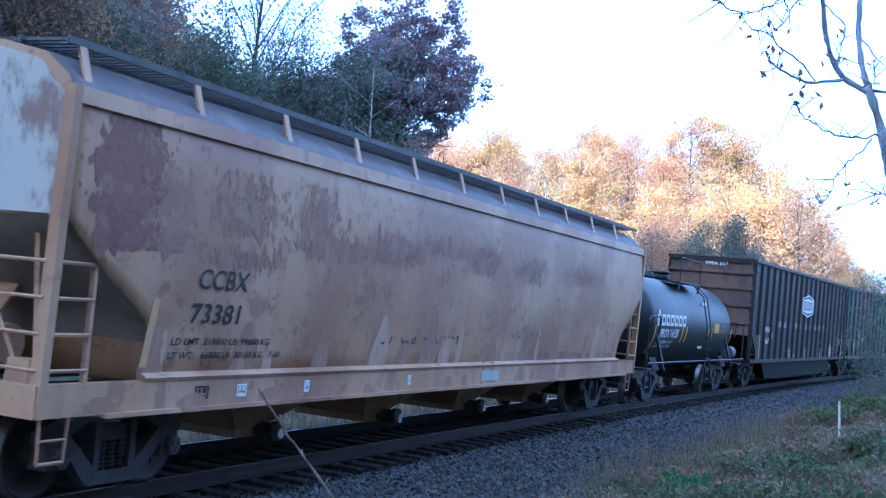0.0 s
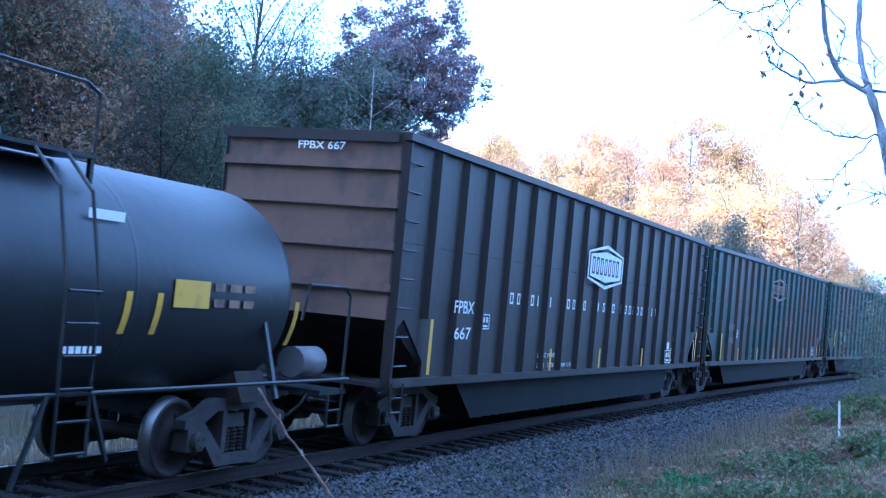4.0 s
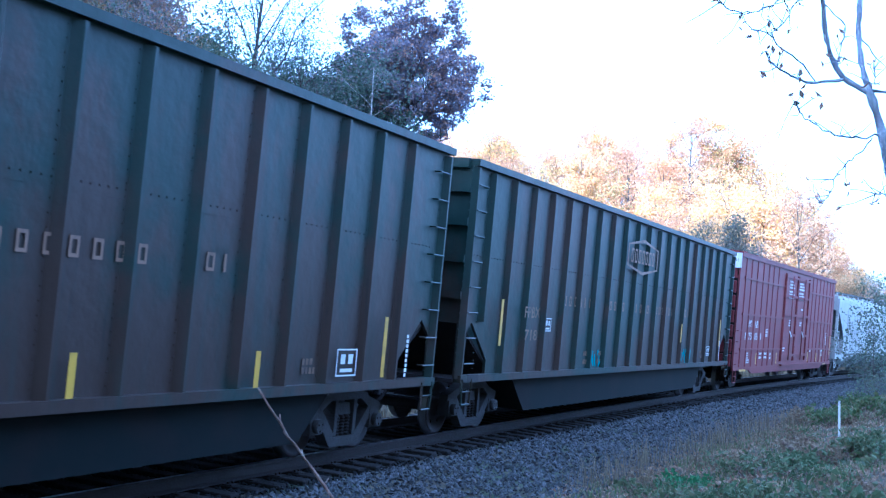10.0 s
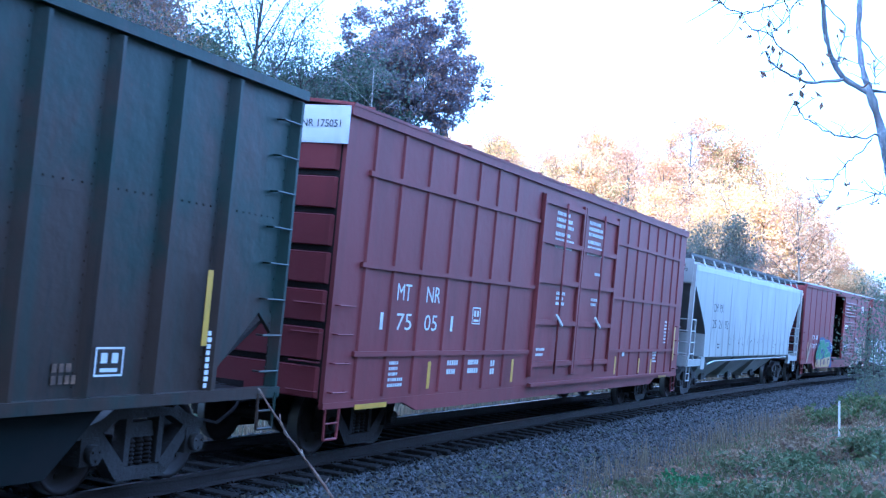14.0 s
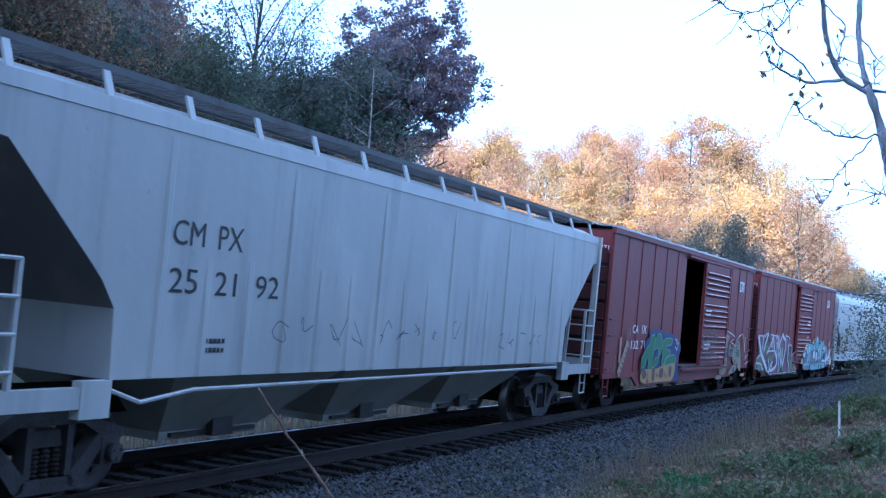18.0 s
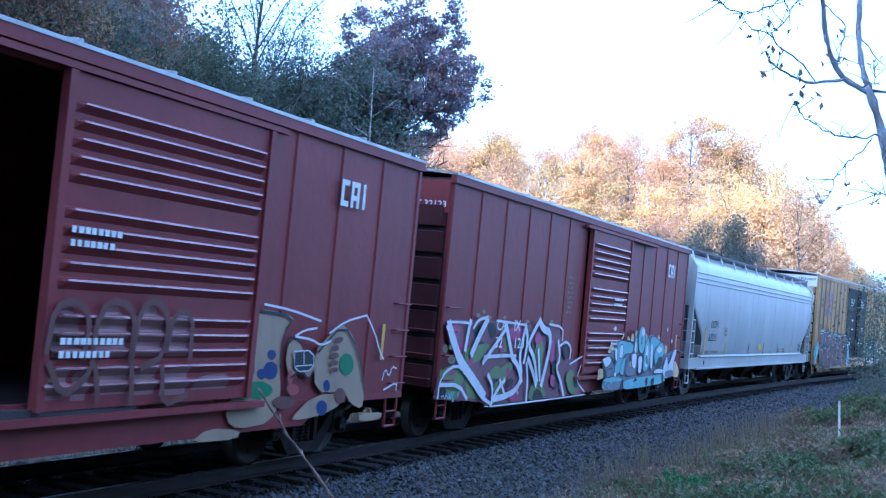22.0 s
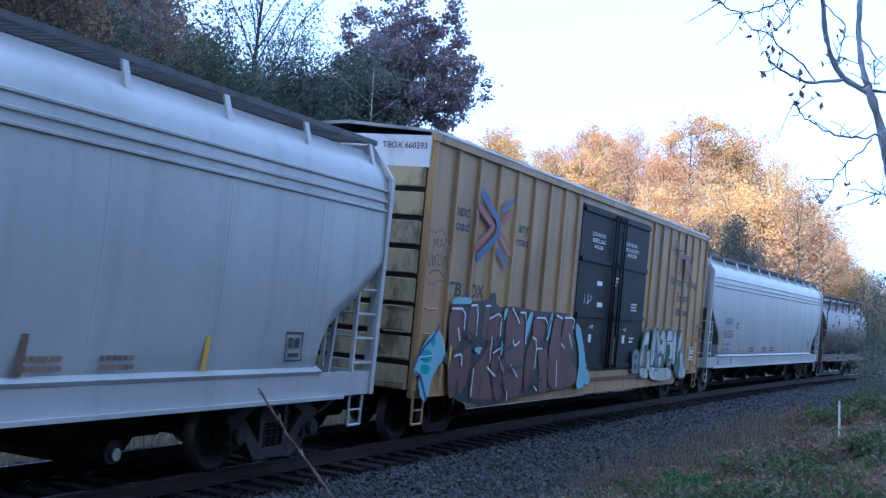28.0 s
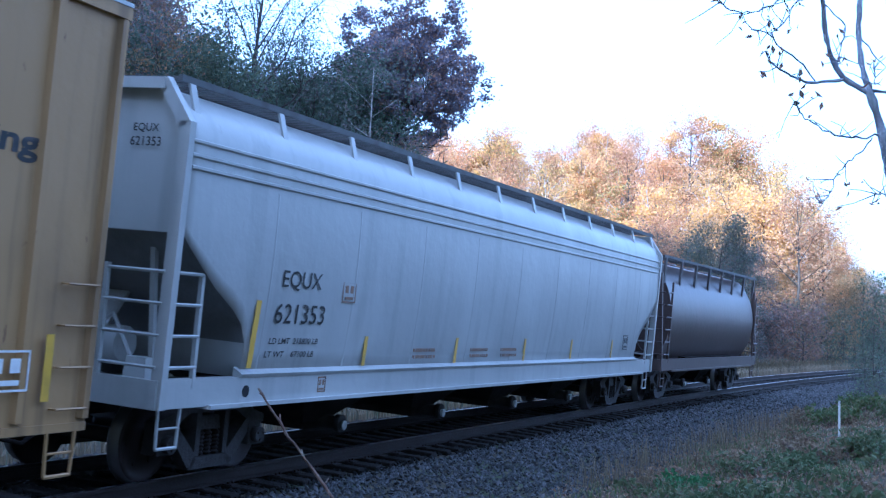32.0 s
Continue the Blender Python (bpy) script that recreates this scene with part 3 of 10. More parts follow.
            part("side_sill", bm, M, car)
            if style != "drum":
                part("sill_ledge", prism(B(), ((s * 1.45, sill_z[1] - 0.01), (s * 1.56, sill_z[1] - 0.01), (s * 1.58, sill_z[1] + 0.03), (s * 1.45, sill_z[1] + 0.10)), -hl + 1.5, hl - 1.5), M, car)
        if style in ("round", "flat"):
            t = half(eave) - (0.04 if style == "flat" else 0)
            part("top_chord", prism(B(), ((s * (t - 0.04), eave - 0.08), (s * (t + 0.05), eave - 0.06), (s * (t + 0.03), eave + 0.10), (s * (t - 0.1), eave + 0.12)), -hl + 0.1, hl - 0.1), M, car)
    low = 1.0 if style == "flat" else sill_z[0]
    for s in (-1, 1):
        lo, hi = sorted((s * (hl - 0.9), s * hl))
        part("end_platform", box(B(), lo, hi, -1.5, 1.5, low + 0.05, low + 0.14), M, car)
        part("end_beam", box(B(), s * (hl - 0.03) - 0.05, s * (hl - 0.03) + 0.05, -1.55, 1.55, low, low + 0.3), M, car)
        for t in (-1, 1):
            bm = B()
            xp = s * (hl - 0.06)
            if style == "bands":
                bar(bm, (xp, t * 1.52, low), (xp, t * 1.56, 3.92), 0.14, 0.10)
                bar(bm, (xp, t * 1.56, 3.88), (xp, t * 1.22, 4.34), 0.10, 0.14)
                bar(bm, (xp, t * 1.26, 4.31), (xp, 0, 4.31), 0.14, 0.12)
            else:
                bar(bm, (xp, t * 1.5, low), (xp, t * half(eave) if style != "drum" else t * 1.3, eave + 0.1), 0.13, 0.10)
            part("corner_post", bm, M, car)
            xa = s * (hl - 0.62)
            top = 2.35 if style != "drum" else 3.3
            lad = part("ladder_stile", bar(B(), (xa, t * 1.53, low + 0.2), (xa, t * 1.53, top), 0.05, 0.05), M, car)
            part("ladder_stile", bar(B(), (s * (hl - 0.02), t * 0.75, low), (s * (hl - 0.02), t * 0.75, top + 0.05), 0.05, 0.05), M, car)
            for k in range(int((top - 1.36) / 0.33) + 1):
                z = 1.36 + k * 0.33
                rung(lad, (s * (hl - 0.06), t * 1.55, 0), (xa, t * 1.55, 0), z, M, 0.02)
                rung(lad, (s * (hl - 0.01), t * 1.5, 0), (s * (hl - 0.01), t * 0.75, 0), z, M, 0.02)
            stirrup(car, s * (hl - 0.12) - (0.42 if s > 0 else 0), t * 1.5, low, M)
    # brake gear and air tank on the platform
    part("air_tank", tube(B(), (-hl + 0.62, -0.6, 1.52), (-hl + 0.62, 0.4, 1.52), 0.2, n=14), M, car)
    part("brake_valve", pipe(box(B(), -hl + 0.3, -hl + 0.52, -1.15, -0.85, 1.08, 1.42, 0.02), ((-hl + 0.4, -0.9, 1.35), (-hl + 0.5, -0.5, 1.85), (-hl + 0.45, 0.3, 1.3), (-hl + 0.2, 0.5, 1.1)), 0.022), M, car)
    part("brake_wheel", loft(B(), [[(hl + 0.08 + 0.02 * math.sin(b), 0.5 + (0.24 + 0.02 * math.cos(b)) * math.cos(a), 2.0 + (0.24 + 0.02 * math.cos(b)) * math.sin(a)) for b in (0, 1.57, 3.14, 4.71)] for a in [i * math.pi / 8 for i in range(17)]], caps=False), M, car)
    for s in (-1, 1):
        part("slope_brace", bar(B(), (s * (hl - 0.2), 0, 1.05), (s * (hl - 1.15), 0, 2.2), 0.5, 0.04), M, car)
        for t in (-1, 1):
            part("slope_stay", bar(B(), (s * (hl - 0.5), t * 1.1, 1.1), (s * (hl - 0.28), t * 1.1, 2.9 if style != "drum" else 1.6), 0.06, 0.06), M, car)
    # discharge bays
    under = under or M_SOOTSHADE
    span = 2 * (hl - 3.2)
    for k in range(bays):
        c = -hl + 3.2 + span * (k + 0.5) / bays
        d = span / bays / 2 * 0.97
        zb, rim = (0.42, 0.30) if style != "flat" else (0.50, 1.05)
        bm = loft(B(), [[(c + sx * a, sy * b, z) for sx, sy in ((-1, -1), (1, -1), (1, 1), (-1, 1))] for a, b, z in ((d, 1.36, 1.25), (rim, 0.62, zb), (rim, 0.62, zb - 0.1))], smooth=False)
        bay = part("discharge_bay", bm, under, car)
        if style != "flat":
            part("outlet_pipe", tube(tube(B(), (c + 0.2, -0.9, 0.42), (c + 0.2, 0.9, 0.42), 0.1, n=12), (c + 0.2, -0.96, 0.42), (c + 0.2, -0.88, 0.42), 0.13, n=12), M_TRUCK, bay)
            part("outlet_cap", tube(B(), (c + 0.2, -1.01, 0.40), (c + 0.2, -0.962, 0.40), 0.07, 0.06, n=10), M_CAP, bay, "pale outlet cap")
        else:
            part("gate_bar", bar(B(), (c - 0.9, -0.66, 0.46), (c + 0.9, -0.66, 0.46), 0.05, 0.05), M_TRUCK, bay)
            part("gear_rack", box(B(), c - 0.2, c + 0.25, -0.78, -0.66, 0.42, 0.66, 0.02), M_TRUCK, bay)
    # roof walk on posts
    grate = M_GRATE
    for s in (-1, 1):
        bm = box(B(), -hl + 0.15, hl - 0.15, s * 1.34 - 0.02, s * 1.34 + 0.02, board_z - 0.04, board_z + 0.03)
        box(bm, -hl + 0.15, hl - 0.15, s * 0.76 - 0.02, s * 0.76 + 0.02, board_z - 0.04, board_z + 0.03)
        wk = part("roof_walk", bm, grate, car, "grey metal grating walkway")
        n = int(2 * hl / 0.14)
        bm = B()
        for k in range(n):
            xk = -hl + 0.2 + k * (2 * hl - 0.4) / (n - 1)
            box(bm, xk - 0.032, xk + 0.032, min(s * 0.78, s * 1.32), max(s * 0.78, s * 1.32), board_z - 0.015, board_z + 0.015)
        tagged(part("grating", bm, grate, wk), kind="stuff")
    for s in (-1, 1):
        part("end_walk", box(B(), s * (hl - 0.42) - 0.27, s * (hl - 0.42) + 0.27, -0.73, 0.73, board_z - 0.03, board_z + 0.012), grate, car)
    for k in range(walk_n):
        xk = -hl + 0.35 + (2 * hl - 0.7) * k / (walk_n - 1)
        for s in (-1, 1):
            foot = (xk, s * half(eave) * 0.95, eave + 0.06) if style != "drum" else (xk + 0.28, s * 1.25, 3.28)
            ob = part("walk_post", bar(B(), foot, (xk, s * 1.34, board_z - 0.03), 0.03, 0.10) if style != "drum" else bar(B(), foot, (xk, s * 1.34, board_z - 0.03), 0.06, 0.12), M_DRUMTRIM if style == "drum" else M, car)
    for k in range(bays * 2):
        xk = -hl + 1.6 + (2 * hl - 3.2) * (k + 0.5) / (bays * 2)
        part("roof_hatch", tube(B(), (xk, 0, roof_z - 0.05), (xk, 0, roof_z + 0.09), 0.36, 0.34, n=16), M, car)
    run_gear(car, hl)
    return car, hl, half


M_CREAM = mat("streaked cream paint", (0.46, 0.44, 0.38), 0.5, 0.0, (((0.16, 0.08, 0.055), 1.5, (1, 1, 0.5), 0.52, 0.62, 0.8, 8), ((0.3, 0.27, 0.22), 3.0, (1, 1, 0.15), 0.5, 0.7, 0.6, 5)), bump=0.1, bump_scale=5)
M_CAP = mat("chalky pale cap", (0.55, 0.55, 0.53), 0.7, 0.0, (((0.25, 0.22, 0.2), 9.0, (1, 1, 1), 0.45, 0.7, 0.7, 4),))
M_DRUM = paint("dark brown drum paint", (0.085, 0.062, 0.055), 0.4, 0.2, 0.3, 0.4)
M_DRUMTRIM = paint("dark grey bracket paint", (0.16, 0.15, 0.15), 0.5, 0.3, 0.3, 0.3)


# ---- open-top chip car ----
def chip_car(name, label, x0, x1, M, top=4.66, low=1.05, rib0=0.3, pitch=1.05):
    car, hl = start_car(name, label, x0, x1)
    W = 1.52
    for s in (-1, 1):
        notch = 1.25
        out = ((-hl, top - 0.1), (-hl, low), (-hl + 0.16, low), (-hl + 0.16, 1.72), (-hl + 0.5, 1.98), (-hl + notch, 1.35), (-hl + notch, low),
               (hl - notch, low), (hl - notch, 1.35), (hl - 0.5, 1.98), (hl - 0.16, 1.72), (hl - 0.16, low), (hl, low), (hl, top - 0.1))
        bm = prism(B(), out, s * W, s * (W - 0.05), "y")
        side = part("side_wall", bm, M, car)
        spots = [-hl + 0.09, hl - 0.09] + [rib0 + k * pitch for k in range(-11, 12) if abs(rib0 + k * pitch) < hl - 0.55]
        for x in spots:
            z0 = low if notch < hl - abs(x) or hl - abs(x) < 0.2 else 2.0
            part("rib", loft(B(), [[(x - 0.12, s * W, z), (x + 0.12, s * W, z), (x + 0.026, s * (W + 0.085), z), (x - 0.026, s * (W + 0.085), z)] for z in (z0, top - 0.14)], smooth=False), M, side)
        part("rivet_seam", box(B(), -hl + 0.2, hl - 0.2, s * W - 0.004, s * W + 0.004, 3.0, 3.05), M, car)
        bm = B()
        for k in range(int((2 * hl - 0.4) / 0.13)):
            xk = -hl + 0.2 + 0.13 * k
            box(bm, xk - 0.009, xk + 0.009, s * W - 0.01, s * W + 0.01, 3.085, 3.103)
        for x in spots:
            for k in range(26):
                box(bm, x - 0.16, x - 0.142, s * W - 0.009, s * W + 0.009, low + 0.15 + 0.13 * k, low + 0.168 + 0.13 * k)
        tagged(part("rivets", bm, M, car), "rows of painted rivet heads", kind="stuff")
        part("top_chord", box(B(), -hl, hl, s * 1.55 - 0.075, s * 1.55 + 0.075, top - 0.11, top), M, car)
        part("side_sill", box(B(), -hl + 0.02, hl - 0.02, s * 1.55 - 0.07, s * 1.55 + 0.07, low - 0.06, low + 0.06), M, car)
    # ends with level ribs, and the sloping floor seen in the corner openings
    for s in (-1, 1):
        end = part("end_wall", box(B(), min(s * hl, s * (hl - 0.06)), max(s * hl, s * (hl - 0.06)), -W + 0.05, W - 0.05, 1.95, top - 0.04), M_RUSTEND if M is M_BROWN else M, car)
        for z in (2.35, 2.95, 3.55, 4.1):
            part("end_rib", box(B(), min(s * hl, s * (hl + 0.08)), max(s * hl, s * (hl + 0.08)), -W, W, z, z + 0.12), M_RUSTEND if M is M_BROWN else M, end)
        part("end_cap", box(B(), s * hl - 0.08, s * hl + 0.08, -1.46, 1.46, top - 0.16, top - 0.002), M, car)
        part("slope_floor", bar(B(), (s * (hl - 0.1), 0, 2.0), (s * (hl - 1.9), 0, 0.95), 2.9, 0.05), M_SOOTSHADE, car)
        part("platform", box(B(), min(s * hl, s * (hl - 0.9)), max(s * hl, s * (hl - 0.9)), -1.48, 1.48, 0.98, 1.04), M_SOOTSHADE, car)
        for t in (-1, 1):
            for k in range(8):
                x, z = s * (hl - 0.3), low + 0.25 + 0.42 * k
                part("grab_iron", pipe(B(), ((x - 0.21, t * 1.52, z), (x - 0.21, t * 1.61, z), (x + 0.21, t * 1.61, z), (x + 0.21, t * 1.52, z)), 0.014, 5), M, car)
            stirrup(car, s * hl - (0.5 if s > 0 else -0.08), t * 1.62, low, M)
    # the tub between the trucks
    bm = prism(B(), ((-hl + 2.9, 1.0), (-hl + 3.7, 0.34), (hl - 3.7, 0.34), (hl - 2.9, 1.0)), -1.38, 1.38, "y")
    part("tub", bm, M_TUB, car, "dark lower tub")
    run_gear(car, hl, 1.85)
    return car, hl


M_RUSTEND = mat("rust-brown end sheet", (0.11, 0.065, 0.042), 0.7, 0.0, (((0.05, 0.035, 0.03), 1.5, (1, 1, 0.6), 0.45, 0.65, 0.8, 7),), bump=0.2, bump_scale=6)
# tub colour is much darker than the car sides
M_TUB = mat("near-black green steel", (0.008, 0.011, 0.0105), 0.65, 0.0, (((0.016, 0.013, 0.012), 1.2, (1, 1, 1), 0.45, 0.7, 0.7, 5),), spec=0.12)


# ---- box cars ----
def box_end(car, s, hl, W, z0, z1, M, material=None, ribs=9, deep=1.0, gap_shade=None, flat=False):
    # the wall between the bands takes a dark colour standing for their shadows
    end = part("end_wall", box(B(), min(s * (hl - 0.05), s * (hl - 0.12)), max(s * (hl - 0.05), s * (hl - 0.12)), -W + 0.02, W - 0.02, z0, z1), gap_shade or material or M, car)
    for k in range(ribs):
        z = z0 + 0.15 + (z1 - z0 - 0.75) * k / (ribs - 1)
        bm = B()
        prof = ((0.0, -0.10 * deep), (0.05 * deep, -0.05 * deep), (0.062 * deep, 0.0), (0.05 * deep, 0.05 * deep), (0.0, 0.10 * deep))
        if flat:
            b = (z1 - z0 - 0.75) / (ribs - 1) * 0.43
            prof = ((-0.02, -b), (0.05, -b + 0.02), (0.055, b - 0.02), (-0.02, b))
        loft(bm, [[(s * (hl - 0.055 + a * g), y, z + b) for a, b in prof] for y, g in ((-W + 0.06, 0.1), (-W + (0.1 if flat else 0.3), 1), (W - (0.1 if flat else 0.3), 1), (W - 0.06, 0.1))], closed=False, caps=False, smooth=not flat)
        part("end_corrugation", bm, material or M, end)
    return end


def box_car(name, label, x0, x1, M, W=1.53, z0=0.86, z1=4.25, peak=0.14, ribs=14, rib=0.03, roof=None, open_part=None, posts=None, drop=0.26):
    """Sides with openings cut for the doors: open_part is (xa, xb) of the doorway."""
    car, hl = start_car(name, label, x0, x1)
    xa, xb = open_part
    zd0, zd1 = z0 + 0.22, z1 - 0.22
    for s in (-1, 1):
        ya, yb = min(s * W, s * (W - 0.06)), max(s * W, s * (W - 0.06))
        for a, b, c, d, nm in ((xa, xb, z0, zd0, "door_threshold"), (xa, xb, zd1, z1, "door_header"), (-hl + 0.04, xa, z0, z1, "side_wall"), (xb, hl - 0.04, z0, z1, "side_wall")):
            side = part(nm, box(B(), a, b, ya, yb, c, d), M, car)
        for x in posts or [-hl + 0.1 + (2 * hl - 0.2) * k / ribs for k in range(ribs + 1)]:
            if xa - 0.1 < x < xb + 0.1:
                continue
            part("side_post", loft(B(), [[(x - 0.07, s * W, z), (x - 0.04, s * (W + rib), z), (x + 0.04, s * (W + rib), z), (x + 0.07, s * W, z)] for z in (z0 + 0.1, z1 - 0.1)], smooth=False), M, side)
        part("side_sill", prism(B(), ((-hl + 0.04, z0 + 0.06), (-hl + 0.04, z0 - 0.02), (-hl + 2.4, z0 - 0.02), (-hl + 2.9, z0 - drop), (hl - 2.9, z0 - drop), (hl - 2.4, z0 - 0.02), (hl - 0.04, z0 - 0.02), (hl - 0.04, z0 + 0.06)), s * (W + 0.012), s * (W - 0.05), "y"), M, car)
        part("eave", box(B(), -hl + 0.02, hl - 0.02, s * W - 0.05, s * W + 0.05, z1 - 0.09, z1 + 0.03), M, car)
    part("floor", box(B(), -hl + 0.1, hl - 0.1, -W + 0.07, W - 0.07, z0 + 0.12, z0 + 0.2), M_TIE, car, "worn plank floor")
    rf = part("roof", prism(B(), ((-W - 0.06, z1 + 0.03), (0, z1 + peak), (W + 0.06, z1 + 0.03), (W + 0.06, z1 + 0.07), (0, z1 + peak + 0.05), (-W - 0.06, z1 + 0.07)), -hl + 0.03, hl - 0.03), roof or M_ROOF, car, "weathered sheet-metal roof")
    for k in range(12):
        x = -hl + 0.6 + (2 * hl - 1.2) * k / 11
        bm = B()
        for s in (-1, 1):
            bar(bm, (x, s * (W + 0.05), z1 + 0.085), (x, 0, z1 + peak + 0.065), 0.06, 0.04)
        part("roof_seam", bm, roof or M_ROOF, rf)
    for s in (-1, 1):
        for t in (-1, 1):
            for k in range(4):
                z, xa, ya = z0 + 0.2 + 0.38 * k, s * (hl - 0.34), t * (W - 0.32)
                part("grab_iron", pipe(B(), ((xa - 0.21, t * W, z), (xa - 0.21, t * (W + 0.07), z), (xa + 0.21, t * (W + 0.07), z), (xa + 0.21, t * W, z)), 0.013, 5), M, car)
                part("grab_iron", pipe(B(), ((s * (hl - 0.1), ya - 0.21, z), (s * (hl + 0.03), ya - 0.21, z), (s * (hl + 0.03), ya + 0.21, z), (s * (hl - 0.1), ya + 0.21, z)), 0.013, 5), M, car)
            stirrup(car, s * hl - (0.55 if s > 0 else -0.12), t * W, z0, M)
    run_gear(car, hl, 2.0, m=M_SOOTSHADE)
    return car, hl


# ---- tank car ----
def tank_car(name, label, x0, x1, M, r=1.31, zc=2.14):
    car, hl = start_car(name, label, x0, x1)
    n = 40

    def ring(x, k):
        return [(x, r * k * math.cos(2 * math.pi * i / n), zc + r * k * math.sin(2 * math.pi * i / n)) for i in range(n)]
    e = hl - 1.45
    ends = [(e + 0.62 * math.sin(a), math.cos(a)) for a in (0, 0.3, 0.6, 0.9, 1.15, 1.35, 1.5)]
    rings = [ring(-x, k) for x, k in ends[::-1]] + [ring(x, 1) for x in (-e * 0.5, 0, e * 0.5)] + [ring(x, k) for x, k in ends]
    shell = part("tank_shell", loft(B(), rings), M, car, "black painted tank shell")
    for x in (-e * 0.36, e * 0.36):
        bm = loft(B(), [ring(x + d, 1 + k) for d, k in ((-0.03, 0), (-0.02, 0.0015), (0.02, 0.0015), (0.03, 0))], caps=False)
        part("weld_band", bm, M, shell)
    # dome fittings with their platform and rails
    part("manway", tube(B(), (0.1, 0, zc + r - 0.05), (0.1, 0, zc + r + 0.22), 0.33, 0.31, n=20), M, car)
    part("manway_lid", tube(B(), (0.1, 0, zc + r + 0.222), (0.1, 0, zc + r + 0.28), 0.36, 0.3, n=20), M, car)
    for x in (-0.75, 0.85):
        part("valve_box", tube(B(), (x, 0.1, zc + r - 0.06), (x, 0.1, zc + r + 0.2), 0.16, 0.13, n=12), M, car)
    deck = part("platform", box(B(), -1.25, 1.25, -1.0, -0.42, zc + 1.25, zc + 1.29), M, car)
    part("platform", box(B(), -1.25, 1.25, 0.42, 1.0, zc + 1.25, zc + 1.29), M, car)
    for s in (-1, 1):
        for x in (-1.2, 1.2):
            part("platform_leg", bar(B(), (x, s * 0.95, zc + 1.0), (x, s * 0.95, zc + 1.25), 0.05, 0.05), M, car)
        part("guard_rail", pipe(B(), ((-1.2, s * 0.98, zc + 1.3), (-1.2, s * 0.98, zc + 1.98), (1.0, s * 0.98, zc + 1.98), (1.2, s * 0.98, zc + 1.9), (1.2, s * 0.98, zc + 1.3)), 0.02), M, car)
        part("ladder_rail", pipe(B(), ((0.35, s * 1.0, zc + 1.25), (0.35, s * 1.35, zc + 0.9), (0.35, s * 1.54, zc), (0.35, s * 1.58, 0.55)), 0.02), M, car)
        part("ladder_rail", pipe(B(), ((0.8, s * 1.0, zc + 1.25), (0.8, s * 1.35, zc + 0.9), (0.8, s * 1.54, zc), (0.8, s * 1.58, 0.55)), 0.02), M, car)
        part("ladder_foot", bar(B(), (0.2, s * 1.58, 1.15), (-0.15, s * 1.58, 0.35), 0.04, 0.04), M, car)
        lad = part("ladder_foot", bar(B(), (0.8, s * 1.58, 1.15), (1.1, s * 1.58, 0.5), 0.04, 0.04), M, car)
        for k in range(6):
            rung(lad, (0.35, s * 1.58, 0), (0.8, s * 1.58, 0), 0.6 + k * 0.3, M)
        part("side_rail", pipe(B(), ((-hl + 0.1, s * 1.55, 1.15), (hl - 0.1, s * 1.55, 1.15)), 0.025), M, car)
        # end rails and sills
        for t in (-1, 1):
            part("hand_rail", pipe(B(), ((t * (hl - 0.15), s * 1.5, 0.95), (t * (hl - 0.15), s * 1.5, 2.25), (t * (hl - 0.3), s * 1.5, 2.35), (t * (hl - 1.25), s * 1.5, 2.35), (t * (hl - 1.3), s * 1.45, 1.9)), 0.022), M, car)
            stirrup(car, t * (hl - 0.1) - (0.42 if t > 0 else 0), s * 1.5, 0.95, M)
            part("rail_stay", bar(B(), (t * (hl - 1.85), s * 1.5, 0.95), (t * (hl - 1.85), s * 1.24, 1.85), 0.07, 0.07), M, car)
    for t in (-1, 1):
        sx = t * (hl - 1.95)
        part("saddle", prism(B(), [(-1.3, 0.9), (1.3, 0.9), (1.15, 1.25)] + [(r * 1.012 * math.cos(a), zc + r * 1.012 * math.sin(a)) for a in [math.radians(d) for d in range(-44, -137, -12)]] + [(-1.15, 1.25)], sx - 0.3, sx + 0.3), M_SOOTSHADE, car)
        part("stub_sill", box(B(), min(t * hl, t * (hl - 3.2)), max(t * hl, t * (hl - 3.2)), -0.33, 0.33, 0.72, 1.05), M, car)
        part("end_platform", box(B(), min(t * (hl - 0.05), t * (hl - 0.75)), max(t * (hl - 0.05), t * (hl - 0.75)), -1.5, 1.5, 0.95, 1.01), M, car)
        truck(car, t * (hl - 1.95))
        coupler(car, t * hl - t * 0.12, t)
    part("air_tank", tube(B(), (hl - 0.95, -1.15, 1.35), (hl - 0.35, -1.15, 1.35), 0.2, n=14), M_DRUMTRIM, car)
    part("outlet_valve", tube(B(), (-0.1, 0, zc - r - 0.35), (-0.1, 0, zc - r + 0.1), 0.16, n=12), M, car)
    return car, hl, (lambda z: math.sqrt(max(0.05, r * r - (z - zc) ** 2)))

# ---- painted marks ----
def colour(name, c, rough=0.5):
    return mat(name, c, rough, 0.0, ((tuple(v * 0.6 + 0.01 for v in c), 4.0, (1, 1, 0.4), 0.5, 0.75, 0.55, 5), (tuple(min(1, v * 1.2 + 0.02) for v in c), 1.3, (1, 1, 1), 0.5, 0.75, 0.5, 3)))


C_WHITE = colour("white spray paint", (0.66, 0.66, 0.70))
C_BLACKSPRAY = colour("black spray paint", (0.018, 0.018, 0.02))
C_GREENSPRAY = colour("green spray paint", (0.04, 0.17, 0.06))
C_OLIVE = colour("olive spray paint", (0.17, 0.23, 0.08))
C_PINK = colour("magenta spray paint", (0.33, 0.06, 0.17))
C_CYAN = colour("pale turquoise spray paint", (0.24, 0.43, 0.46))
C_TEAL = colour("teal spray paint", (0.03, 0.30, 0.32))
C_BLUE = colour("blue spray paint", (0.016, 0.032, 0.14))
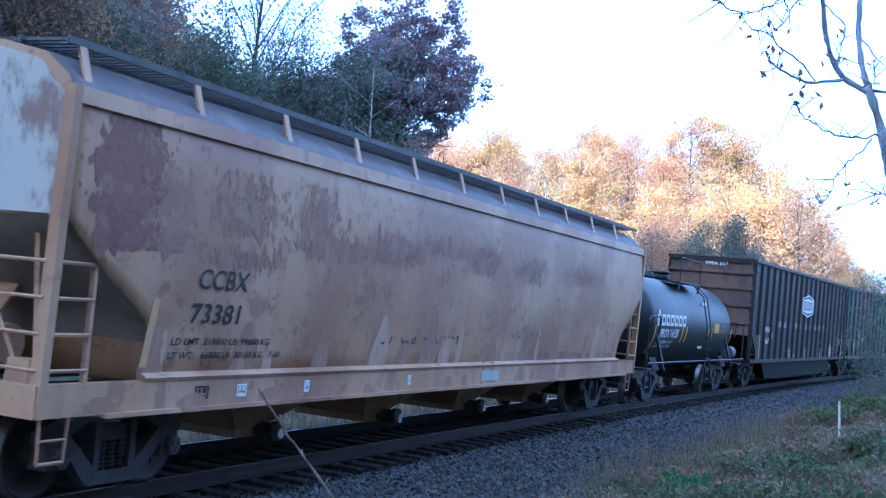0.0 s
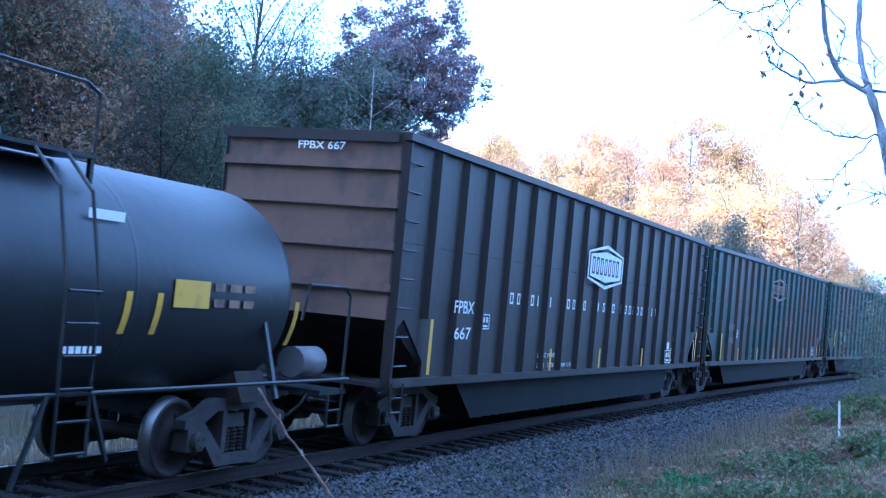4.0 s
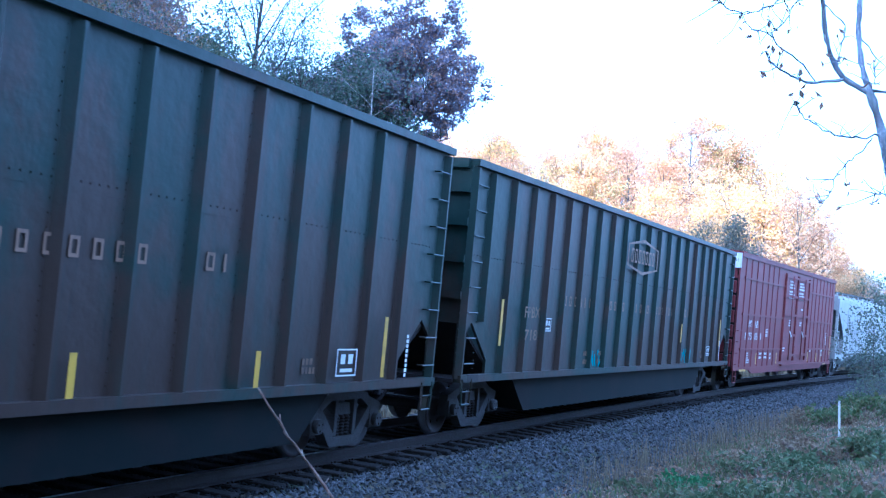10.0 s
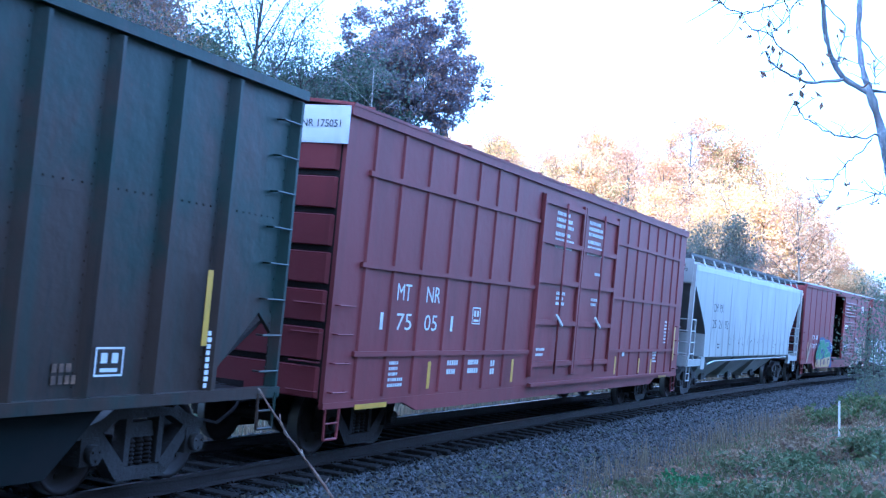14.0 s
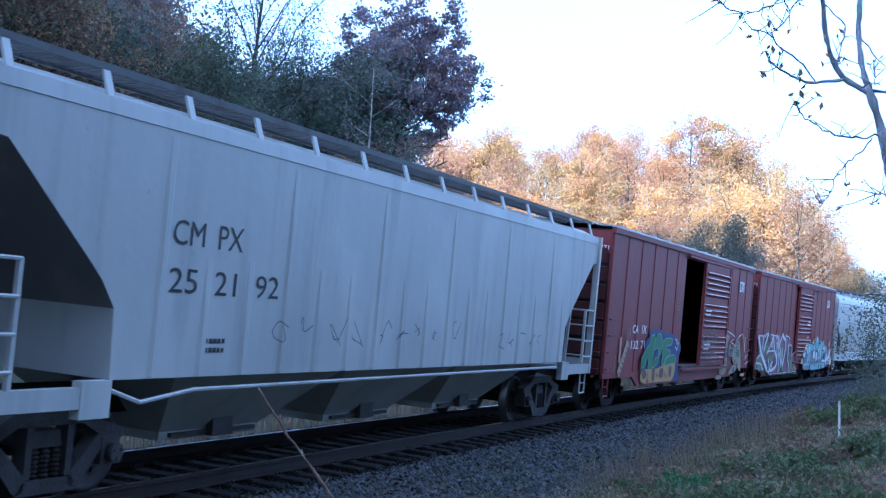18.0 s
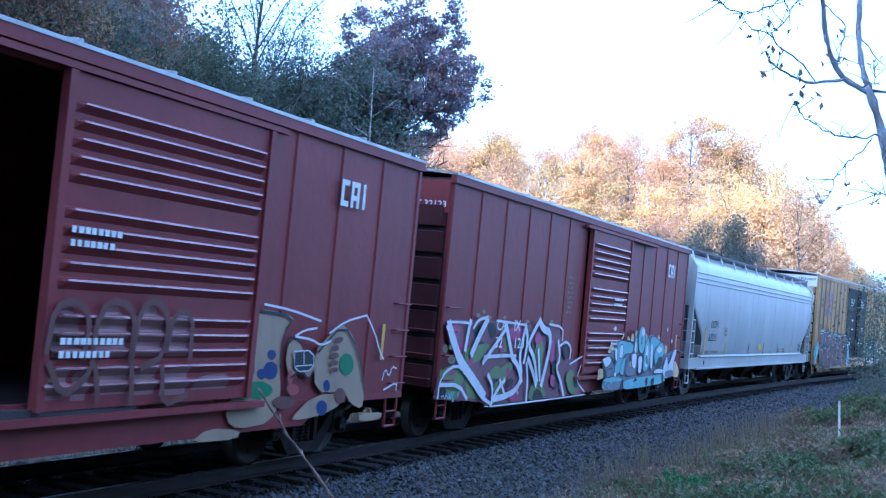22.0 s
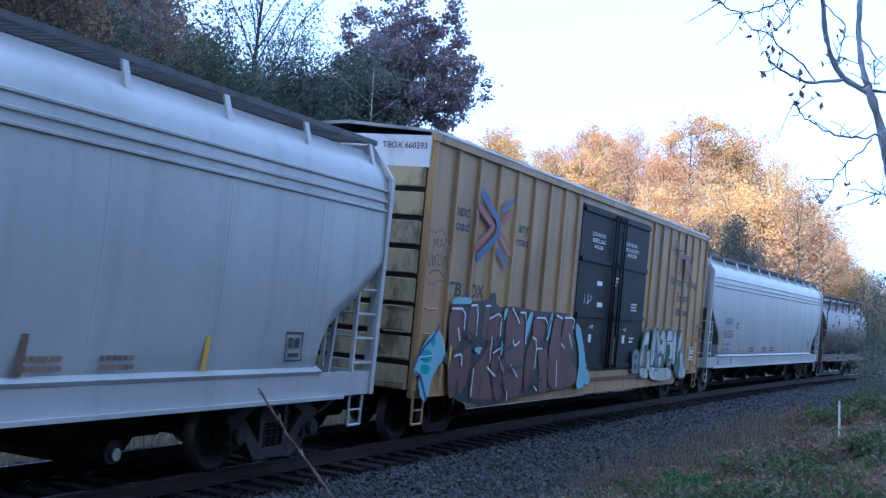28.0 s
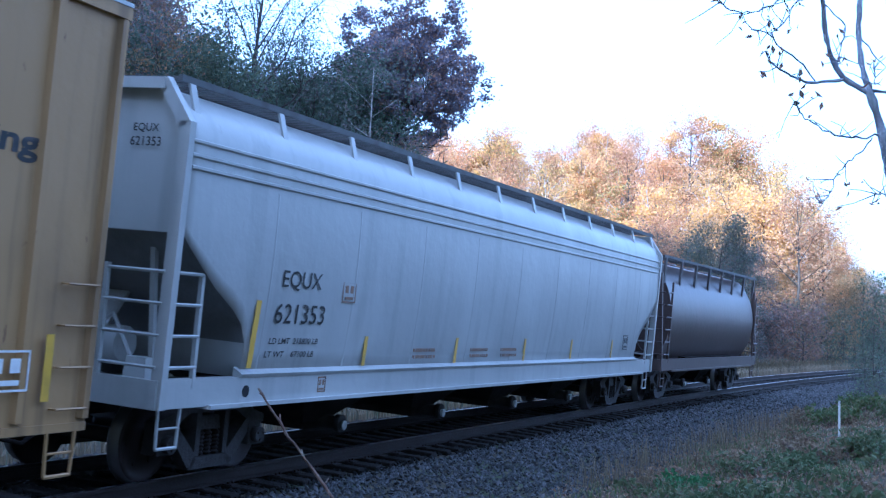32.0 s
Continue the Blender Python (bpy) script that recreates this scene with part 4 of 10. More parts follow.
C_SAND = colour("pale sand spray paint", (0.58, 0.44, 0.22))
C_AMBER = colour("amber spray paint", (0.55, 0.30, 0.06))
C_MAHOG = colour("brown spray paint", (0.115, 0.05, 0.042))
C_AMBERPALE = colour("dull yellow spray paint", (0.42, 0.27, 0.09))
C_RUSTRED = colour("rust red spray paint", (0.17, 0.06, 0.045))
M_DOORBLACK = mat("flat black door paint", (0.0085, 0.0095, 0.012), 0.6, 0.0, (((0.02, 0.02, 0.022), 1.2, (1, 1, 0.4), 0.5, 0.75, 0.6, 6), ((0.05, 0.04, 0.035), 5.0, (1, 1, 0.5), 0.64, 0.7, 0.5, 7)), bump=0.1, bump_scale=6, spec=0.2)
C_CHALK = mat("scuffed chalky white spray paint", (0.50, 0.50, 0.47), 0.6, 0.0, (((0.20, 0.15, 0.09), 2.6, (1, 1, 0.5), 0.52, 0.62, 0.75, 9), ((0.34, 0.33, 0.30), 1.0, (1, 1, 1), 0.45, 0.7, 0.6, 4)))
C_MINT = colour("pale green spray paint", (0.26, 0.36, 0.24))
C_FADED = colour("thin faded spray paint", (0.22, 0.12, 0.115))
C_MAUVE = colour("mauve spray paint", (0.17, 0.075, 0.10))
C_DUSK = colour("dusky grey spray paint", (0.17, 0.18, 0.22))
C_KHAKI = colour("khaki spray paint", (0.33, 0.25, 0.16))
C_BLUELOGO = colour("faded blue paint", (0.055, 0.085, 0.27))
C_REDLOGO = colour("faded red paint", (0.28, 0.065, 0.06))
C_WINE = colour("wine red paint", (0.15, 0.03, 0.045))
C_DARKGREEN = colour("dark green spray paint", (0.02, 0.09, 0.07))


def ribbon(bm, pts, w, y, w1=None, cap=0.25):
    """A flat brush stroke through (x, z) points, on the plane y."""
    pts = [Vector(p) for p in pts]
    w1 = w if w1 is None else w1
    n = len(pts)
    left, right = [], []
    for i, p in enumerate(pts):
        a = (p - pts[i - 1]).normalized() if i else (pts[1] - p).normalized()
        b = (pts[i + 1] - p).normalized() if i < n - 1 else a
        d = (a + b)
        d = d.normalized() if d.length > 0.2 else a
        o = Vector((-d.y, d.x)) * (w + (w1 - w) * i / (n - 1)) / 2
        if a.dot(b) < 0.7:
            o = o * min(1.5, 1 / max(0.5, o.normalized().dot(Vector((-a.y, a.x)))))
        q = p - d * w * cap if i == 0 else p + d * w * cap if i == n - 1 else p
        left.append(q + o)
        right.append(q - o)
    vl = [bm.verts.new((v.x, y, v.y)) for v in left]
    vr = [bm.verts.new((v.x, y, v.y)) for v in right]
    for i in range(n - 1):
        bm.faces.new((vr[i], vr[i + 1], vl[i + 1], vl[i]))


def blob(bm, cx, cz, rx, rz, y, r, n=14, rough=0.2):
    vs = [bm.verts.new((cx + rx * math.cos(2 * math.pi * k / n) * (1 + rough * (r.random() - 0.5)), y, cz + rz * math.sin(2 * math.pi * k / n) * (1 + rough * (r.random() - 0.5)))) for k in range(n)]
    bm.faces.new(vs)


def tag(car, x0, x1, z0, z1, y, m, seed=1, w=0.03, n=5, label="thin scrawled tag"):
    r = random.Random(seed)
    own = None
    for k in range(n):
        xa = x0 + (x1 - x0) * k / n
        pts = [(xa + (x1 - x0) / n * (0.1 + 0.9 * r.random()), z0 + (z1 - z0) * r.random()) for _ in range(5)]
        ob = stroke(own or car, m, pts, w, y - 0.0004 * k, "tag_stroke" if own else "tag", "" if own else label)
        own = own or ob
    return own


def hexagon(car, x0, x1, z0, z1, y, rim, field=None, inner=None):
    """A six-cornered company panel: a rim, a field and plain shapes for its word."""
    xm, h = (x0 + x1) / 2, z1 - z0

    def outline(k):
        return [(x0 + k, z0 + h * 0.2 + k * 0.4), (xm, z0 + k), (x1 - k, z0 + h * 0.2 + k * 0.4), (x1 - k, z1 - h * 0.2 - k * 0.4), (xm, z1 - k), (x0 + k, z1 - h * 0.2 - k * 0.4)]
    bm = B()
    a = [bm.verts.new((p, y, q)) for p, q in outline(0)]
    b = [bm.verts.new((p, y, q)) for p, q in outline(0.075)]
    for i in range(6):
        bm.faces.new((a[i], a[(i + 1) % 6], b[(i + 1) % 6], b[i]))
    pan = part("company_panel", bm, rim, car, "six-sided company panel")
    if field:
        bm = B()
        bm.faces.new([bm.verts.new((p, y - 0.002, q)) for p, q in outline(0.15)])
        part("panel_field", bm, field, pan)
    if inner:
        n = 7
        for k in range(n):
            xa = x0 + 0.27 + (x1 - x0 - 0.54) * k / n
            bm = B()
            hollow(bm, (x1 - x0 - 0.54) / n * 0.66, h * 0.38, 0.05)
            part("panel_block", bm, inner, pan).matrix_basis = pose(xa, y - 0.006, z0 + h * 0.31)
    return pan


def hollow(bm, w, h, t, y1=0.003):
    """A plain hollow block."""
    for a, b, c, d in ((0, w, 0, t), (0, w, h - t, h), (0, t, t, h - t), (w - t, w, t, h - t)):
        box(bm, a, b, 0, y1, c, d)


def name_bars(car, x, z, h, words, pitch, y, m, gap=0.9, seed=1):
    """A company's name as a row of plain blocks, hollow or slim."""
    r = random.Random(seed)
    for n in words:
        for k in range(n):
            w = pitch * r.choice((0.42, 0.46, 0.5, 0.14))
            ob = shared("name_block", ("name_block", round(w, 3), h, m.name), lambda bm: hollow(bm, w, h, 0.035) if w > 0.1 else box(bm, 0, w, 0, 0.003, 0, h), m, car)
            ob.matrix_basis = pose(x + k * pitch, y, z)
        x += pitch * (n + gap)


def rounded(pts, k=0.22):
    """Corners cut once, so that a shape reads as sprayed and not as cut out."""
    out = []
    for (a, b), (c, d) in zip(pts, (*pts[1:], pts[0])):
        out += [(a + (c - a) * k, b + (d - b) * k), (c + (a - c) * k, d + (b - d) * k)]
    return out


def sprayed(own, m, pts, y, edge=None):
    """One flat sprayed shape, with a thin rim of another colour where it has one."""
    pts = rounded(pts)
    bm = B()
    bm.faces.new([bm.verts.new((a, y, b)) for a, b in pts])
    part("paint_shape", bm, m, own)
    if edge:
        stroke(own, edge, (*pts, pts[0]), 0.022, y - 0.0004, "rim")


def stroke(own, m, pts, w, y, name="paint_stroke", label=""):
    """A brush stroke, its bends rounded."""
    if len(pts) > 2 and name != "rim":
        q = [pts[0]]
        for (a, b), (c, d) in zip(pts, pts[1:]):
            q += [(a + (c - a) * 0.25, b + (d - b) * 0.25), (c + (a - c) * 0.25, d + (b - d) * 0.25)]
        pts = q + [pts[-1]]
    bm = B()
    ribbon(bm, pts, w, y, w)
    return part(name, bm, m, own, label)


def jumble(car, own, x0, x1, z0, z1, y, n=34, seed=4, mats=None, thin=1.0):
    """Loose strokes and chips that break up the flat shapes of a mural."""
    r = random.Random(seed)
    mats = mats or (C_BLACKSPRAY, C_WHITE, C_BLACKSPRAY, C_DUSK, C_CYAN, C_WHITE)
    for k in range(n):
        x, z, a = r.uniform(x0, x1), r.uniform(z0, z1), r.choice((0.3, 1.2, 1.5, 2.2, 2.9)) + r.gauss(0, 0.2)
        ln = r.uniform(0.12, 0.32)
        dx, dz = ln * math.cos(a), ln * math.sin(a)
        pts = [(p, min(z1 + 0.1, max(z0 - 0.05, q))) for p, q in ((x - dx, z - dz), (x + 0.06 * r.gauss(0, 1), z + 0.06 * r.gauss(0, 1)), (x + dx, z + dz))]
        stroke(own, mats[k % len(mats)], pts, thin * (0.03, 0.12, 0.05, 0.14, 0.12, 0.05)[k % 6], y - 0.0006 * k)


def ground_coat(car, m, x0, x1, z0, z1, y, label):
    """The first coat that a mural's shapes lie on."""
    bm = B()
    blob(bm, (x0 + x1) / 2, (z0 + z1) / 2, (x1 - x0) / 2, (z1 - z0) / 2, y, random.Random(1), 18, 0.15)
    return part("graffiti", bm, m, car, label)


def green_letters(car, own):
    """Sprayed shapes, laid one over another."""
    sprayed(own, C_BLUE, ((-5.11, 1.49), (-5.08, 1.75), (-4.75, 1.83), (-4.77, 2.02), (-3.62, 2.02), (-3.55, 1.93), (-2.36, 1.93), (-2.12, 1.79), (-1.52, 1.67), (-1.47, 1.4), (-1.9, 1.26), (-1.47, 0.83), (-1.5, 0.65), (-1.89, 0.62), (-2.56, 0.74), (-4.8, 0.94), (-5.31, 0.97), (-5.43, 1.32)), -1.578)
    sprayed(own, C_AMBERPALE, ((-5.37, 0.95), (-4.77, 1.03), (-3.88, 1), (-3.31, 1.08), (-2.42, 1.1), (-2.12, 1.24), (-1.97, 1.15), (-1.96, 0.83), (-2.23, 0.64), (-3.37, 0.66), (-5.33, 0.65)), -1.5795)
    sprayed(own, C_MAHOG, ((-4.31, 1.07), (-4.03, 1.11), (-4, 0.7), (-4.26, 0.67)), -1.581)
    sprayed(own, C_MAHOG, ((-5.21, 0.99), (-4.84, 0.99), (-4.84, 0.77), (-5.17, 0.77)), -1.5825)
    sprayed(own, C_MAHOG, ((-3.57, 1.01), (-3.16, 1.02), (-3.21, 0.75), (-3.64, 0.77)), -1.584)
    sprayed(own, C_MAHOG, ((-2.62, 1.05), (-2.33, 1.06), (-2.36, 0.76), (-2.59, 0.77)), -1.5855)
    sprayed(own, C_REDLOGO, ((-4.75, 0.77), (-4.66, 0.79), (-4.53, 0.69), (-4.63, 0.62), (-4.77, 0.67)), -1.587)
    sprayed(own, C_REDLOGO, ((-3.94, 0.87), (-3.8, 0.89), (-3.72, 0.81), (-3.84, 0.77)), -1.5885)
    sprayed(own, C_REDLOGO, ((-3.13, 0.88), (-3.04, 0.92), (-2.96, 0.85), (-3.07, 0.81)), -1.59)
    sprayed(own, C_REDLOGO, ((-2.98, 0.82), (-2.86, 0.84), (-2.82, 0.77), (-2.94, 0.74)), -1.5915)
    sprayed(own, C_REDLOGO, ((-4.84, 0.89), (-4.77, 0.92), (-4.71, 0.85), (-4.79, 0.8)), -1.593)
    sprayed(own, C_GREENSPRAY, ((-5.42, 1.25), (-5.23, 1.38), (-4.94, 1.59), (-4.79, 1.61), (-4.73, 1.8), (-4.66, 1.87), (-4.27, 1.89), (-4.31, 1.44), (-4.4, 1), (-4.81, 1.01), (-4.79, 1.35), (-5.11, 1.05), (-5.39, 1.06)), -1.5945, edge=C_MINT)
    sprayed(own, C_GREENSPRAY, ((-4.22, 1.86), (-3.91, 1.93), (-3.68, 1.86), (-3.51, 1.69), (-3.54, 1.45), (-3.81, 1.35), (-3.86, 1.15), (-4.38, 1), (-4.3, 1.24), (-3.93, 1.31), (-3.85, 1.43), (-3.95, 1.54), (-4.1, 1.54), (-4.3, 1.46)), -1.596, edge=C_MINT)
    sprayed(own, C_GREENSPRAY, ((-3.51, 1.78), (-2.5, 1.82), (-2.59, 1.61), (-3.07, 1.61), (-3.1, 1.5), (-2.62, 1.47), (-2.68, 1.36), (-3.16, 1.29), (-3.17, 1.1), (-3.54, 1.1), (-3.46, 1.4)), -1.5975, edge=C_MINT)
    sprayed(own, C_GREENSPRAY, ((-3.15, 1.26), (-2.42, 1.37), (-2.2, 1.35), (-1.98, 1.21), (-2.1, 1.12), (-2.43, 1.13), (-3.12, 1.07)), -1.599, edge=C_MINT)
    sprayed(own, C_BLUE, ((-4.26, 1.39), (-3.95, 1.5), (-3.89, 1.43), (-3.98, 1.33), (-4.27, 1.29)), -1.6005)
    stroke(own, C_WHITE, ((-2.28, 1.78), (-2.08, 1.76), (-2.09, 1.64), (-2, 1.76)), 0.03, -1.602)
    stroke(own, C_WHITE, ((-2, 1.64), (-1.85, 1.7), (-1.98, 1.5)), 0.03, -1.6035)
    stroke(own, C_WHITE, ((-2.24, 1.58), (-2.03, 1.5), (-2, 1.47)), 0.03, -1.605)


def white_letters(car, own):
    """Sprayed shapes, laid one over another."""
    sprayed(own, C_MAUVE, ((-8.13, 1.97), (-7.61, 2.02), (-5.66, 2.03), (-4.61, 2), (-2.58, 1.97), (-2.41, 1.71), (-1.93, 1.66), (-1.72, 1.29), (-0.87, 1.41), (-1.25, 0.86), (-0.74, 0.57), (-6.15, 0.58), (-6.39, 0.65), (-8.3, 0.76), (-8.33, 0.8), (-8.24, 1.09), (-8.09, 1.22), (-7.55, 1.34), (-7.99, 1.68)), -1.578)
    sprayed(own, C_PINK, ((-7.94, 1.93), (-7.51, 1.95), (-7.55, 1.68), (-7.73, 1.61), (-7.82, 1.74)), -1.5789)
    sprayed(own, C_PINK, ((-7.54, 1.64), (-7.33, 1.68), (-7.32, 1.51), (-7.48, 1.51)), -1.5798)
    sprayed(own, C_BLACKSPRAY, ((-7.05, 1.86), (-6.85, 1.93), (-6.65, 1.97), (-6.8, 1.68)), -1.5807)
    sprayed(own, C_BLACKSPRAY, ((-6.43, 1.98), (-6.1, 2), (-5.9, 1.8), (-6.22, 1.69)), -1.5816)
    sprayed(own, C_BLACKSPRAY, ((-6.8, 1.65), (-6.44, 1.68), (-6.53, 1.4), (-6.82, 1.4)), -1.5825)
    sprayed(own, C_OLIVE, ((-7.27, 1.58), (-6.06, 1.65), (-6.53, 1.36), (-6.74, 1.33), (-7.2, 1.23)), -1.5834)
    sprayed(own, C_OLIVE, ((-7.21, 1.3), (-6.45, 0.96), (-6.17, 0.69), (-6.68, 0.7), (-7.05, 0.77)), -1.5843)
    sprayed(own, C_OLIVE, ((-8.15, 1.25), (-7.28, 1.3), (-7.17, 1.06), (-7.4, 0.86), (-8.03, 0.92)), -1.5852)
    sprayed(own, C_BLACKSPRAY, ((-8.21, 0.93), (-7.85, 0.93), (-7.7, 0.75), (-8.25, 0.78)), -1.5861)
    sprayed(own, C_OLIVE, ((-7.98, 0.96), (-7.41, 0.91), (-7.33, 0.73), (-7.69, 0.74)), -1.587)
    sprayed(own, C_PINK, ((-7.6, 1.16), (-7.61, 1.14), (-7.68, 1.12), (-7.75, 1.12), (-7.82, 1.14), (-7.85, 1.17), (-7.83, 1.2), (-7.77, 1.21), (-7.69, 1.21), (-7.63, 1.19)), -1.5879)
    sprayed(own, C_PINK, ((-7.78, 1.03), (-7.8, 1.01), (-7.86, 1), (-7.93, 1), (-7.98, 1.02), (-8.01, 1.04), (-7.99, 1.06), (-7.94, 1.07), (-7.87, 1.06), (-7.81, 1.05)), -1.5888)
    sprayed(own, C_PINK, ((-6.88, 1.33), (-6.89, 1.29), (-6.95, 1.26), (-7.03, 1.26), (-7.09, 1.29), (-7.13, 1.33), (-7.11, 1.37), (-7.05, 1.4), (-6.98, 1.4), (-6.91, 1.37)), -1.5897)
    sprayed(own, C_PINK, ((-6.23, 0.67), (-6.24, 0.64), (-6.3, 0.62), (-6.37, 0.63), (-6.44, 0.65), (-6.47, 0.69), (-6.45, 0.72), (-6.39, 0.74), (-6.32, 0.73), (-6.26, 0.71)), -1.5906)
    sprayed(own, C_OLIVE, ((-5.67, 1.69), (-5.45, 1.81), (-5.25, 1.5), (-5.79, 1.48)), -1.5915)
    sprayed(own, C_PINK, ((-5.82, 1.65), (-5.59, 1.7), (-5.47, 1.52), (-5.74, 1.48)), -1.5924)
    sprayed(own, C_PINK, ((-5.39, 1.92), (-4.66, 1.95), (-4.75, 1.77), (-5.04, 1.65), (-5.35, 1.77)), -1.5933)
    sprayed(own, C_OLIVE, ((-5.97, 1.24), (-5.74, 1.25), (-5.29, 1.07), (-5.93, 1.03), (-6.22, 1.08)), -1.5942)
    sprayed(own, C_BLACKSPRAY, ((-6.24, 1.02), (-5.45, 1.01), (-5.75, 0.9), (-5.98, 0.87)), -1.5951)
    sprayed(own, C_OLIVE, ((-5.09, 1.34), (-4.96, 1.3), (-5.28, 1.03), (-5.69, 1.01), (-5.68, 1.2)), -1.596)
    sprayed(own, C_PINK, ((-5.17, 1.13), (-5.18, 1.09), (-5.23, 1.06), (-5.29, 1.07), (-5.34, 1.09), (-5.37, 1.13), (-5.36, 1.18), (-5.32, 1.2), (-5.25, 1.2), (-5.2, 1.17)), -1.5969)
    sprayed(own, C_OLIVE, ((-5.88, 0.94), (-5.64, 1.01), (-5.38, 0.7), (-5.83, 0.7)), -1.5978)
    sprayed(own, C_PINK, ((-5.03, 0.87), (-4.74, 0.9), (-4.6, 0.59), (-5.11, 0.6)), -1.5987)
    sprayed(own, C_BLACKSPRAY, ((-5.2, 1.03), (-4.9, 0.98), (-5.08, 0.87), (-5.32, 0.82)), -1.5996)
    sprayed(own, C_OLIVE, ((-4.58, 1.86), (-4.38, 1.92), (-4.33, 1.37), (-4.51, 1.33)), -1.6005)
    sprayed(own, C_BLACKSPRAY, ((-4.34, 1.78), (-4.14, 1.7), (-4.06, 1.37), (-4.28, 1.33)), -1.6014)
    sprayed(own, C_OLIVE, ((-4.01, 1.66), (-3.48, 1.7), (-3.51, 0.93), (-3.02, 0.59), (-4.21, 0.57), (-3.91, 0.95)), -1.6023)
    sprayed(own, C_PINK, ((-4.08, 1.7), (-3.89, 1.88), (-3.59, 1.72), (-3.82, 1.6)), -1.6032)
    sprayed(own, C_BLACKSPRAY, ((-3.93, 0.57), (-3.83, 0.74), (-3.64, 0.79), (-3.36, 0.69), (-3.23, 0.56)), -1.6041)
    sprayed(own, C_PINK, ((-3.18, 1.72), (-2.85, 1.7), (-2.89, 1.22), (-3.18, 1.36)), -1.605)
    sprayed(own, C_BLACKSPRAY, ((-2.97, 1.27), (-2.66, 1.35), (-2.31, 0.8), (-2.74, 0.73)), -1.6059)
    sprayed(own, C_OLIVE, ((-1.69, 1.15), (-1.25, 0.86), (-1.01, 0.61), (-1.68, 0.6), (-2.07, 0.98)), -1.6068)
    sprayed(own, C_BLACKSPRAY, ((-1.91, 1.48), (-1.93, 1.38), (-2.02, 1.32), (-2.15, 1.32), (-2.27, 1.39), (-2.33, 1.48), (-2.31, 1.58), (-2.23, 1.64), (-2.1, 1.64), (-1.98, 1.58)), -1.6077)
    sprayed(own, C_PINK, ((-2.67, 0.91), (-2.68, 0.83), (-2.75, 0.79), (-2.84, 0.8), (-2.93, 0.84), (-2.97, 0.92), (-2.96, 0.99), (-2.89, 1.03), (-2.8, 1.03), (-2.71, 0.98)), -1.6086)
    sprayed(own, C_BLACKSPRAY, ((-1.16, 0.8), (-1.18, 0.76), (-1.25, 0.73), (-1.34, 0.73), (-1.42, 0.76), (-1.46, 0.81), (-1.44, 0.85), (-1.37, 0.88), (-1.28, 0.88), (-1.2, 0.85)), -1.6095)
    sprayed(own, C_PINK, ((-1.38, 0.69), (-0.8, 0.6), (-1.26, 0.59)), -1.6104)
    stroke(own, C_WHITE, ((-8.06, 1.93), (-7.82, 1.68), (-7.47, 1.34), (-6.89, 1.05), (-6.33, 0.74)), 0.182, -1.6113)
    stroke(own, C_WHITE, ((-8.13, 1.97), (-7.54, 1.98), (-7.14, 1.96)), 0.042, -1.6122)
    stroke(own, C_WHITE, ((-7.2, 2.01), (-7.27, 1.78), (-7.32, 1.53)), 0.102, -1.6131)
    stroke(own, C_WHITE, ((-6.47, 2.05), (-6.79, 1.75), (-7.04, 1.46)), 0.14, -1.614)
    stroke(own, C_WHITE, ((-7.06, 1.89), (-6.87, 2.04), (-6.45, 2.08)), 0.056, -1.6149)
    stroke(own, C_WHITE, ((-6.06, 2.03), (-5.66, 2.02), (-4.61, 1.98)), 0.042, -1.6158)
    stroke(own, C_WHITE, ((-5.6, 1.9), (-6.05, 1.6), (-6.52, 1.31)), 0.088, -1.6167)
    stroke(own, C_WHITE, ((-6.49, 1.41), (-5.37, 1.43), (-4.99, 1.41)), 0.064, -1.6176)
    stroke(own, C_WHITE, ((-5.62, 1.99), (-5.39, 1.69), (-5.15, 1.38)), 0.12, -1.6185)
    stroke(own, C_WHITE, ((-4.6, 1.95), (-4.73, 1.69), (-4.8, 1.37), (-4.59, 1.05), (-4.81, 0.8), (-5.38, 0.7), (-5.86, 0.68)), 0.112, -1.6194)
    stroke(own, C_WHITE, ((-5.15, 1.38), (-4.81, 1.22), (-4.61, 0.97)), 0.112, -1.6203)
    stroke(own, C_WHITE, ((-6.25, 1.1), (-5.98, 0.9), (-5.97, 0.61)), 0.08, -1.6212)
    stroke(own, C_WHITE, ((-5.44, 1), (-5.74, 0.86), (-6, 0.61)), 0.088, -1.6221)
    stroke(own, C_WHITE, ((-5.69, 1.01), (-5.39, 0.73)), 0.064, -1.623)
    stroke(own, C_WHITE, ((-4.65, 1.99), (-4.44, 1.7), (-4.57, 1.29)), 0.099, -1.6239)
    stroke(own, C_WHITE, ((-4.42, 1.29), (-4.28, 0.96), (-4.27, 0.58)), 0.08, -1.6248)
    stroke(own, C_WHITE, ((-4.37, 1.37), (-4.05, 1.12), (-3.8, 0.86)), 0.108, -1.6257)
    stroke(own, C_WHITE, ((-3.91, 2.07), (-4.27, 1.79), (-4.42, 1.61), (-4.02, 1.37), (-3.77, 0.93)), 0.104, -1.6266)
    stroke(own, C_WHITE, ((-3.91, 2.07), (-3.68, 1.92), (-3.25, 1.86), (-3.19, 1.6), (-3.35, 1.19), (-3.52, 0.85)), 0.144, -1.6275)
    stroke(own, C_WHITE, ((-3.85, 1.53), (-3.62, 0.94)), 0.09, -1.6284)
    stroke(own, C_WHITE, ((-3.35, 2.02), (-2.51, 1.97), (-2.48, 1.71)), 0.045, -1.6293)
    stroke(own, C_WHITE, ((-2.61, 1.6), (-2.24, 1.7), (-1.88, 1.56), (-1.93, 1.34)), 0.054, -1.6302)
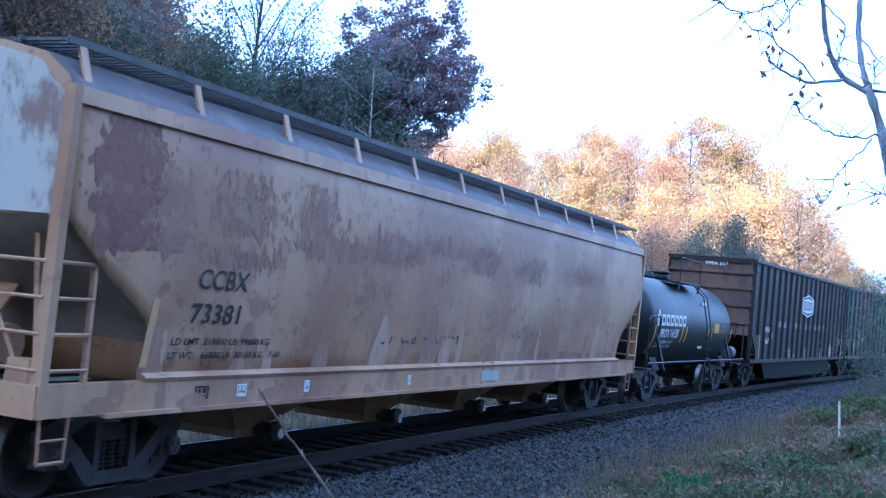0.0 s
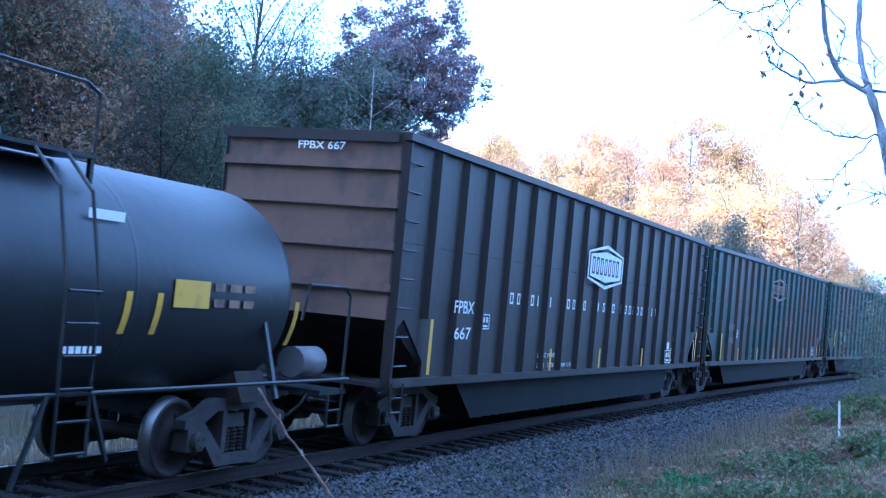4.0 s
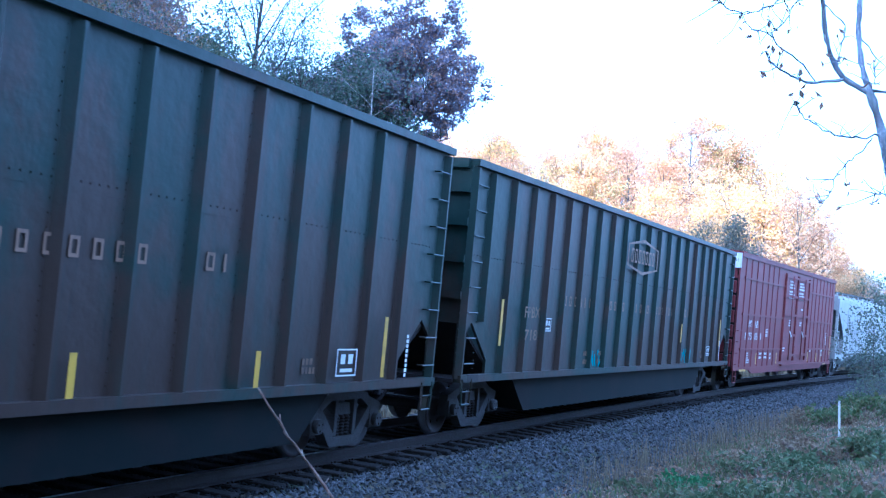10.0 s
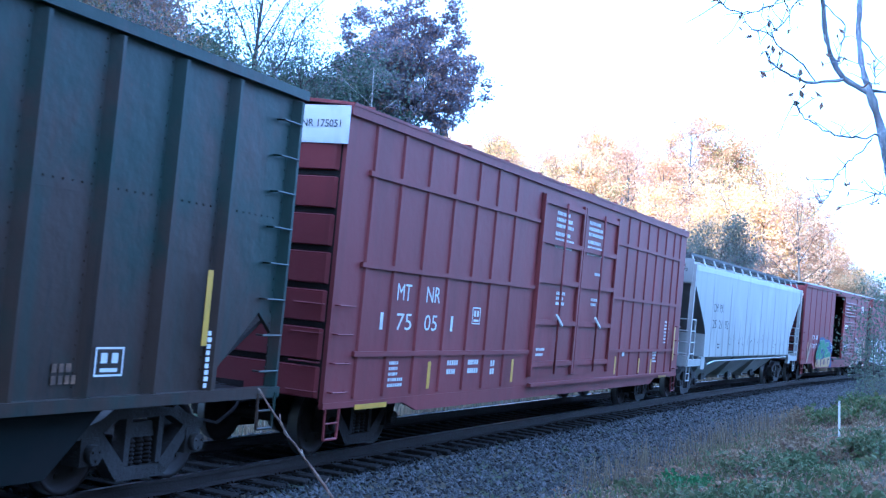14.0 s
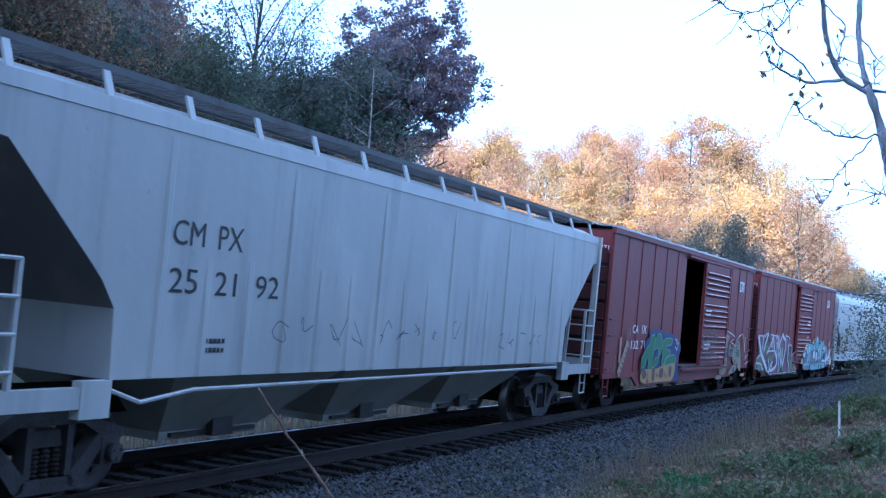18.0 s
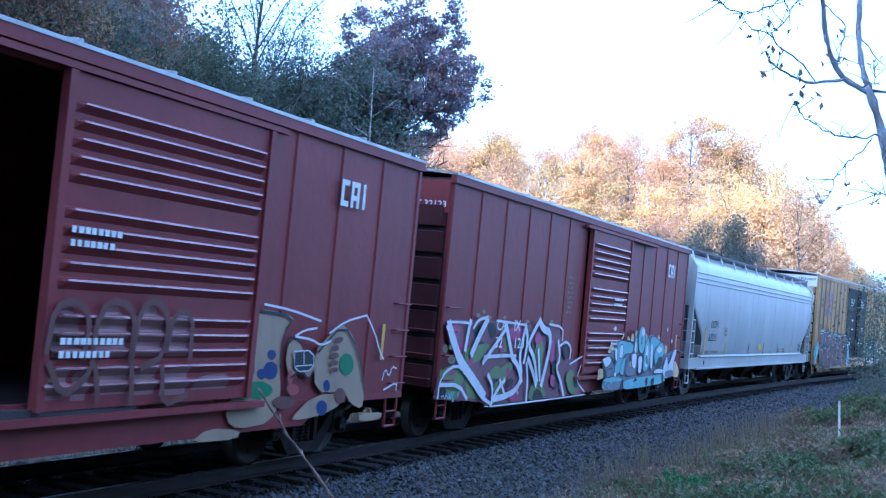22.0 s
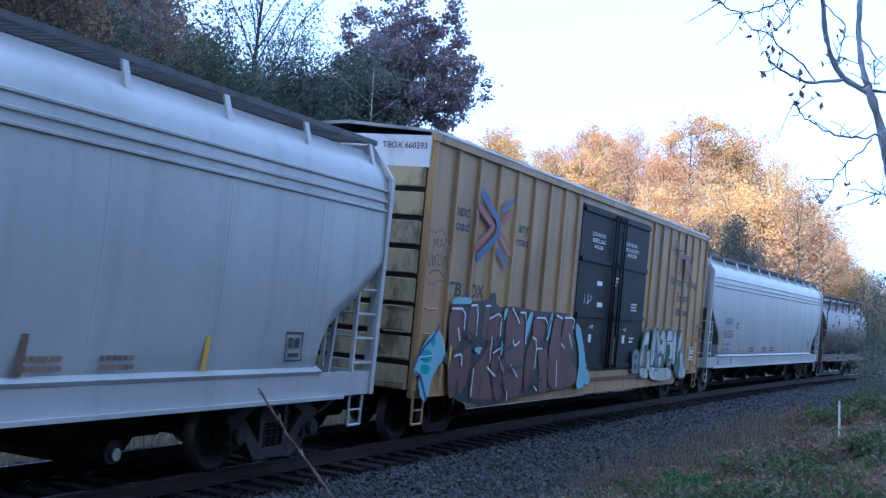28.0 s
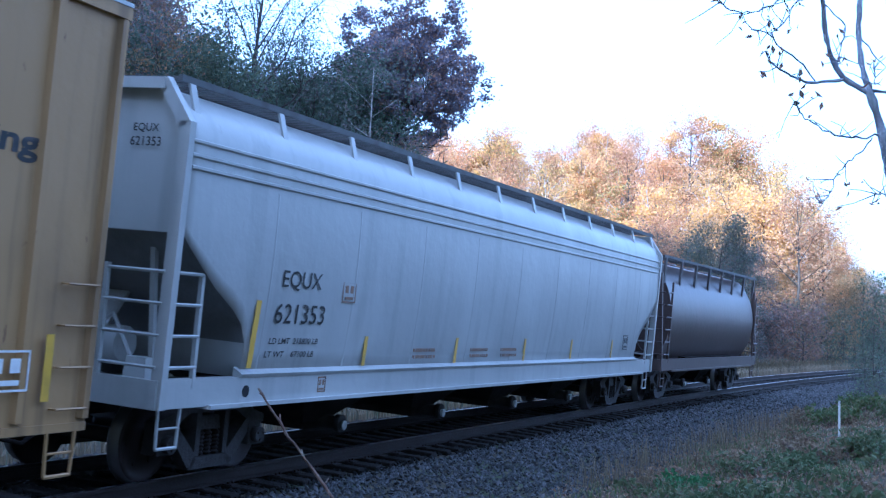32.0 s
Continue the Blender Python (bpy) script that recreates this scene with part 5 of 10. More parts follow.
    stroke(own, C_WHITE, ((-2.74, 1.7), (-2.53, 1.35), (-2.75, 1.17), (-2.38, 0.9), (-2.12, 0.6)), 0.088, -1.6311)
    stroke(own, C_WHITE, ((-1.9, 1.23), (-0.85, 1.43), (-1.24, 1.12), (-1.37, 0.86), (-0.76, 0.63)), 0.036, -1.632)
    stroke(own, C_WHITE, ((-8.28, 0.78), (-8.26, 1.03), (-8.07, 1.2), (-7.67, 1.29), (-7.37, 1.21)), 0.048, -1.6329)
    stroke(own, C_WHITE, ((-8.22, 0.99), (-7.48, 0.97), (-7.12, 0.73)), 0.063, -1.6338)
    stroke(own, C_WHITE, ((-4.57, 0.97), (-4.86, 0.81), (-4.74, 0.72)), 0.032, -1.6347)
    stroke(own, C_WHITE, ((-6.64, 0.82), (-6.32, 0.68), (-6, 0.59)), 0.064, -1.6356)
    stroke(own, C_WHITE, ((-6.11, 0.56), (-3.92, 0.55), (-0.74, 0.57)), 0.027, -1.6365)
    sprayed(own, C_OLIVE, ((-6.87, 2.11), (-6.89, 2.09), (-6.93, 2.07), (-6.98, 2.07), (-7.02, 2.08), (-7.04, 2.1), (-7.03, 2.12), (-6.99, 2.14), (-6.94, 2.14), (-6.89, 2.13)), -1.6374)
    sprayed(own, C_OLIVE, ((-6.66, 2.17), (-6.67, 2.15), (-6.7, 2.14), (-6.74, 2.14), (-6.78, 2.15), (-6.8, 2.17), (-6.79, 2.19), (-6.76, 2.2), (-6.71, 2.2), (-6.67, 2.19)), -1.6383)
    sprayed(own, C_OLIVE, ((-6.37, 2.09), (-6.38, 2.07), (-6.42, 2.06), (-6.47, 2.06), (-6.5, 2.07), (-6.52, 2.08), (-6.51, 2.1), (-6.48, 2.11), (-6.43, 2.11), (-6.39, 2.1)), -1.6392)
    sprayed(own, C_OLIVE, ((-5.69, 2.1), (-5.7, 2.08), (-5.74, 2.07), (-5.79, 2.07), (-5.83, 2.08), (-5.85, 2.09), (-5.84, 2.11), (-5.8, 2.12), (-5.75, 2.13), (-5.71, 2.12)), -1.6401)
    sprayed(own, C_OLIVE, ((-4.5, 2.05), (-4.51, 2.03), (-4.55, 2.02), (-4.61, 2.02), (-4.66, 2.03), (-4.68, 2.05), (-4.67, 2.07), (-4.62, 2.08), (-4.57, 2.08), (-4.52, 2.07)), -1.641)
    sprayed(own, C_OLIVE, ((-3.19, 2.07), (-3.21, 2.06), (-3.25, 2.05), (-3.3, 2.05), (-3.34, 2.06), (-3.36, 2.07), (-3.35, 2.09), (-3.31, 2.1), (-3.26, 2.1), (-3.21, 2.09)), -1.6419)
    sprayed(own, C_OLIVE, ((-8.1, 1.56), (-8.11, 1.52), (-8.15, 1.5), (-8.2, 1.5), (-8.25, 1.52), (-8.27, 1.56), (-8.26, 1.6), (-8.22, 1.62), (-8.17, 1.62), (-8.13, 1.6)), -1.6428)
    sprayed(own, C_MAUVE, ((-8.14, 1.56), (-8.14, 1.53), (-8.17, 1.52), (-8.19, 1.52), (-8.22, 1.54), (-8.23, 1.56), (-8.23, 1.58), (-8.21, 1.6), (-8.18, 1.6), (-8.15, 1.58)), -1.6437)
    sprayed(own, C_OLIVE, ((-7.76, 1.38), (-7.78, 1.34), (-7.85, 1.32), (-7.95, 1.32), (-8.02, 1.35), (-8.06, 1.38), (-8.04, 1.41), (-7.97, 1.44), (-7.88, 1.43), (-7.8, 1.41)), -1.6446)
    sprayed(own, C_MAUVE, ((-7.81, 1.38), (-7.83, 1.36), (-7.87, 1.35), (-7.94, 1.35), (-7.99, 1.36), (-8.01, 1.38), (-7.99, 1.4), (-7.95, 1.41), (-7.89, 1.41), (-7.83, 1.4)), -1.6455)
    sprayed(own, C_OLIVE, ((-8.2, 1.15), (-8.2, 1.11), (-8.22, 1.08), (-8.26, 1.08), (-8.29, 1.11), (-8.31, 1.16), (-8.31, 1.2), (-8.29, 1.23), (-8.25, 1.23), (-8.22, 1.2)), -1.6464)
    sprayed(own, C_OLIVE, ((-7.94, 1.58), (-7.94, 1.55), (-7.97, 1.54), (-8.01, 1.54), (-8.04, 1.55), (-8.06, 1.58), (-8.05, 1.6), (-8.02, 1.62), (-7.99, 1.62), (-7.95, 1.6)), -1.6473)
    stroke(own, C_WHITE, ((-8.19, 0.8), (-8.1, 0.83), (-8.06, 0.76), (-7.98, 0.82), (-7.92, 0.75), (-7.83, 0.8)), 0.014, -1.6482)


def turquoise_letters(car, own):
    """Sprayed shapes, laid one over another."""
    sprayed(own, C_DUSK, ((0.1, 1.34), (0.74, 1.4), (0.98, 1.54), (1.17, 1.75), (2.45, 1.7), (2.65, 1.84), (3.08, 2.04), (3.45, 2.09), (3.62, 1.89), (3.89, 1.83), (4.15, 1.91), (5.23, 1.73), (5.54, 1.4), (5.96, 1.39), (6.83, 1.54), (6.79, 0.9), (5.75, 0.83), (3.71, 0.72), (0.58, 0.79), (0.26, 1.05)), -1.692)
    sprayed(own, C_SAND, ((0.48, 1.43), (0.66, 1.61), (0.75, 1.72), (0.94, 1.65), (0.95, 1.46)), -1.6928)
    sprayed(own, C_SAND, ((1.48, 1.75), (1.63, 1.84), (1.67, 1.98), (1.76, 1.79)), -1.6936)
    sprayed(own, C_SAND, ((1.96, 1.74), (2.09, 1.86), (2.28, 1.73)), -1.6944)
    sprayed(own, C_SAND, ((2.29, 1.73), (2.4, 1.93), (2.59, 1.84), (2.54, 1.7)), -1.6952)
    sprayed(own, C_SAND, ((2.64, 1.86), (2.73, 2.01), (2.88, 1.94), (2.77, 1.81)), -1.696)
    sprayed(own, C_SAND, ((3.54, 1.97), (3.85, 1.83), (3.73, 1.66)), -1.6968)
    sprayed(own, C_SAND, ((4.75, 1.82), (4.95, 1.9), (5.1, 1.76)), -1.6976)
    sprayed(own, C_SAND, ((6.6, 0.91), (6.86, 1.26), (7.45, 0.96), (7.4, 0.75), (6.82, 0.77)), -1.6984)
    sprayed(own, C_SAND, ((-0.11, 0.94), (-0.11, 1.11), (0.27, 1.11), (0.39, 0.91), (-0.13, 0.86)), -1.6992)
    sprayed(own, C_SAND, ((5.63, 1.4), (5.65, 1.66), (5.92, 1.59), (5.89, 1.36)), -1.7)
    sprayed(own, C_BLACKSPRAY, ((0.15, 1.26), (0.31, 1.2), (0.55, 0.98), (0.46, 0.8), (0.32, 0.91)), -1.7008)
    sprayed(own, C_WHITE, ((0.08, 1.33), (0.72, 1.39), (0.85, 1.23), (0.45, 1.11), (0.29, 1.2)), -1.7016, edge=C_BLACKSPRAY)
    sprayed(own, C_BLACKSPRAY, ((0.7, 1.38), (0.85, 1.37), (1.27, 1.17), (1.06, 1.17)), -1.7024)
    sprayed(own, C_DUSK, ((0.54, 1.08), (1, 1.12), (0.91, 0.91), (0.53, 0.9)), -1.7032, edge=C_BLACKSPRAY)
    sprayed(own, C_CYAN, ((1.19, 1.75), (2.62, 1.69), (2.55, 1.42), (1.81, 1.42), (1.77, 1.21), (1.73, 1.01), (1.1, 0.92), (1.22, 1.45)), -1.704, edge=C_BLACKSPRAY)
    sprayed(own, C_WHITE, ((1.01, 1.46), (1.22, 1.61), (1.31, 1.22), (1.11, 1.3)), -1.7048, edge=C_BLACKSPRAY)
    sprayed(own, C_WHITE, ((1.41, 1.62), (1.66, 1.65), (1.73, 1.45), (1.63, 1.3), (1.4, 1.36)), -1.7056, edge=C_BLACKSPRAY)
    sprayed(own, C_BLACKSPRAY, ((1.77, 1.36), (1.99, 1.38), (1.85, 1.15), (1.67, 1.21)), -1.7064)
    sprayed(own, C_CYAN, ((1.77, 1.32), (1.99, 1.37), (1.94, 1.09), (1.85, 0.9), (1.52, 0.98), (1.6, 1.16)), -1.7072, edge=C_BLACKSPRAY)
    sprayed(own, C_DUSK, ((1.96, 1.13), (2.38, 1.44), (2.94, 1.5), (3.08, 0.9), (2.07, 0.89)), -1.708, edge=C_BLACKSPRAY)
    sprayed(own, C_WHITE, ((2.44, 1.41), (2.92, 1.43), (2.91, 1.05), (2.57, 1.13)), -1.7088)
    sprayed(own, C_BLACKSPRAY, ((2.52, 1.24), (2.51, 1.15), (2.46, 1.1), (2.38, 1.1), (2.32, 1.16), (2.28, 1.24), (2.28, 1.33), (2.33, 1.38), (2.41, 1.38), (2.48, 1.33)), -1.7096)
    sprayed(own, C_SAND, ((2.44, 1.18), (2.44, 1.14), (2.42, 1.11), (2.38, 1.11), (2.35, 1.14), (2.33, 1.18), (2.33, 1.23), (2.36, 1.25), (2.39, 1.25), (2.42, 1.22)), -1.7104)
    sprayed(own, C_CYAN, ((2.64, 1.85), (2.95, 1.76), (2.98, 1.43), (2.65, 1.46)), -1.7112, edge=C_BLACKSPRAY)
    sprayed(own, C_WHITE, ((2.65, 1.69), (2.79, 1.69), (2.81, 1.43), (2.67, 1.46)), -1.712)
    sprayed(own, C_BLACKSPRAY, ((3.66, 1.73), (3.65, 1.57), (3.56, 1.44), (3.4, 1.37), (3.22, 1.37), (3.04, 1.44), (2.91, 1.57), (2.84, 1.72), (2.85, 1.88), (2.94, 2), (3.08, 2.08), (3.26, 2.08), (3.44, 2.02), (3.59, 1.89)), -1.7128)
    sprayed(own, C_CYAN, ((3.58, 1.76), (3.57, 1.61), (3.51, 1.5), (3.39, 1.43), (3.25, 1.44), (3.12, 1.5), (3.01, 1.61), (2.96, 1.75), (2.96, 1.89), (3.02, 2), (3.13, 2.07), (3.27, 2.07), (3.41, 2.01), (3.52, 1.9)), -1.7136)
    sprayed(own, C_WHITE, ((3.47, 1.95), (3.46, 1.9), (3.39, 1.86), (3.29, 1.86), (3.21, 1.89), (3.17, 1.95), (3.19, 2), (3.26, 2.04), (3.35, 2.04), (3.43, 2.01)), -1.7144)
    sprayed(own, C_BLACKSPRAY, ((3.3, 1.74), (3.3, 1.69), (3.26, 1.65), (3.22, 1.65), (3.18, 1.69), (3.15, 1.74), (3.16, 1.79), (3.19, 1.83), (3.23, 1.83), (3.28, 1.79)), -1.7152)
    sprayed(own, C_CYAN, ((3.26, 1.74), (3.26, 1.7), (3.25, 1.68), (3.23, 1.68), (3.2, 1.7), (3.19, 1.74), (3.19, 1.78), (3.2, 1.8), (3.23, 1.8), (3.25, 1.78)), -1.716)
    sprayed(own, C_BLACKSPRAY, ((2.94, 1.4), (3.58, 1.42), (3.74, 0.94), (3, 0.89)), -1.7168)
    sprayed(own, C_WHITE, ((3.02, 1.35), (3.42, 1.36), (3.41, 0.98), (3.14, 0.94)), -1.7176)
    sprayed(own, C_CYAN, ((3.55, 1.56), (3.67, 1.76), (3.89, 1.84), (4.14, 1.42), (4.11, 1.07), (3.67, 0.94), (3.54, 1.09)), -1.7184, edge=C_BLACKSPRAY)
    sprayed(own, C_WHITE, ((3.68, 1.42), (3.79, 1.69), (3.97, 1.42), (3.93, 1.08), (3.71, 1.09)), -1.7192)
    sprayed(own, C_DUSK, ((3.66, 1.32), (3.84, 1.42), (3.99, 1.18), (3.79, 1.15)), -1.72)
    sprayed(own, C_CYAN, ((4.09, 1.9), (5.27, 1.71), (4.45, 1.54), (4.46, 1.06), (4.29, 0.96), (4.03, 1.56)), -1.7208, edge=C_BLACKSPRAY)
    sprayed(own, C_WHITE, ((4.13, 1.69), (4.36, 1.59), (4.41, 1.06), (4.21, 1.07)), -1.7216)
    sprayed(own, C_CYAN, ((4.5, 1.45), (4.93, 1.68), (5.33, 1.7), (5.55, 1.46), (5.42, 1.31), (5, 1.33), (4.82, 1.18), (4.73, 1.07), (4.57, 1.27)), -1.7224, edge=C_BLACKSPRAY)
    sprayed(own, C_WHITE, ((4.73, 1.54), (5.1, 1.61), (5.32, 1.48), (4.93, 1.41)), -1.7232)
    sprayed(own, C_BLACKSPRAY, ((4.85, 1.19), (5.06, 1.33), (5.45, 1.29), (5.3, 1.03), (4.94, 1.05)), -1.724)
    sprayed(own, C_WHITE, ((4.5, 0.91), (4.76, 1.04), (5.57, 1.02), (5.63, 0.9)), -1.7248, edge=C_BLACKSPRAY)
    sprayed(own, C_WHITE, ((5.61, 1.16), (5.86, 1.4), (6.07, 1.07), (6.64, 1.56), (6.92, 1.48), (6.59, 1.13), (6.84, 0.82), (5.76, 0.75), (5.53, 0.91)), -1.7256, edge=C_BLACKSPRAY)
    sprayed(own, C_DUSK, ((5.72, 0.94), (6.58, 0.99), (6.81, 0.81), (5.84, 0.77)), -1.7264)
    sprayed(own, C_CYAN, ((1.82, 0.79), (2.72, 0.84), (3.95, 0.86), (5.74, 0.88), (5.82, 0.65), (3.48, 0.6), (1.9, 0.59)), -1.7272)
    sprayed(own, C_DUSK, ((0.16, 0.68), (0.21, 0.87), (1.18, 0.88), (1.71, 0.83), (1.6, 0.6), (0.53, 0.62)), -1.728)
    sprayed(own, C_CYAN, ((0.25, 0.88), (1.08, 0.91), (1.7, 0.86), (1.67, 0.8), (0.26, 0.81)), -1.7288)
    sprayed(own, C_BLACKSPRAY, ((1.51, 0.59), (1.71, 0.83), (1.84, 0.83), (1.92, 0.6)), -1.7296)
    sprayed(own, C_BLACKSPRAY, ((2.73, 0.78), (2.88, 0.87), (3.08, 0.77), (2.68, 0.75)), -1.7304)
    sprayed(own, C_BLACKSPRAY, ((3.77, 0.78), (4.02, 0.86), (4.06, 0.65), (3.89, 0.61)), -1.7312)
    sprayed(own, C_BLACKSPRAY, ((5.38, 0.88), (5.6, 0.9), (5.68, 0.66), (5.46, 0.66)), -1.732)
    sprayed(own, C_BLACKSPRAY, ((4.31, 0.75), (4.63, 0.83), (4.72, 0.64), (4.41, 0.61)), -1.7328)
    sprayed(own, C_CYAN, ((0.49, 0.77), (0.48, 0.76), (0.45, 0.75), (0.41, 0.75), (0.37, 0.76), (0.36, 0.78), (0.37, 0.79), (0.4, 0.8), (0.44, 0.8), (0.47, 0.79)), -1.7336)
    sprayed(own, C_CYAN, ((0.69, 0.71), (0.68, 0.69), (0.66, 0.68), (0.63, 0.68), (0.6, 0.7), (0.59, 0.72), (0.59, 0.75), (0.62, 0.76), (0.65, 0.76), (0.68, 0.74)), -1.7344)
    sprayed(own, C_CYAN, ((0.34, 0.7), (0.33, 0.69), (0.3, 0.68), (0.26, 0.68), (0.23, 0.7), (0.21, 0.71), (0.22, 0.73), (0.25, 0.73), (0.29, 0.73), (0.32, 0.72)), -1.7352)
    sprayed(own, C_CYAN, ((0.92, 0.8), (0.91, 0.77), (0.88, 0.76), (0.84, 0.77), (0.81, 0.78), (0.79, 0.8), (0.8, 0.83), (0.83, 0.84), (0.87, 0.84), (0.9, 0.82)), -1.736)
    sprayed(own, C_WHITE, ((1.17, 0.96), (1.16, 0.93), (1.12, 0.92), (1.08, 0.92), (1.04, 0.94), (1.02, 0.97), (1.03, 0.99), (1.06, 1.01), (1.11, 1.01), (1.15, 0.99)), -1.7368)
    stroke(own, C_BLACKSPRAY, ((0.48, 1.43), (0.81, 1.51), (0.98, 1.63)), 0.013, -1.7376)
    stroke(own, C_BLACKSPRAY, ((5.63, 1.4), (5.99, 1.46), (6.47, 1.53)), 0.02, -1.7384)
    stroke(own, C_BLACKSPRAY, ((5.9, 1.32), (6.05, 1.01)), 0.024, -1.7392)
    stroke(own, C_BLACKSPRAY, ((1.8, 1.74), (2.56, 1.68)), 0.021, -1.74)
    sprayed(own, C_WHITE, ((0.89, 2), (0.88, 1.97), (0.83, 1.95), (0.77, 1.95), (0.72, 1.96), (0.7, 2), (0.71, 2.03), (0.76, 2.05), (0.82, 2.05), (0.87, 2.03)), -1.7408)
    sprayed(own, C_WHITE, ((0.69, 2), (0.69, 1.99), (0.68, 1.98), (0.66, 1.98), (0.65, 1.98), (0.64, 1.99), (0.64, 2), (0.66, 2.01), (0.67, 2.01), (0.68, 2)), -1.7416)
    sprayed(own, C_WHITE, ((5.67, 2.03), (5.67, 2), (5.65, 1.98), (5.62, 1.97), (5.59, 2), (5.57, 2.03), (5.58, 2.07), (5.6, 2.09), (5.63, 2.09), (5.66, 2.07)), -1.7424)
    sprayed(own, C_WHITE, ((6.24, 1.73), (6.23, 1.7), (6.2, 1.68), (6.16, 1.68), (6.12, 1.7), (6.1, 1.73), (6.11, 1.77), (6.14, 1.79), (6.18, 1.79), (6.22, 1.77)), -1.7432)


def brown_letters(car, own):
    """Sprayed shapes, laid one over another."""
    sprayed(own, C_BLACKSPRAY, ((-8.78, 2.26), (-8.18, 2.26), (-8.14, 2.32), (-7.09, 2.37), (-7.05, 2.5), (-6.87, 2.51), (-6.77, 2.26), (-6.13, 2.3), (-5.35, 2.29), (-4.97, 2.25), (-2.55, 2.26), (-2.04, 1.57), (-1.9, 0.76), (-5.31, 0.66), (-6.74, 0.57), (-8.5, 0.74)), -1.61)
    sprayed(own, C_MAHOG, ((-8.76, 2.19), (-8.17, 2.2), (-8.18, 1.58), (-8.63, 1.47)), -1.6115)
    sprayed(own, C_MAHOG, ((-7.97, 2.27), (-7.65, 2.28), (-7.65, 1.71), (-7.97, 1.71)), -1.613)
    sprayed(own, C_MAHOG, ((-7.34, 2.28), (-7.11, 2.29), (-7.12, 2.06), (-6.59, 2.19), (-6.6, 1.73), (-7.19, 1.68), (-7.34, 1.7)), -1.6145)
    sprayed(own, C_MAHOG, ((-8.62, 1.36), (-8.24, 1.47), (-8.14, 1.18), (-8.26, 0.77), (-8.51, 0.75)), -1.616)
    sprayed(own, C_MAHOG, ((-8.14, 1.49), (-7.74, 1.61), (-7.79, 1), (-8.11, 0.76), (-8.17, 1.07)), -1.6175)
    sprayed(own, C_MAHOG, ((-7.64, 1.23), (-7.2, 1.43), (-6.97, 1.73), (-6.83, 1.02), (-6.51, 0.66), (-7.35, 0.71), (-7.69, 0.76)), -1.619)
    sprayed(own, C_MAHOG, ((-6.86, 1.48), (-6.56, 1.55), (-6.29, 1.13), (-6.22, 0.65), (-6.51, 0.66), (-6.77, 1.05)), -1.6205)
    sprayed(own, C_MAHOG, ((-6.27, 1.7), (-6.3, 2.15), (-6.12, 2.27), (-5.66, 2.01), (-5.66, 2.21), (-5.34, 2.22), (-5.32, 1.58), (-5.19, 1), (-5.44, 0.6), (-6.08, 0.74), (-6.31, 1.26)), -1.622)
    sprayed(own, C_MAHOG, ((-4.95, 2.13), (-4.2, 2.15), (-4.24, 1.79), (-4.6, 1.57), (-4.67, 0.84), (-5.14, 0.72), (-5.18, 1.47), (-4.87, 1.78)), -1.6235)
    sprayed(own, C_MAHOG, ((-4.6, 1.57), (-4.4, 1.57), (-3.93, 1.5), (-3.83, 0.69), (-4.33, 0.72), (-4.34, 1.14)), -1.625)
    sprayed(own, C_MAHOG, ((-3.74, 2.2), (-3.33, 2.18), (-3.26, 1.65), (-3.11, 2.18), (-2.58, 2.18), (-2.51, 1.26), (-1.98, 1.09), (-2.1, 0.77), (-3.75, 0.71), (-3.95, 1.43)), -1.6265)
    sprayed(own, C_CYAN, ((-5.29, 1.61), (-5.25, 2.15), (-4.96, 2.27), (-5.06, 1.95)), -1.628)
    sprayed(own, C_CYAN, ((-4.13, 1.68), (-4.03, 2.16), (-3.83, 2.28), (-3.97, 1.76)), -1.6295)
    sprayed(own, C_CYAN, ((-6.49, 1.45), (-6.44, 1.72), (-6.33, 1.58), (-6.38, 1.43)), -1.631)
    sprayed(own, C_CYAN, ((-7.71, 1.56), (-7.29, 1.59), (-7.43, 1.43)), -1.6325)
    sprayed(own, C_CYAN, ((-2.48, 1.96), (-2.21, 2.09), (-1.66, 1.49), (-1.34, 0.82), (-2.07, 0.65), (-1.94, 1.37)), -1.634)
    sprayed(own, C_CYAN, ((-6.45, 2.24), (-6.26, 2.28), (-6.38, 2.05), (-6.46, 2.05)), -1.6355)
    sprayed(own, C_CYAN, ((-8.78, 2.29), (-8.51, 2.39), (-8.14, 2.35), (-8.24, 2.29), (-8.68, 2.25)), -1.637)
    stroke(own, C_WHITE, ((-8.71, 2.19), (-8.17, 2.2), (-8.16, 1.86)), 0.035, -1.6385)
    stroke(own, C_WHITE, ((-7.94, 2.26), (-7.64, 2.28), (-7.64, 1.73)), 0.035, -1.64)
    stroke(own, C_WHITE, ((-7.34, 2.27), (-7.12, 2.28)), 0.035, -1.6415)
    stroke(own, C_WHITE, ((-7.12, 2.06), (-6.58, 2.19), (-6.57, 1.77)), 0.035, -1.643)
    stroke(own, C_WHITE, ((-6.09, 2.27), (-5.67, 2.01)), 0.035, -1.6445)
    stroke(own, C_WHITE, ((-5.68, 2.2), (-5.35, 2.21), (-5.29, 1.64)), 0.035, -1.646)
    stroke(own, C_WHITE, ((-4.79, 2.13), (-4.17, 2.13), (-4.14, 1.72)), 0.035, -1.6475)
    stroke(own, C_WHITE, ((-3.7, 2.2), (-3.32, 2.14)), 0.035, -1.649)
    stroke(own, C_WHITE, ((-3.19, 2.16), (-2.57, 2.17), (-2.6, 1.96)), 0.035, -1.6505)
    stroke(own, C_WHITE, ((-4.95, 1.76), (-4.68, 1.7), (-4.72, 0.87), (-4.48, 0.76)), 0.035, -1.652)
    stroke(own, C_WHITE, ((-4.68, 1.55), (-4.39, 1.55)), 0.035, -1.6535)
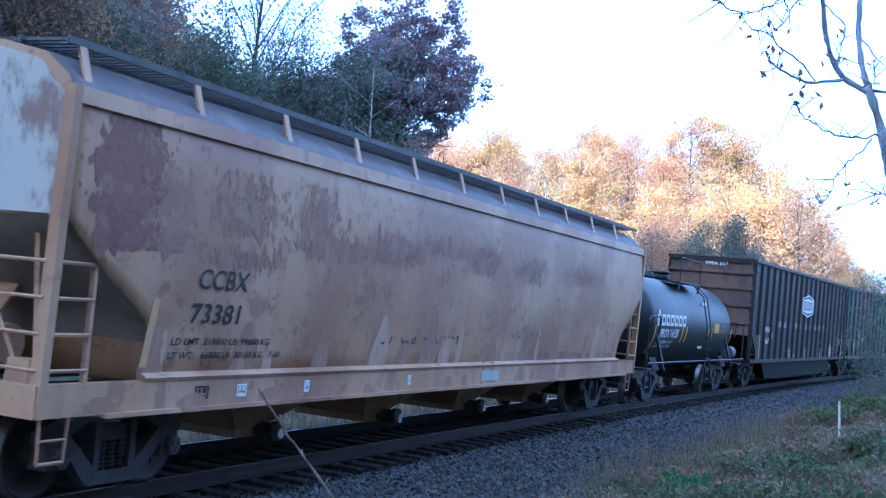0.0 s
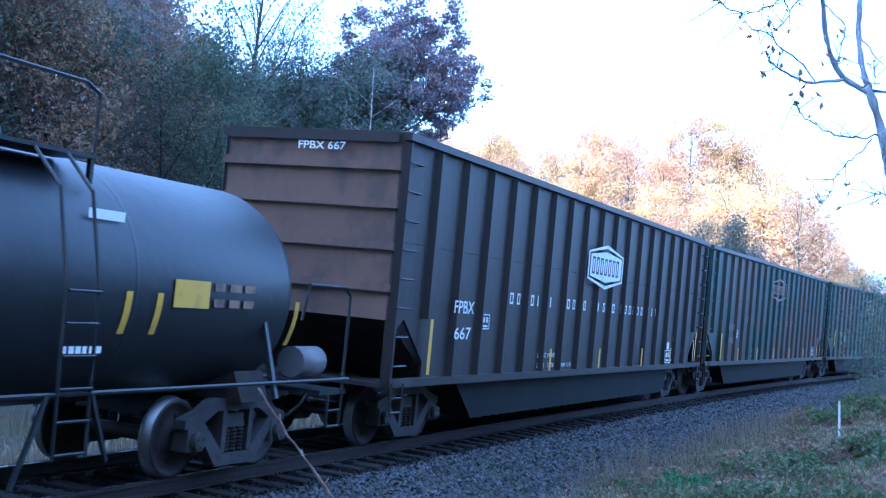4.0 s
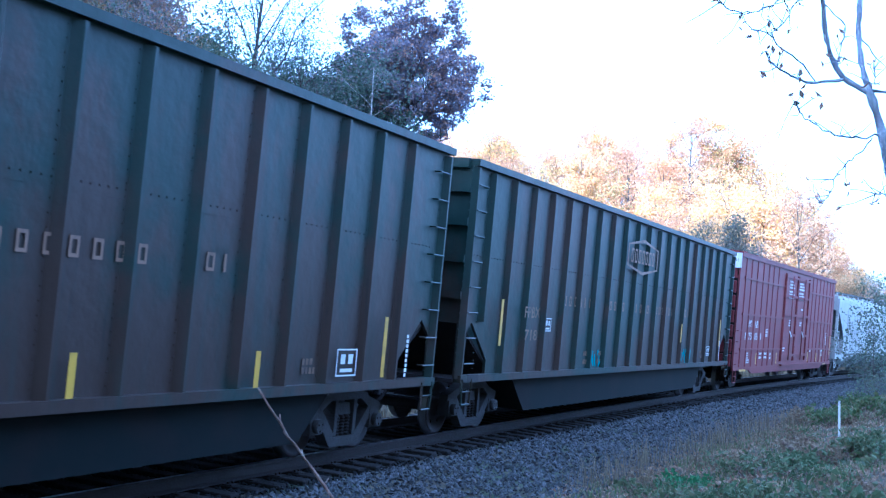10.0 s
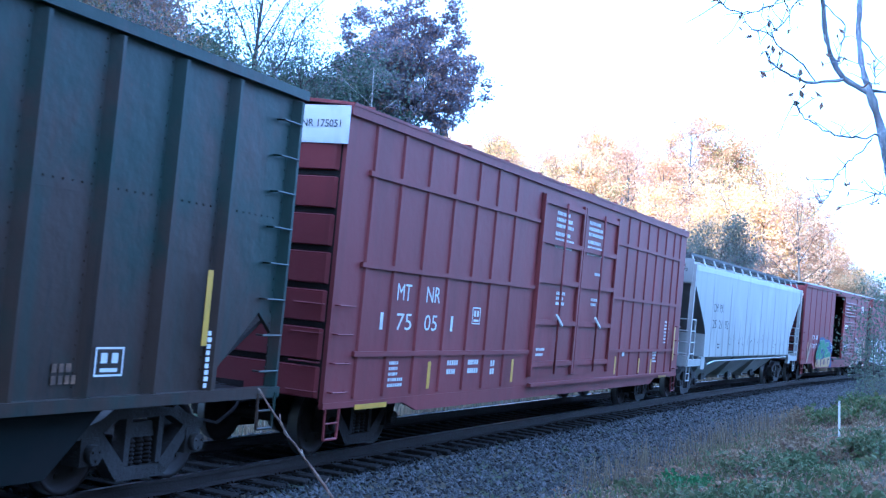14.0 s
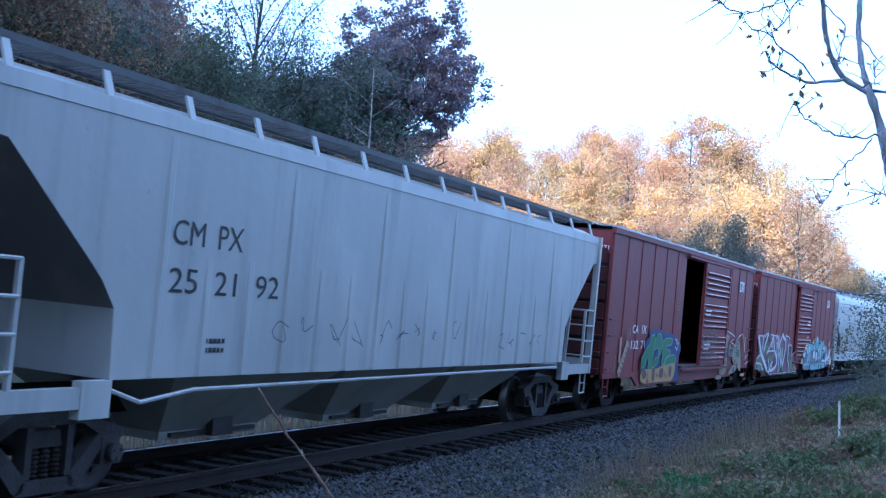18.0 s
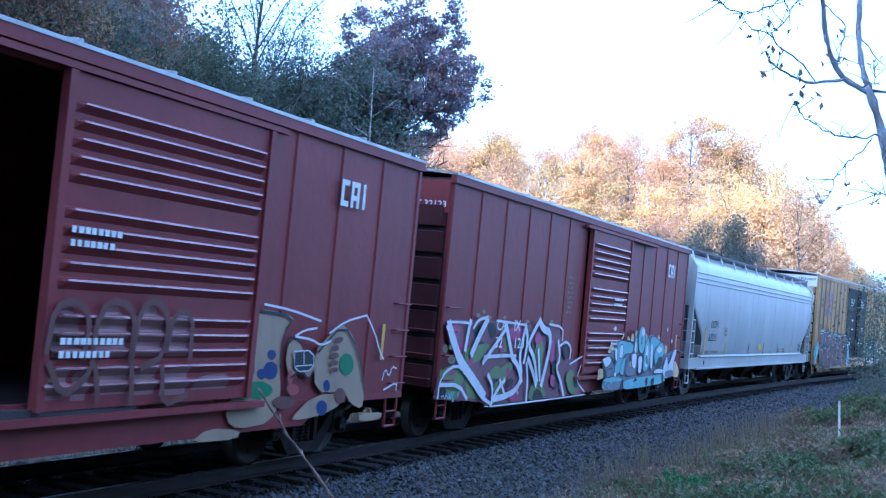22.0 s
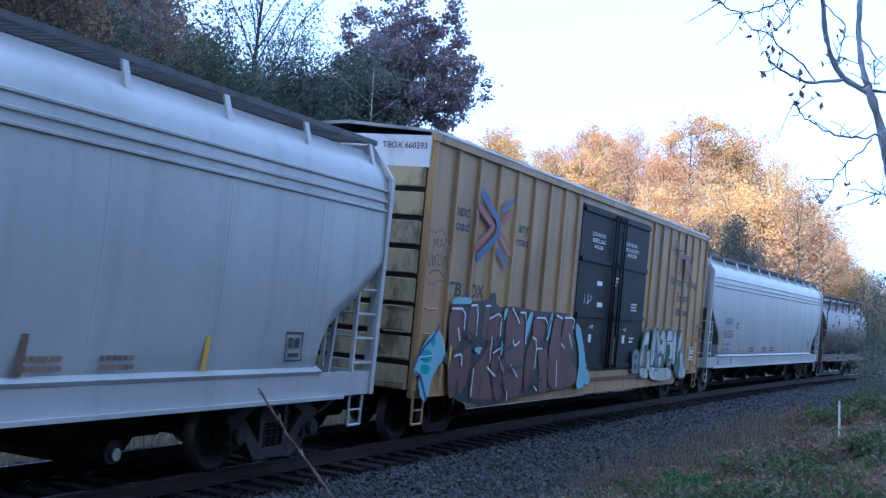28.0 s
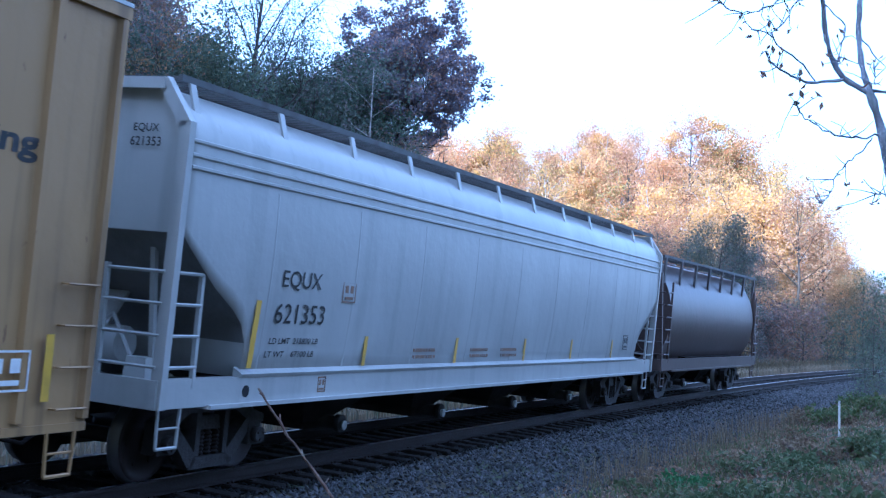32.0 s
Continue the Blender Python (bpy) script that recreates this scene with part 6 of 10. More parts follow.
    stroke(own, C_WHITE, ((-3.47, 1.31), (-3.39, 0.82)), 0.035, -1.655)
    stroke(own, C_WHITE, ((-6.86, 1.48), (-6.55, 1.56)), 0.035, -1.6565)
    stroke(own, C_WHITE, ((-6.97, 1.75), (-6.98, 1.33)), 0.035, -1.658)
    stroke(own, C_WHITE, ((-7.08, 1.24), (-6.69, 1.08)), 0.035, -1.6595)
    stroke(own, C_WHITE, ((-7.67, 1.23), (-7.69, 0.76)), 0.035, -1.661)
    stroke(own, C_WHITE, ((-6.6, 1.42), (-6.3, 1.13)), 0.035, -1.6625)
    stroke(own, C_WHITE, ((-5.99, 1.27), (-5.61, 1.04)), 0.035, -1.664)
    stroke(own, C_WHITE, ((-5.99, 1.71), (-5.9, 1.59), (-5.66, 1.68)), 0.035, -1.6655)
    stroke(own, C_WHITE, ((-8.47, 1.89), (-8.36, 1.69)), 0.035, -1.667)
    stroke(own, C_WHITE, ((-6.08, 0.8), (-6.06, 0.64)), 0.035, -1.6685)
    stroke(own, C_WHITE, ((-2.89, 1.84), (-2.63, 1.57)), 0.035, -1.67)
    stroke(own, C_WHITE, ((-3.35, 1.65), (-3.13, 1.57)), 0.035, -1.6715)
    stroke(own, C_WHITE, ((-8.53, 1.44), (-8.24, 1.48), (-8.21, 1.3)), 0.035, -1.673)


def pale_letters(car, own):
    """Sprayed shapes, laid one over another."""
    sprayed(own, C_DARKGREEN, ((3.07, 1.82), (3.23, 1.98), (3.6, 2.03), (3.72, 1.67), (3.5, 1.55), (3.68, 1.54), (3.85, 1.43), (3.96, 1.1), (3.89, 0.81), (3.07, 0.79), (2.7, 1.04), (2.82, 1.4)), -1.6)
    sprayed(own, C_DARKGREEN, ((3.85, 1.1), (3.88, 1.94), (4.11, 2.11), (4.31, 2.02), (4.46, 2.09), (4.65, 1.91), (4.87, 1.67), (4.89, 1.31), (4.61, 0.98), (4.31, 0.84), (3.98, 1.09)), -1.6009)
    sprayed(own, C_DARKGREEN, ((4.63, 1.79), (4.73, 1.98), (4.97, 2.11), (5.25, 1.93), (5.5, 1.55), (5.48, 1.04), (4.94, 0.93), (4.66, 1.37)), -1.6018)
    sprayed(own, C_DARKGREEN, ((5.38, 1.68), (5.4, 1.93), (5.61, 2.08), (5.94, 2.05), (6.21, 1.68), (6.29, 1), (5.7, 0.95)), -1.6027)
    sprayed(own, C_DARKGREEN, ((6.06, 1.93), (6.25, 2.04), (6.48, 1.95), (6.6, 1.75), (6.76, 2.03), (7.17, 2.05), (7.17, 1.69), (6.98, 1.43), (7.52, 1.44), (7.93, 0.95), (7.92, 0.67), (7.06, 0.69), (6.45, 0.99)), -1.6036)
    sprayed(own, C_CHALK, ((3.56, 1.97), (3.66, 1.78), (3.55, 1.61), (3.2, 1.64), (3.15, 1.24), (3.16, 1.09), (2.94, 1.13), (2.95, 1.35), (3.13, 1.67), (3.27, 1.9)), -1.6045)
    sprayed(own, C_CHALK, ((2.93, 1.06), (3.67, 1.04), (3.89, 0.79), (3.19, 0.8)), -1.6054)
    sprayed(own, C_CHALK, ((3.57, 1.05), (3.53, 1.41), (3.64, 1.49), (3.8, 1.43), (3.92, 1.1), (3.84, 0.98)), -1.6063)
    sprayed(own, C_CHALK, ((4.15, 2.08), (4.33, 1.97), (4.33, 1.55), (4.28, 1.13), (3.97, 1.1), (3.97, 1.44), (4.03, 1.9)), -1.6072)
    sprayed(own, C_CHALK, ((4.34, 1.97), (4.47, 2), (4.68, 1.79), (4.89, 1.48), (4.69, 1.36), (4.43, 1.67)), -1.6081)
    sprayed(own, C_CHALK, ((5.01, 2.04), (5.19, 1.93), (5.45, 1.68), (5.43, 1.41), (5.05, 1.38), (4.68, 1.65), (4.77, 1.86)), -1.609)
    sprayed(own, C_DARKGREEN, ((5.06, 1.72), (5.03, 1.66), (4.95, 1.62), (4.84, 1.62), (4.75, 1.66), (4.71, 1.72), (4.73, 1.78), (4.81, 1.82), (4.92, 1.82), (5.01, 1.79)), -1.6099)
    sprayed(own, C_CHALK, ((4.93, 1.85), (4.93, 1.8), (4.9, 1.76), (4.85, 1.76), (4.81, 1.79), (4.78, 1.84), (4.79, 1.89), (4.82, 1.93), (4.87, 1.93), (4.91, 1.9)), -1.6108)
    sprayed(own, C_CHALK, ((4.69, 1.31), (5.02, 1.34), (5.05, 1.12), (4.76, 1.06)), -1.6117)
    sprayed(own, C_CHALK, ((5.41, 1.79), (5.58, 2), (5.87, 2.03), (6.12, 1.75), (6.24, 1.27), (5.8, 1.24), (5.78, 1.6), (5.55, 1.66)), -1.6126)
    sprayed(own, C_DARKGREEN, ((5.7, 1.64), (5.83, 1.68), (5.95, 1.35), (5.78, 1.32)), -1.6135)
    sprayed(own, C_DARKGREEN, ((5.56, 1.74), (6.12, 1.75), (6.13, 1.72), (5.56, 1.7)), -1.6144)
    sprayed(own, C_CHALK, ((6.14, 1.93), (6.32, 2.02), (6.52, 1.74), (6.5, 1.12), (6.28, 1.06)), -1.6153)
    sprayed(own, C_CHALK, ((6.73, 1.49), (6.86, 1.95), (7.08, 2), (7.13, 1.67), (6.68, 1.32)), -1.6162)
    sprayed(own, C_CHALK, ((6.98, 1.4), (7.43, 1.43), (7.59, 1.03), (7.92, 0.93), (7.88, 0.71), (7.02, 0.73), (7.19, 1.1)), -1.6171)
    sprayed(own, C_CHALK, ((3.85, 0.87), (3.82, 1.07), (4.9, 1.01), (5.69, 1.02), (6.23, 0.93), (6.24, 0.73), (5.52, 0.68), (4.24, 0.73)), -1.618)
    sprayed(own, C_DUSK, ((4.29, 1.44), (4.57, 1.39), (4.6, 1.06), (4.4, 1.13)), -1.6189)
    sprayed(own, C_DUSK, ((7.16, 1.61), (7.46, 1.6), (7.52, 1.45), (7.05, 1.43)), -1.6198)
    sprayed(own, C_KHAKI, ((5.56, 1.1), (6.14, 1.23), (6.27, 1.12), (5.68, 1.07)), -1.6207)
    sprayed(own, C_KHAKI, ((4.59, 1), (4.84, 1.03), (4.81, 0.95), (4.66, 0.89)), -1.6216)
    sprayed(own, C_AMBER, ((3.13, 1.56), (3.23, 1.56), (3.27, 1.11), (3.15, 1.11)), -1.6225)
    sprayed(own, C_AMBER, ((6.64, 1.55), (6.75, 1.54), (6.8, 1.27), (6.69, 1.26)), -1.6234)
    stroke(own, C_DARKGREEN, ((5.46, 1), (5.63, 0.86), (5.45, 0.71)), 0.028, -1.6243)
    stroke(own, C_DARKGREEN, ((4.31, 0.84), (4.31, 0.97), (4.59, 0.99)), 0.048, -1.6252)
    stroke(own, C_BLACKSPRAY, ((6.52, 1.3), (7.01, 1.28)), 0.028, -1.6261)
    stroke(own, C_BLACKSPRAY, ((6.49, 1.11), (6.75, 1.16)), 0.021, -1.627)
    stroke(own, C_CYAN, ((3.02, 1.88), (3.21, 2.02), (3.6, 2.06)), 0.012, -1.6279)
    stroke(own, C_CYAN, ((3.87, 1.96), (4.11, 2.13), (4.44, 2.11)), 0.01, -1.6288)
    stroke(own, C_CYAN, ((5.38, 1.93), (5.61, 2.1), (5.96, 2.07)), 0.012, -1.6297)
    stroke(own, C_CYAN, ((6.76, 2.04), (7.18, 2.08)), 0.014, -1.6306)
    sprayed(own, C_DUSK, ((2.17, 1.46), (2.42, 1.53), (2.71, 1.46), (2.67, 1.25), (2.68, 0.97), (2.51, 0.91), (2.26, 0.96), (2.12, 1.22)), -1.6315)
    sprayed(own, C_BLACKSPRAY, ((2.26, 1.34), (2.47, 1.41), (2.6, 1.3), (2.42, 1.26)), -1.6324)
    sprayed(own, C_BLACKSPRAY, ((2.33, 1.16), (2.55, 1.18), (2.58, 1.05), (2.38, 1.03)), -1.6333)


def sand_letters(car, own):
    """Sprayed shapes, laid one over another."""
    sprayed(own, C_KHAKI, ((4.01, 2.01), (4.39, 2.02), (4.98, 1.94), (4.79, 1.81), (4.69, 1.68), (4.69, 1.41), (4.81, 1), (4.7, 0.77), (4.24, 0.73), (4.11, 1.35)), -1.575)
    sprayed(own, C_KHAKI, ((3.74, 1.65), (4.04, 1.66), (4.19, 0.99), (3.67, 0.97), (3.59, 1.35), (3.72, 1.38)), -1.5759)
    sprayed(own, C_KHAKI, ((3.66, 1.03), (4.83, 1.07), (4.65, 0.69), (3.92, 0.65), (3.67, 0.76)), -1.5768)
    sprayed(own, C_KHAKI, ((4.83, 1.41), (4.86, 1.6), (4.98, 1.68), (5.13, 1.64), (5.23, 1.53), (5.47, 1.54), (5.58, 1.29), (5.43, 1.17), (5.19, 1.3), (4.97, 1.2)), -1.5777)
    sprayed(own, C_KHAKI, ((5.62, 1.01), (5.52, 1.53), (5.83, 1.71), (6.18, 1.89), (6.48, 1.76), (6.73, 1.52), (6.91, 1.23), (7.02, 0.92), (6.99, 0.73), (6.61, 0.83), (6.45, 0.98)), -1.5786)
    sprayed(own, C_KHAKI, ((5.06, 0.7), (5.61, 0.97), (6.45, 0.98), (6.35, 0.82), (5.89, 0.71), (5.32, 0.68)), -1.5795)
    sprayed(own, C_BLUE, ((4.6, 1.49), (4.58, 1.46), (4.54, 1.43), (4.47, 1.43), (4.42, 1.46), (4.39, 1.49), (4.41, 1.53), (4.45, 1.55), (4.51, 1.55), (4.57, 1.53)), -1.5804)
    sprayed(own, C_BLUE, ((4.67, 1.3), (4.65, 1.24), (4.57, 1.2), (4.47, 1.21), (4.38, 1.25), (4.34, 1.31), (4.36, 1.37), (4.43, 1.41), (4.54, 1.41), (4.63, 1.37)), -1.5813)
    sprayed(own, C_BLUE, ((4.41, 1.27), (4.4, 1.23), (4.35, 1.21), (4.29, 1.21), (4.24, 1.24), (4.21, 1.27), (4.22, 1.31), (4.27, 1.33), (4.33, 1.33), (4.38, 1.3)), -1.5822)
    sprayed(own, C_BLUE, ((3.8, 1.22), (3.79, 1.16), (3.74, 1.12), (3.68, 1.12), (3.62, 1.16), (3.59, 1.22), (3.6, 1.28), (3.64, 1.32), (3.71, 1.32), (3.76, 1.28)), -1.5831)
    sprayed(own, C_BLUE, ((6.01, 1.08), (6, 1.03), (5.96, 1.01), (5.9, 1.01), (5.85, 1.04), (5.82, 1.09), (5.83, 1.13), (5.87, 1.16), (5.93, 1.16), (5.98, 1.13)), -1.584)
    sprayed(own, C_BLUE, ((5.99, 0.8), (5.97, 0.74), (5.9, 0.7), (5.81, 0.71), (5.73, 0.75), (5.69, 0.81), (5.7, 0.87), (5.77, 0.9), (5.86, 0.9), (5.95, 0.86)), -1.5849)
    sprayed(own, C_BLUE, ((3.87, 1.29), (3.87, 1.26), (3.84, 1.24), (3.79, 1.24), (3.75, 1.26), (3.73, 1.29), (3.74, 1.33), (3.77, 1.35), (3.82, 1.35), (3.85, 1.33)), -1.5858)
    sprayed(own, C_GREENSPRAY, ((4.59, 1.08), (4.55, 1.02), (4.44, 0.99), (4.28, 0.98), (4.12, 1), (4, 1.05), (3.94, 1.1), (3.98, 1.15), (4.08, 1.18), (4.24, 1.19), (4.4, 1.17), (4.53, 1.13)), -1.5867)
    sprayed(own, C_GREENSPRAY, ((6.61, 1.35), (6.6, 1.27), (6.53, 1.22), (6.43, 1.2), (6.33, 1.22), (6.24, 1.28), (6.2, 1.35), (6.21, 1.43), (6.27, 1.48), (6.37, 1.5), (6.48, 1.48), (6.57, 1.42)), -1.5876)
    sprayed(own, C_GREENSPRAY, ((4.15, 1.03), (4.11, 1), (3.99, 0.98), (3.85, 0.99), (3.73, 1.01), (3.68, 1.04), (3.72, 1.07), (3.83, 1.09), (3.97, 1.08), (4.1, 1.06)), -1.5885)
    sprayed(own, C_REDLOGO, ((5.21, 1.06), (5.19, 1.02), (5.11, 0.99), (5.01, 1), (4.93, 1.03), (4.89, 1.07), (4.91, 1.11), (4.99, 1.13), (5.09, 1.13), (5.17, 1.1)), -1.5894)
    sprayed(own, C_REDLOGO, ((5.03, 1.21), (5.03, 1.16), (5, 1.12), (4.96, 1.12), (4.92, 1.16), (4.9, 1.22), (4.9, 1.27), (4.93, 1.31), (4.97, 1.31), (5.01, 1.27)), -1.5903)
    sprayed(own, C_MAHOG, ((5.13, 0.91), (5.09, 0.86), (4.96, 0.84), (4.8, 0.84), (4.66, 0.88), (4.6, 0.93), (4.64, 0.97), (4.77, 1), (4.93, 0.99), (5.07, 0.96)), -1.5912)
    sprayed(own, C_MAHOG, ((6.46, 0.94), (6.44, 0.88), (6.37, 0.84), (6.27, 0.85), (6.18, 0.89), (6.14, 0.95), (6.16, 1.01), (6.23, 1.05), (6.33, 1.04), (6.41, 1)), -1.5921)
    stroke(own, C_BLACKSPRAY, ((4.01, 2.01), (4.93, 1.95), (4.7, 1.75), (4.7, 1.34)), 0.035, -1.593)
    stroke(own, C_BLACKSPRAY, ((4.79, 1.61), (4.98, 1.71), (5.16, 1.63)), 0.028, -1.5939)
    stroke(own, C_BLACKSPRAY, ((4.05, 1.68), (4.12, 1.29)), 0.028, -1.5948)
    stroke(own, C_BLACKSPRAY, ((5.58, 1.51), (6.19, 1.89), (6.69, 1.54), (6.97, 1)), 0.032, -1.5957)
    stroke(own, C_BLACKSPRAY, ((4.96, 1.21), (5.19, 1.3), (5.43, 1.17), (5.5, 1.29)), 0.028, -1.5966)
    sprayed(own, C_BLACKSPRAY, ((4.98, 1.53), (5.46, 1.54), (5.51, 1.29), (5.03, 1.28)), -1.5975)
    stroke(own, C_WHITE, ((4.98, 1.53), (5.46, 1.54), (5.51, 1.29), (5.03, 1.28), (4.98, 1.53)), 0.014, -1.5984)
    stroke(own, C_WHITE, ((5.22, 1.53), (5.25, 1.37)), 0.014, -1.5993)
    stroke(own, C_WHITE, ((5.05, 1.35), (5.46, 1.36)), 0.014, -1.6002)
    stroke(own, C_WHITE, ((3.52, 2.01), (3.9, 2.03)), 0.03, -1.6011)
    stroke(own, C_WHITE, ((3.59, 1.96), (3.61, 1.55), (3.72, 1.38)), 0.024, -1.602)
    stroke(own, C_WHITE, ((3.91, 1.98), (3.92, 1.69), (4.04, 1.68)), 0.035, -1.6029)
    stroke(own, C_WHITE, ((4.19, 2.08), (4.81, 2.03), (5.57, 1.91)), 0.028, -1.6038)
    stroke(own, C_WHITE, ((4.97, 1.72), (5.17, 1.79), (5.48, 1.82)), 0.028, -1.6047)
    stroke(own, C_WHITE, ((4.98, 1.71), (5.37, 1.68), (5.62, 1.6), (5.87, 1.66)), 0.028, -1.6056)
    stroke(own, C_WHITE, ((5.82, 1.76), (6.22, 1.92), (6.81, 2.01)), 0.028, -1.6065)
    stroke(own, C_WHITE, ((6.82, 2.01), (7.12, 1.77), (7.31, 1.53), (7.46, 1.41)), 0.028, -1.6074)
    sprayed(own, C_MAHOG, ((5.96, 1.7), (6.2, 1.72), (6.18, 1.64), (5.97, 1.63)), -1.6083)
    sprayed(own, C_MAHOG, ((5.89, 1.6), (6.1, 1.6), (6.11, 1.54), (5.9, 1.53)), -1.6092)
    sprayed(own, C_MAHOG, ((5.89, 1.5), (6.1, 1.51), (6.12, 1.44), (5.9, 1.44)), -1.6101)
    sprayed(own, C_MAHOG, ((5.89, 1.41), (6.11, 1.41), (6.12, 1.35), (5.91, 1.34)), -1.611)
    sprayed(own, C_MAHOG, ((5.91, 1.31), (6.13, 1.32), (6.14, 1.26), (5.92, 1.26)), -1.6119)
    stroke(own, C_WHITE, ((7.47, 1.12), (7.54, 1.29), (7.68, 1.15), (7.76, 1.31), (7.91, 1.27)), 0.024, -1.6128)
    stroke(own, C_WHITE, ((7.54, 0.98), (7.96, 1.08), (7.95, 0.96)), 0.027, -1.6137)
    sprayed(own, C_KHAKI, ((3.27, 0.71), (3.92, 0.65), (3.88, 0.55), (2.96, 0.57)), -1.6146)
    sprayed(own, C_KHAKI, ((6.84, 0.68), (7.57, 0.67), (7.52, 0.57), (6.89, 0.57)), -1.6155)


def end_flourish(car, own):
    """Sprayed shapes, laid one over another."""
    sprayed(own, C_CYAN, ((-9.09, 1.85), (-8.91, 1.73), (-8.73, 1.43), (-9.17, 1.15), (-9.25, 0.85), (-9.33, 0.74), (-9.5, 0.79), (-9.64, 0.99), (-9.63, 1.15), (-9.84, 1.17), (-9.81, 1.36), (-9.65, 1.56), (-9.37, 1.78)), -1.612)
    sprayed(own, C_TEAL, ((-9.22, 1.44), (-9.26, 1.38), (-9.36, 1.34), (-9.5, 1.34), (-9.61, 1.38), (-9.66, 1.44), (-9.63, 1.5), (-9.53, 1.54), (-9.4, 1.54), (-9.28, 1.5)), -1.6129)
    sprayed(own, C_TEAL, ((-9.28, 1.24), (-9.3, 1.19), (-9.39, 1.16), (-9.5, 1.17), (-9.6, 1.2), (-9.64, 1.25), (-9.62, 1.29), (-9.53, 1.32), (-9.42, 1.32), (-9.32, 1.29)), -1.6138)
    sprayed(own, C_TEAL, ((-9.16, 1.67), (-9.17, 1.62), (-9.21, 1.58), (-9.27, 1.58), (-9.32, 1.62), (-9.35, 1.67), (-9.34, 1.72), (-9.3, 1.76), (-9.24, 1.76), (-9.19, 1.73)), -1.6147)
    stroke(own, C_BLUE, ((-9.08, 1.91), (-9.26, 1.73), (-9.48, 1.63), (-9.74, 1.44)), 0.055, -1.6156)
    stroke(own, C_BLUE, ((-9.63, 1.16), (-9.49, 0.99), (-9.33, 0.78)), 0.06, -1.6165)
    stroke(own, C_BLUE, ((-9.85, 1.27), (-9.76, 1.43)), 0.045, -1.6174)
    stroke(own, C_BLUE, ((-9.81, 1.22), (-9.63, 1.16)), 0.025, -1.6183)
    stroke(own, C_WHITE, ((-9.71, 1.43), (-9.22, 1.45)), 0.015, -1.6192)
    stroke(own, C_BLACKSPRAY, ((-9.68, 1.39), (-9.39, 1.39)), 0.015, -1.6201)
    stroke(own, C_WHITE, ((-9.07, 1.82), (-8.88, 1.67), (-8.75, 1.43)), 0.012, -1.621)
    sprayed(own, C_CYAN, ((-2.46, 2.09), (-1.99, 1.96), (-1.62, 1.35), (-1.03, 0.88), (-1.29, 0.74), (-1.79, 0.71), (-1.94, 1.35)), -1.6219)
    stroke(own, C_BLUE, ((-2.09, 1.71), (-1.64, 1.71), (-1.51, 0.89)), 0.036, -1.6228)
    stroke(own, C_BLUE, ((-1.86, 1.22), (-1.13, 1.07)), 0.04, -1.6237)
    stroke(own, C_BLUE, ((-1.81, 0.81), (-1.24, 0.75)), 0.04, -1.6246)
    stroke(own, C_WHITE, ((-2.39, 2.06), (-2.03, 1.93)), 0.022, -1.6255)
    sprayed(own, C_CYAN, ((-8.39, 2.26), (-8.36, 2.37), (-8.15, 2.42), (-7.91, 2.35), (-7.94, 2.28)), -1.6264)
    stroke(own, C_BLUE, ((-8.38, 2.35), (-8.26, 2.41), (-8.09, 2.39)), 0.036, -1.6273)
    stroke(own, C_REDLOGO, ((-9.77, 3.37), (-9.62, 3.29), (-9.37, 3.39), (-9.19, 3.3), (-9.09, 3.14), (-8.92, 2.99), (-8.93, 2.74), (-9.07, 2.58), (-9.32, 2.61), (-9.49, 2.52), (-9.72, 2.56), (-9.83, 2.77), (-9.82, 2.99), (-9.73, 3.17), (-9.79, 3.34)), 0.024, -1.6282)
    stroke(own, C_REDLOGO, ((-9.44, 2.52), (-9.44, 2.36)), 0.024, -1.6291)
    stroke(own, C_REDLOGO, ((-9.2, 3.07), (-8.97, 3.16)), 0.03, -1.63)
    stroke(own, C_BLACKSPRAY, ((-9.6, 3.06), (-9.59, 3.24), (-9.49, 3.1), (-9.48, 3.27), (-9.42, 3.1)), 0.021, -1.6309)
    stroke(own, C_BLACKSPRAY, ((-9.38, 3.11), (-9.35, 3.26), (-9.26, 3.15), (-9.37, 3.12)), 0.017, -1.6318)
    stroke(own, C_BLACKSPRAY, ((-9.23, 3.11), (-9.21, 3.25), (-9.13, 3.21)), 0.021, -1.6327)
    stroke(own, C_BLACKSPRAY, ((-9.8, 2.98), (-9.69, 2.74), (-9.68, 2.99)), 0.021, -1.6336)
    stroke(own, C_BLACKSPRAY, ((-9.62, 2.98), (-9.58, 2.76), (-9.53, 3), (-9.48, 2.81)), 0.021, -1.6345)
    stroke(own, C_BLACKSPRAY, ((-9.47, 2.98), (-9.36, 2.98), (-9.43, 2.84), (-9.32, 2.83)), 0.021, -1.6354)
    stroke(own, C_BLACKSPRAY, ((-9.31, 3.02), (-9.23, 2.79), (-9.17, 3.02), (-9.06, 2.79)), 0.021, -1.6363)
    stroke(own, C_BLACKSPRAY, ((-9.7, 2.68), (-9.44, 2.77), (-9.13, 2.67)), 0.018, -1.6372)


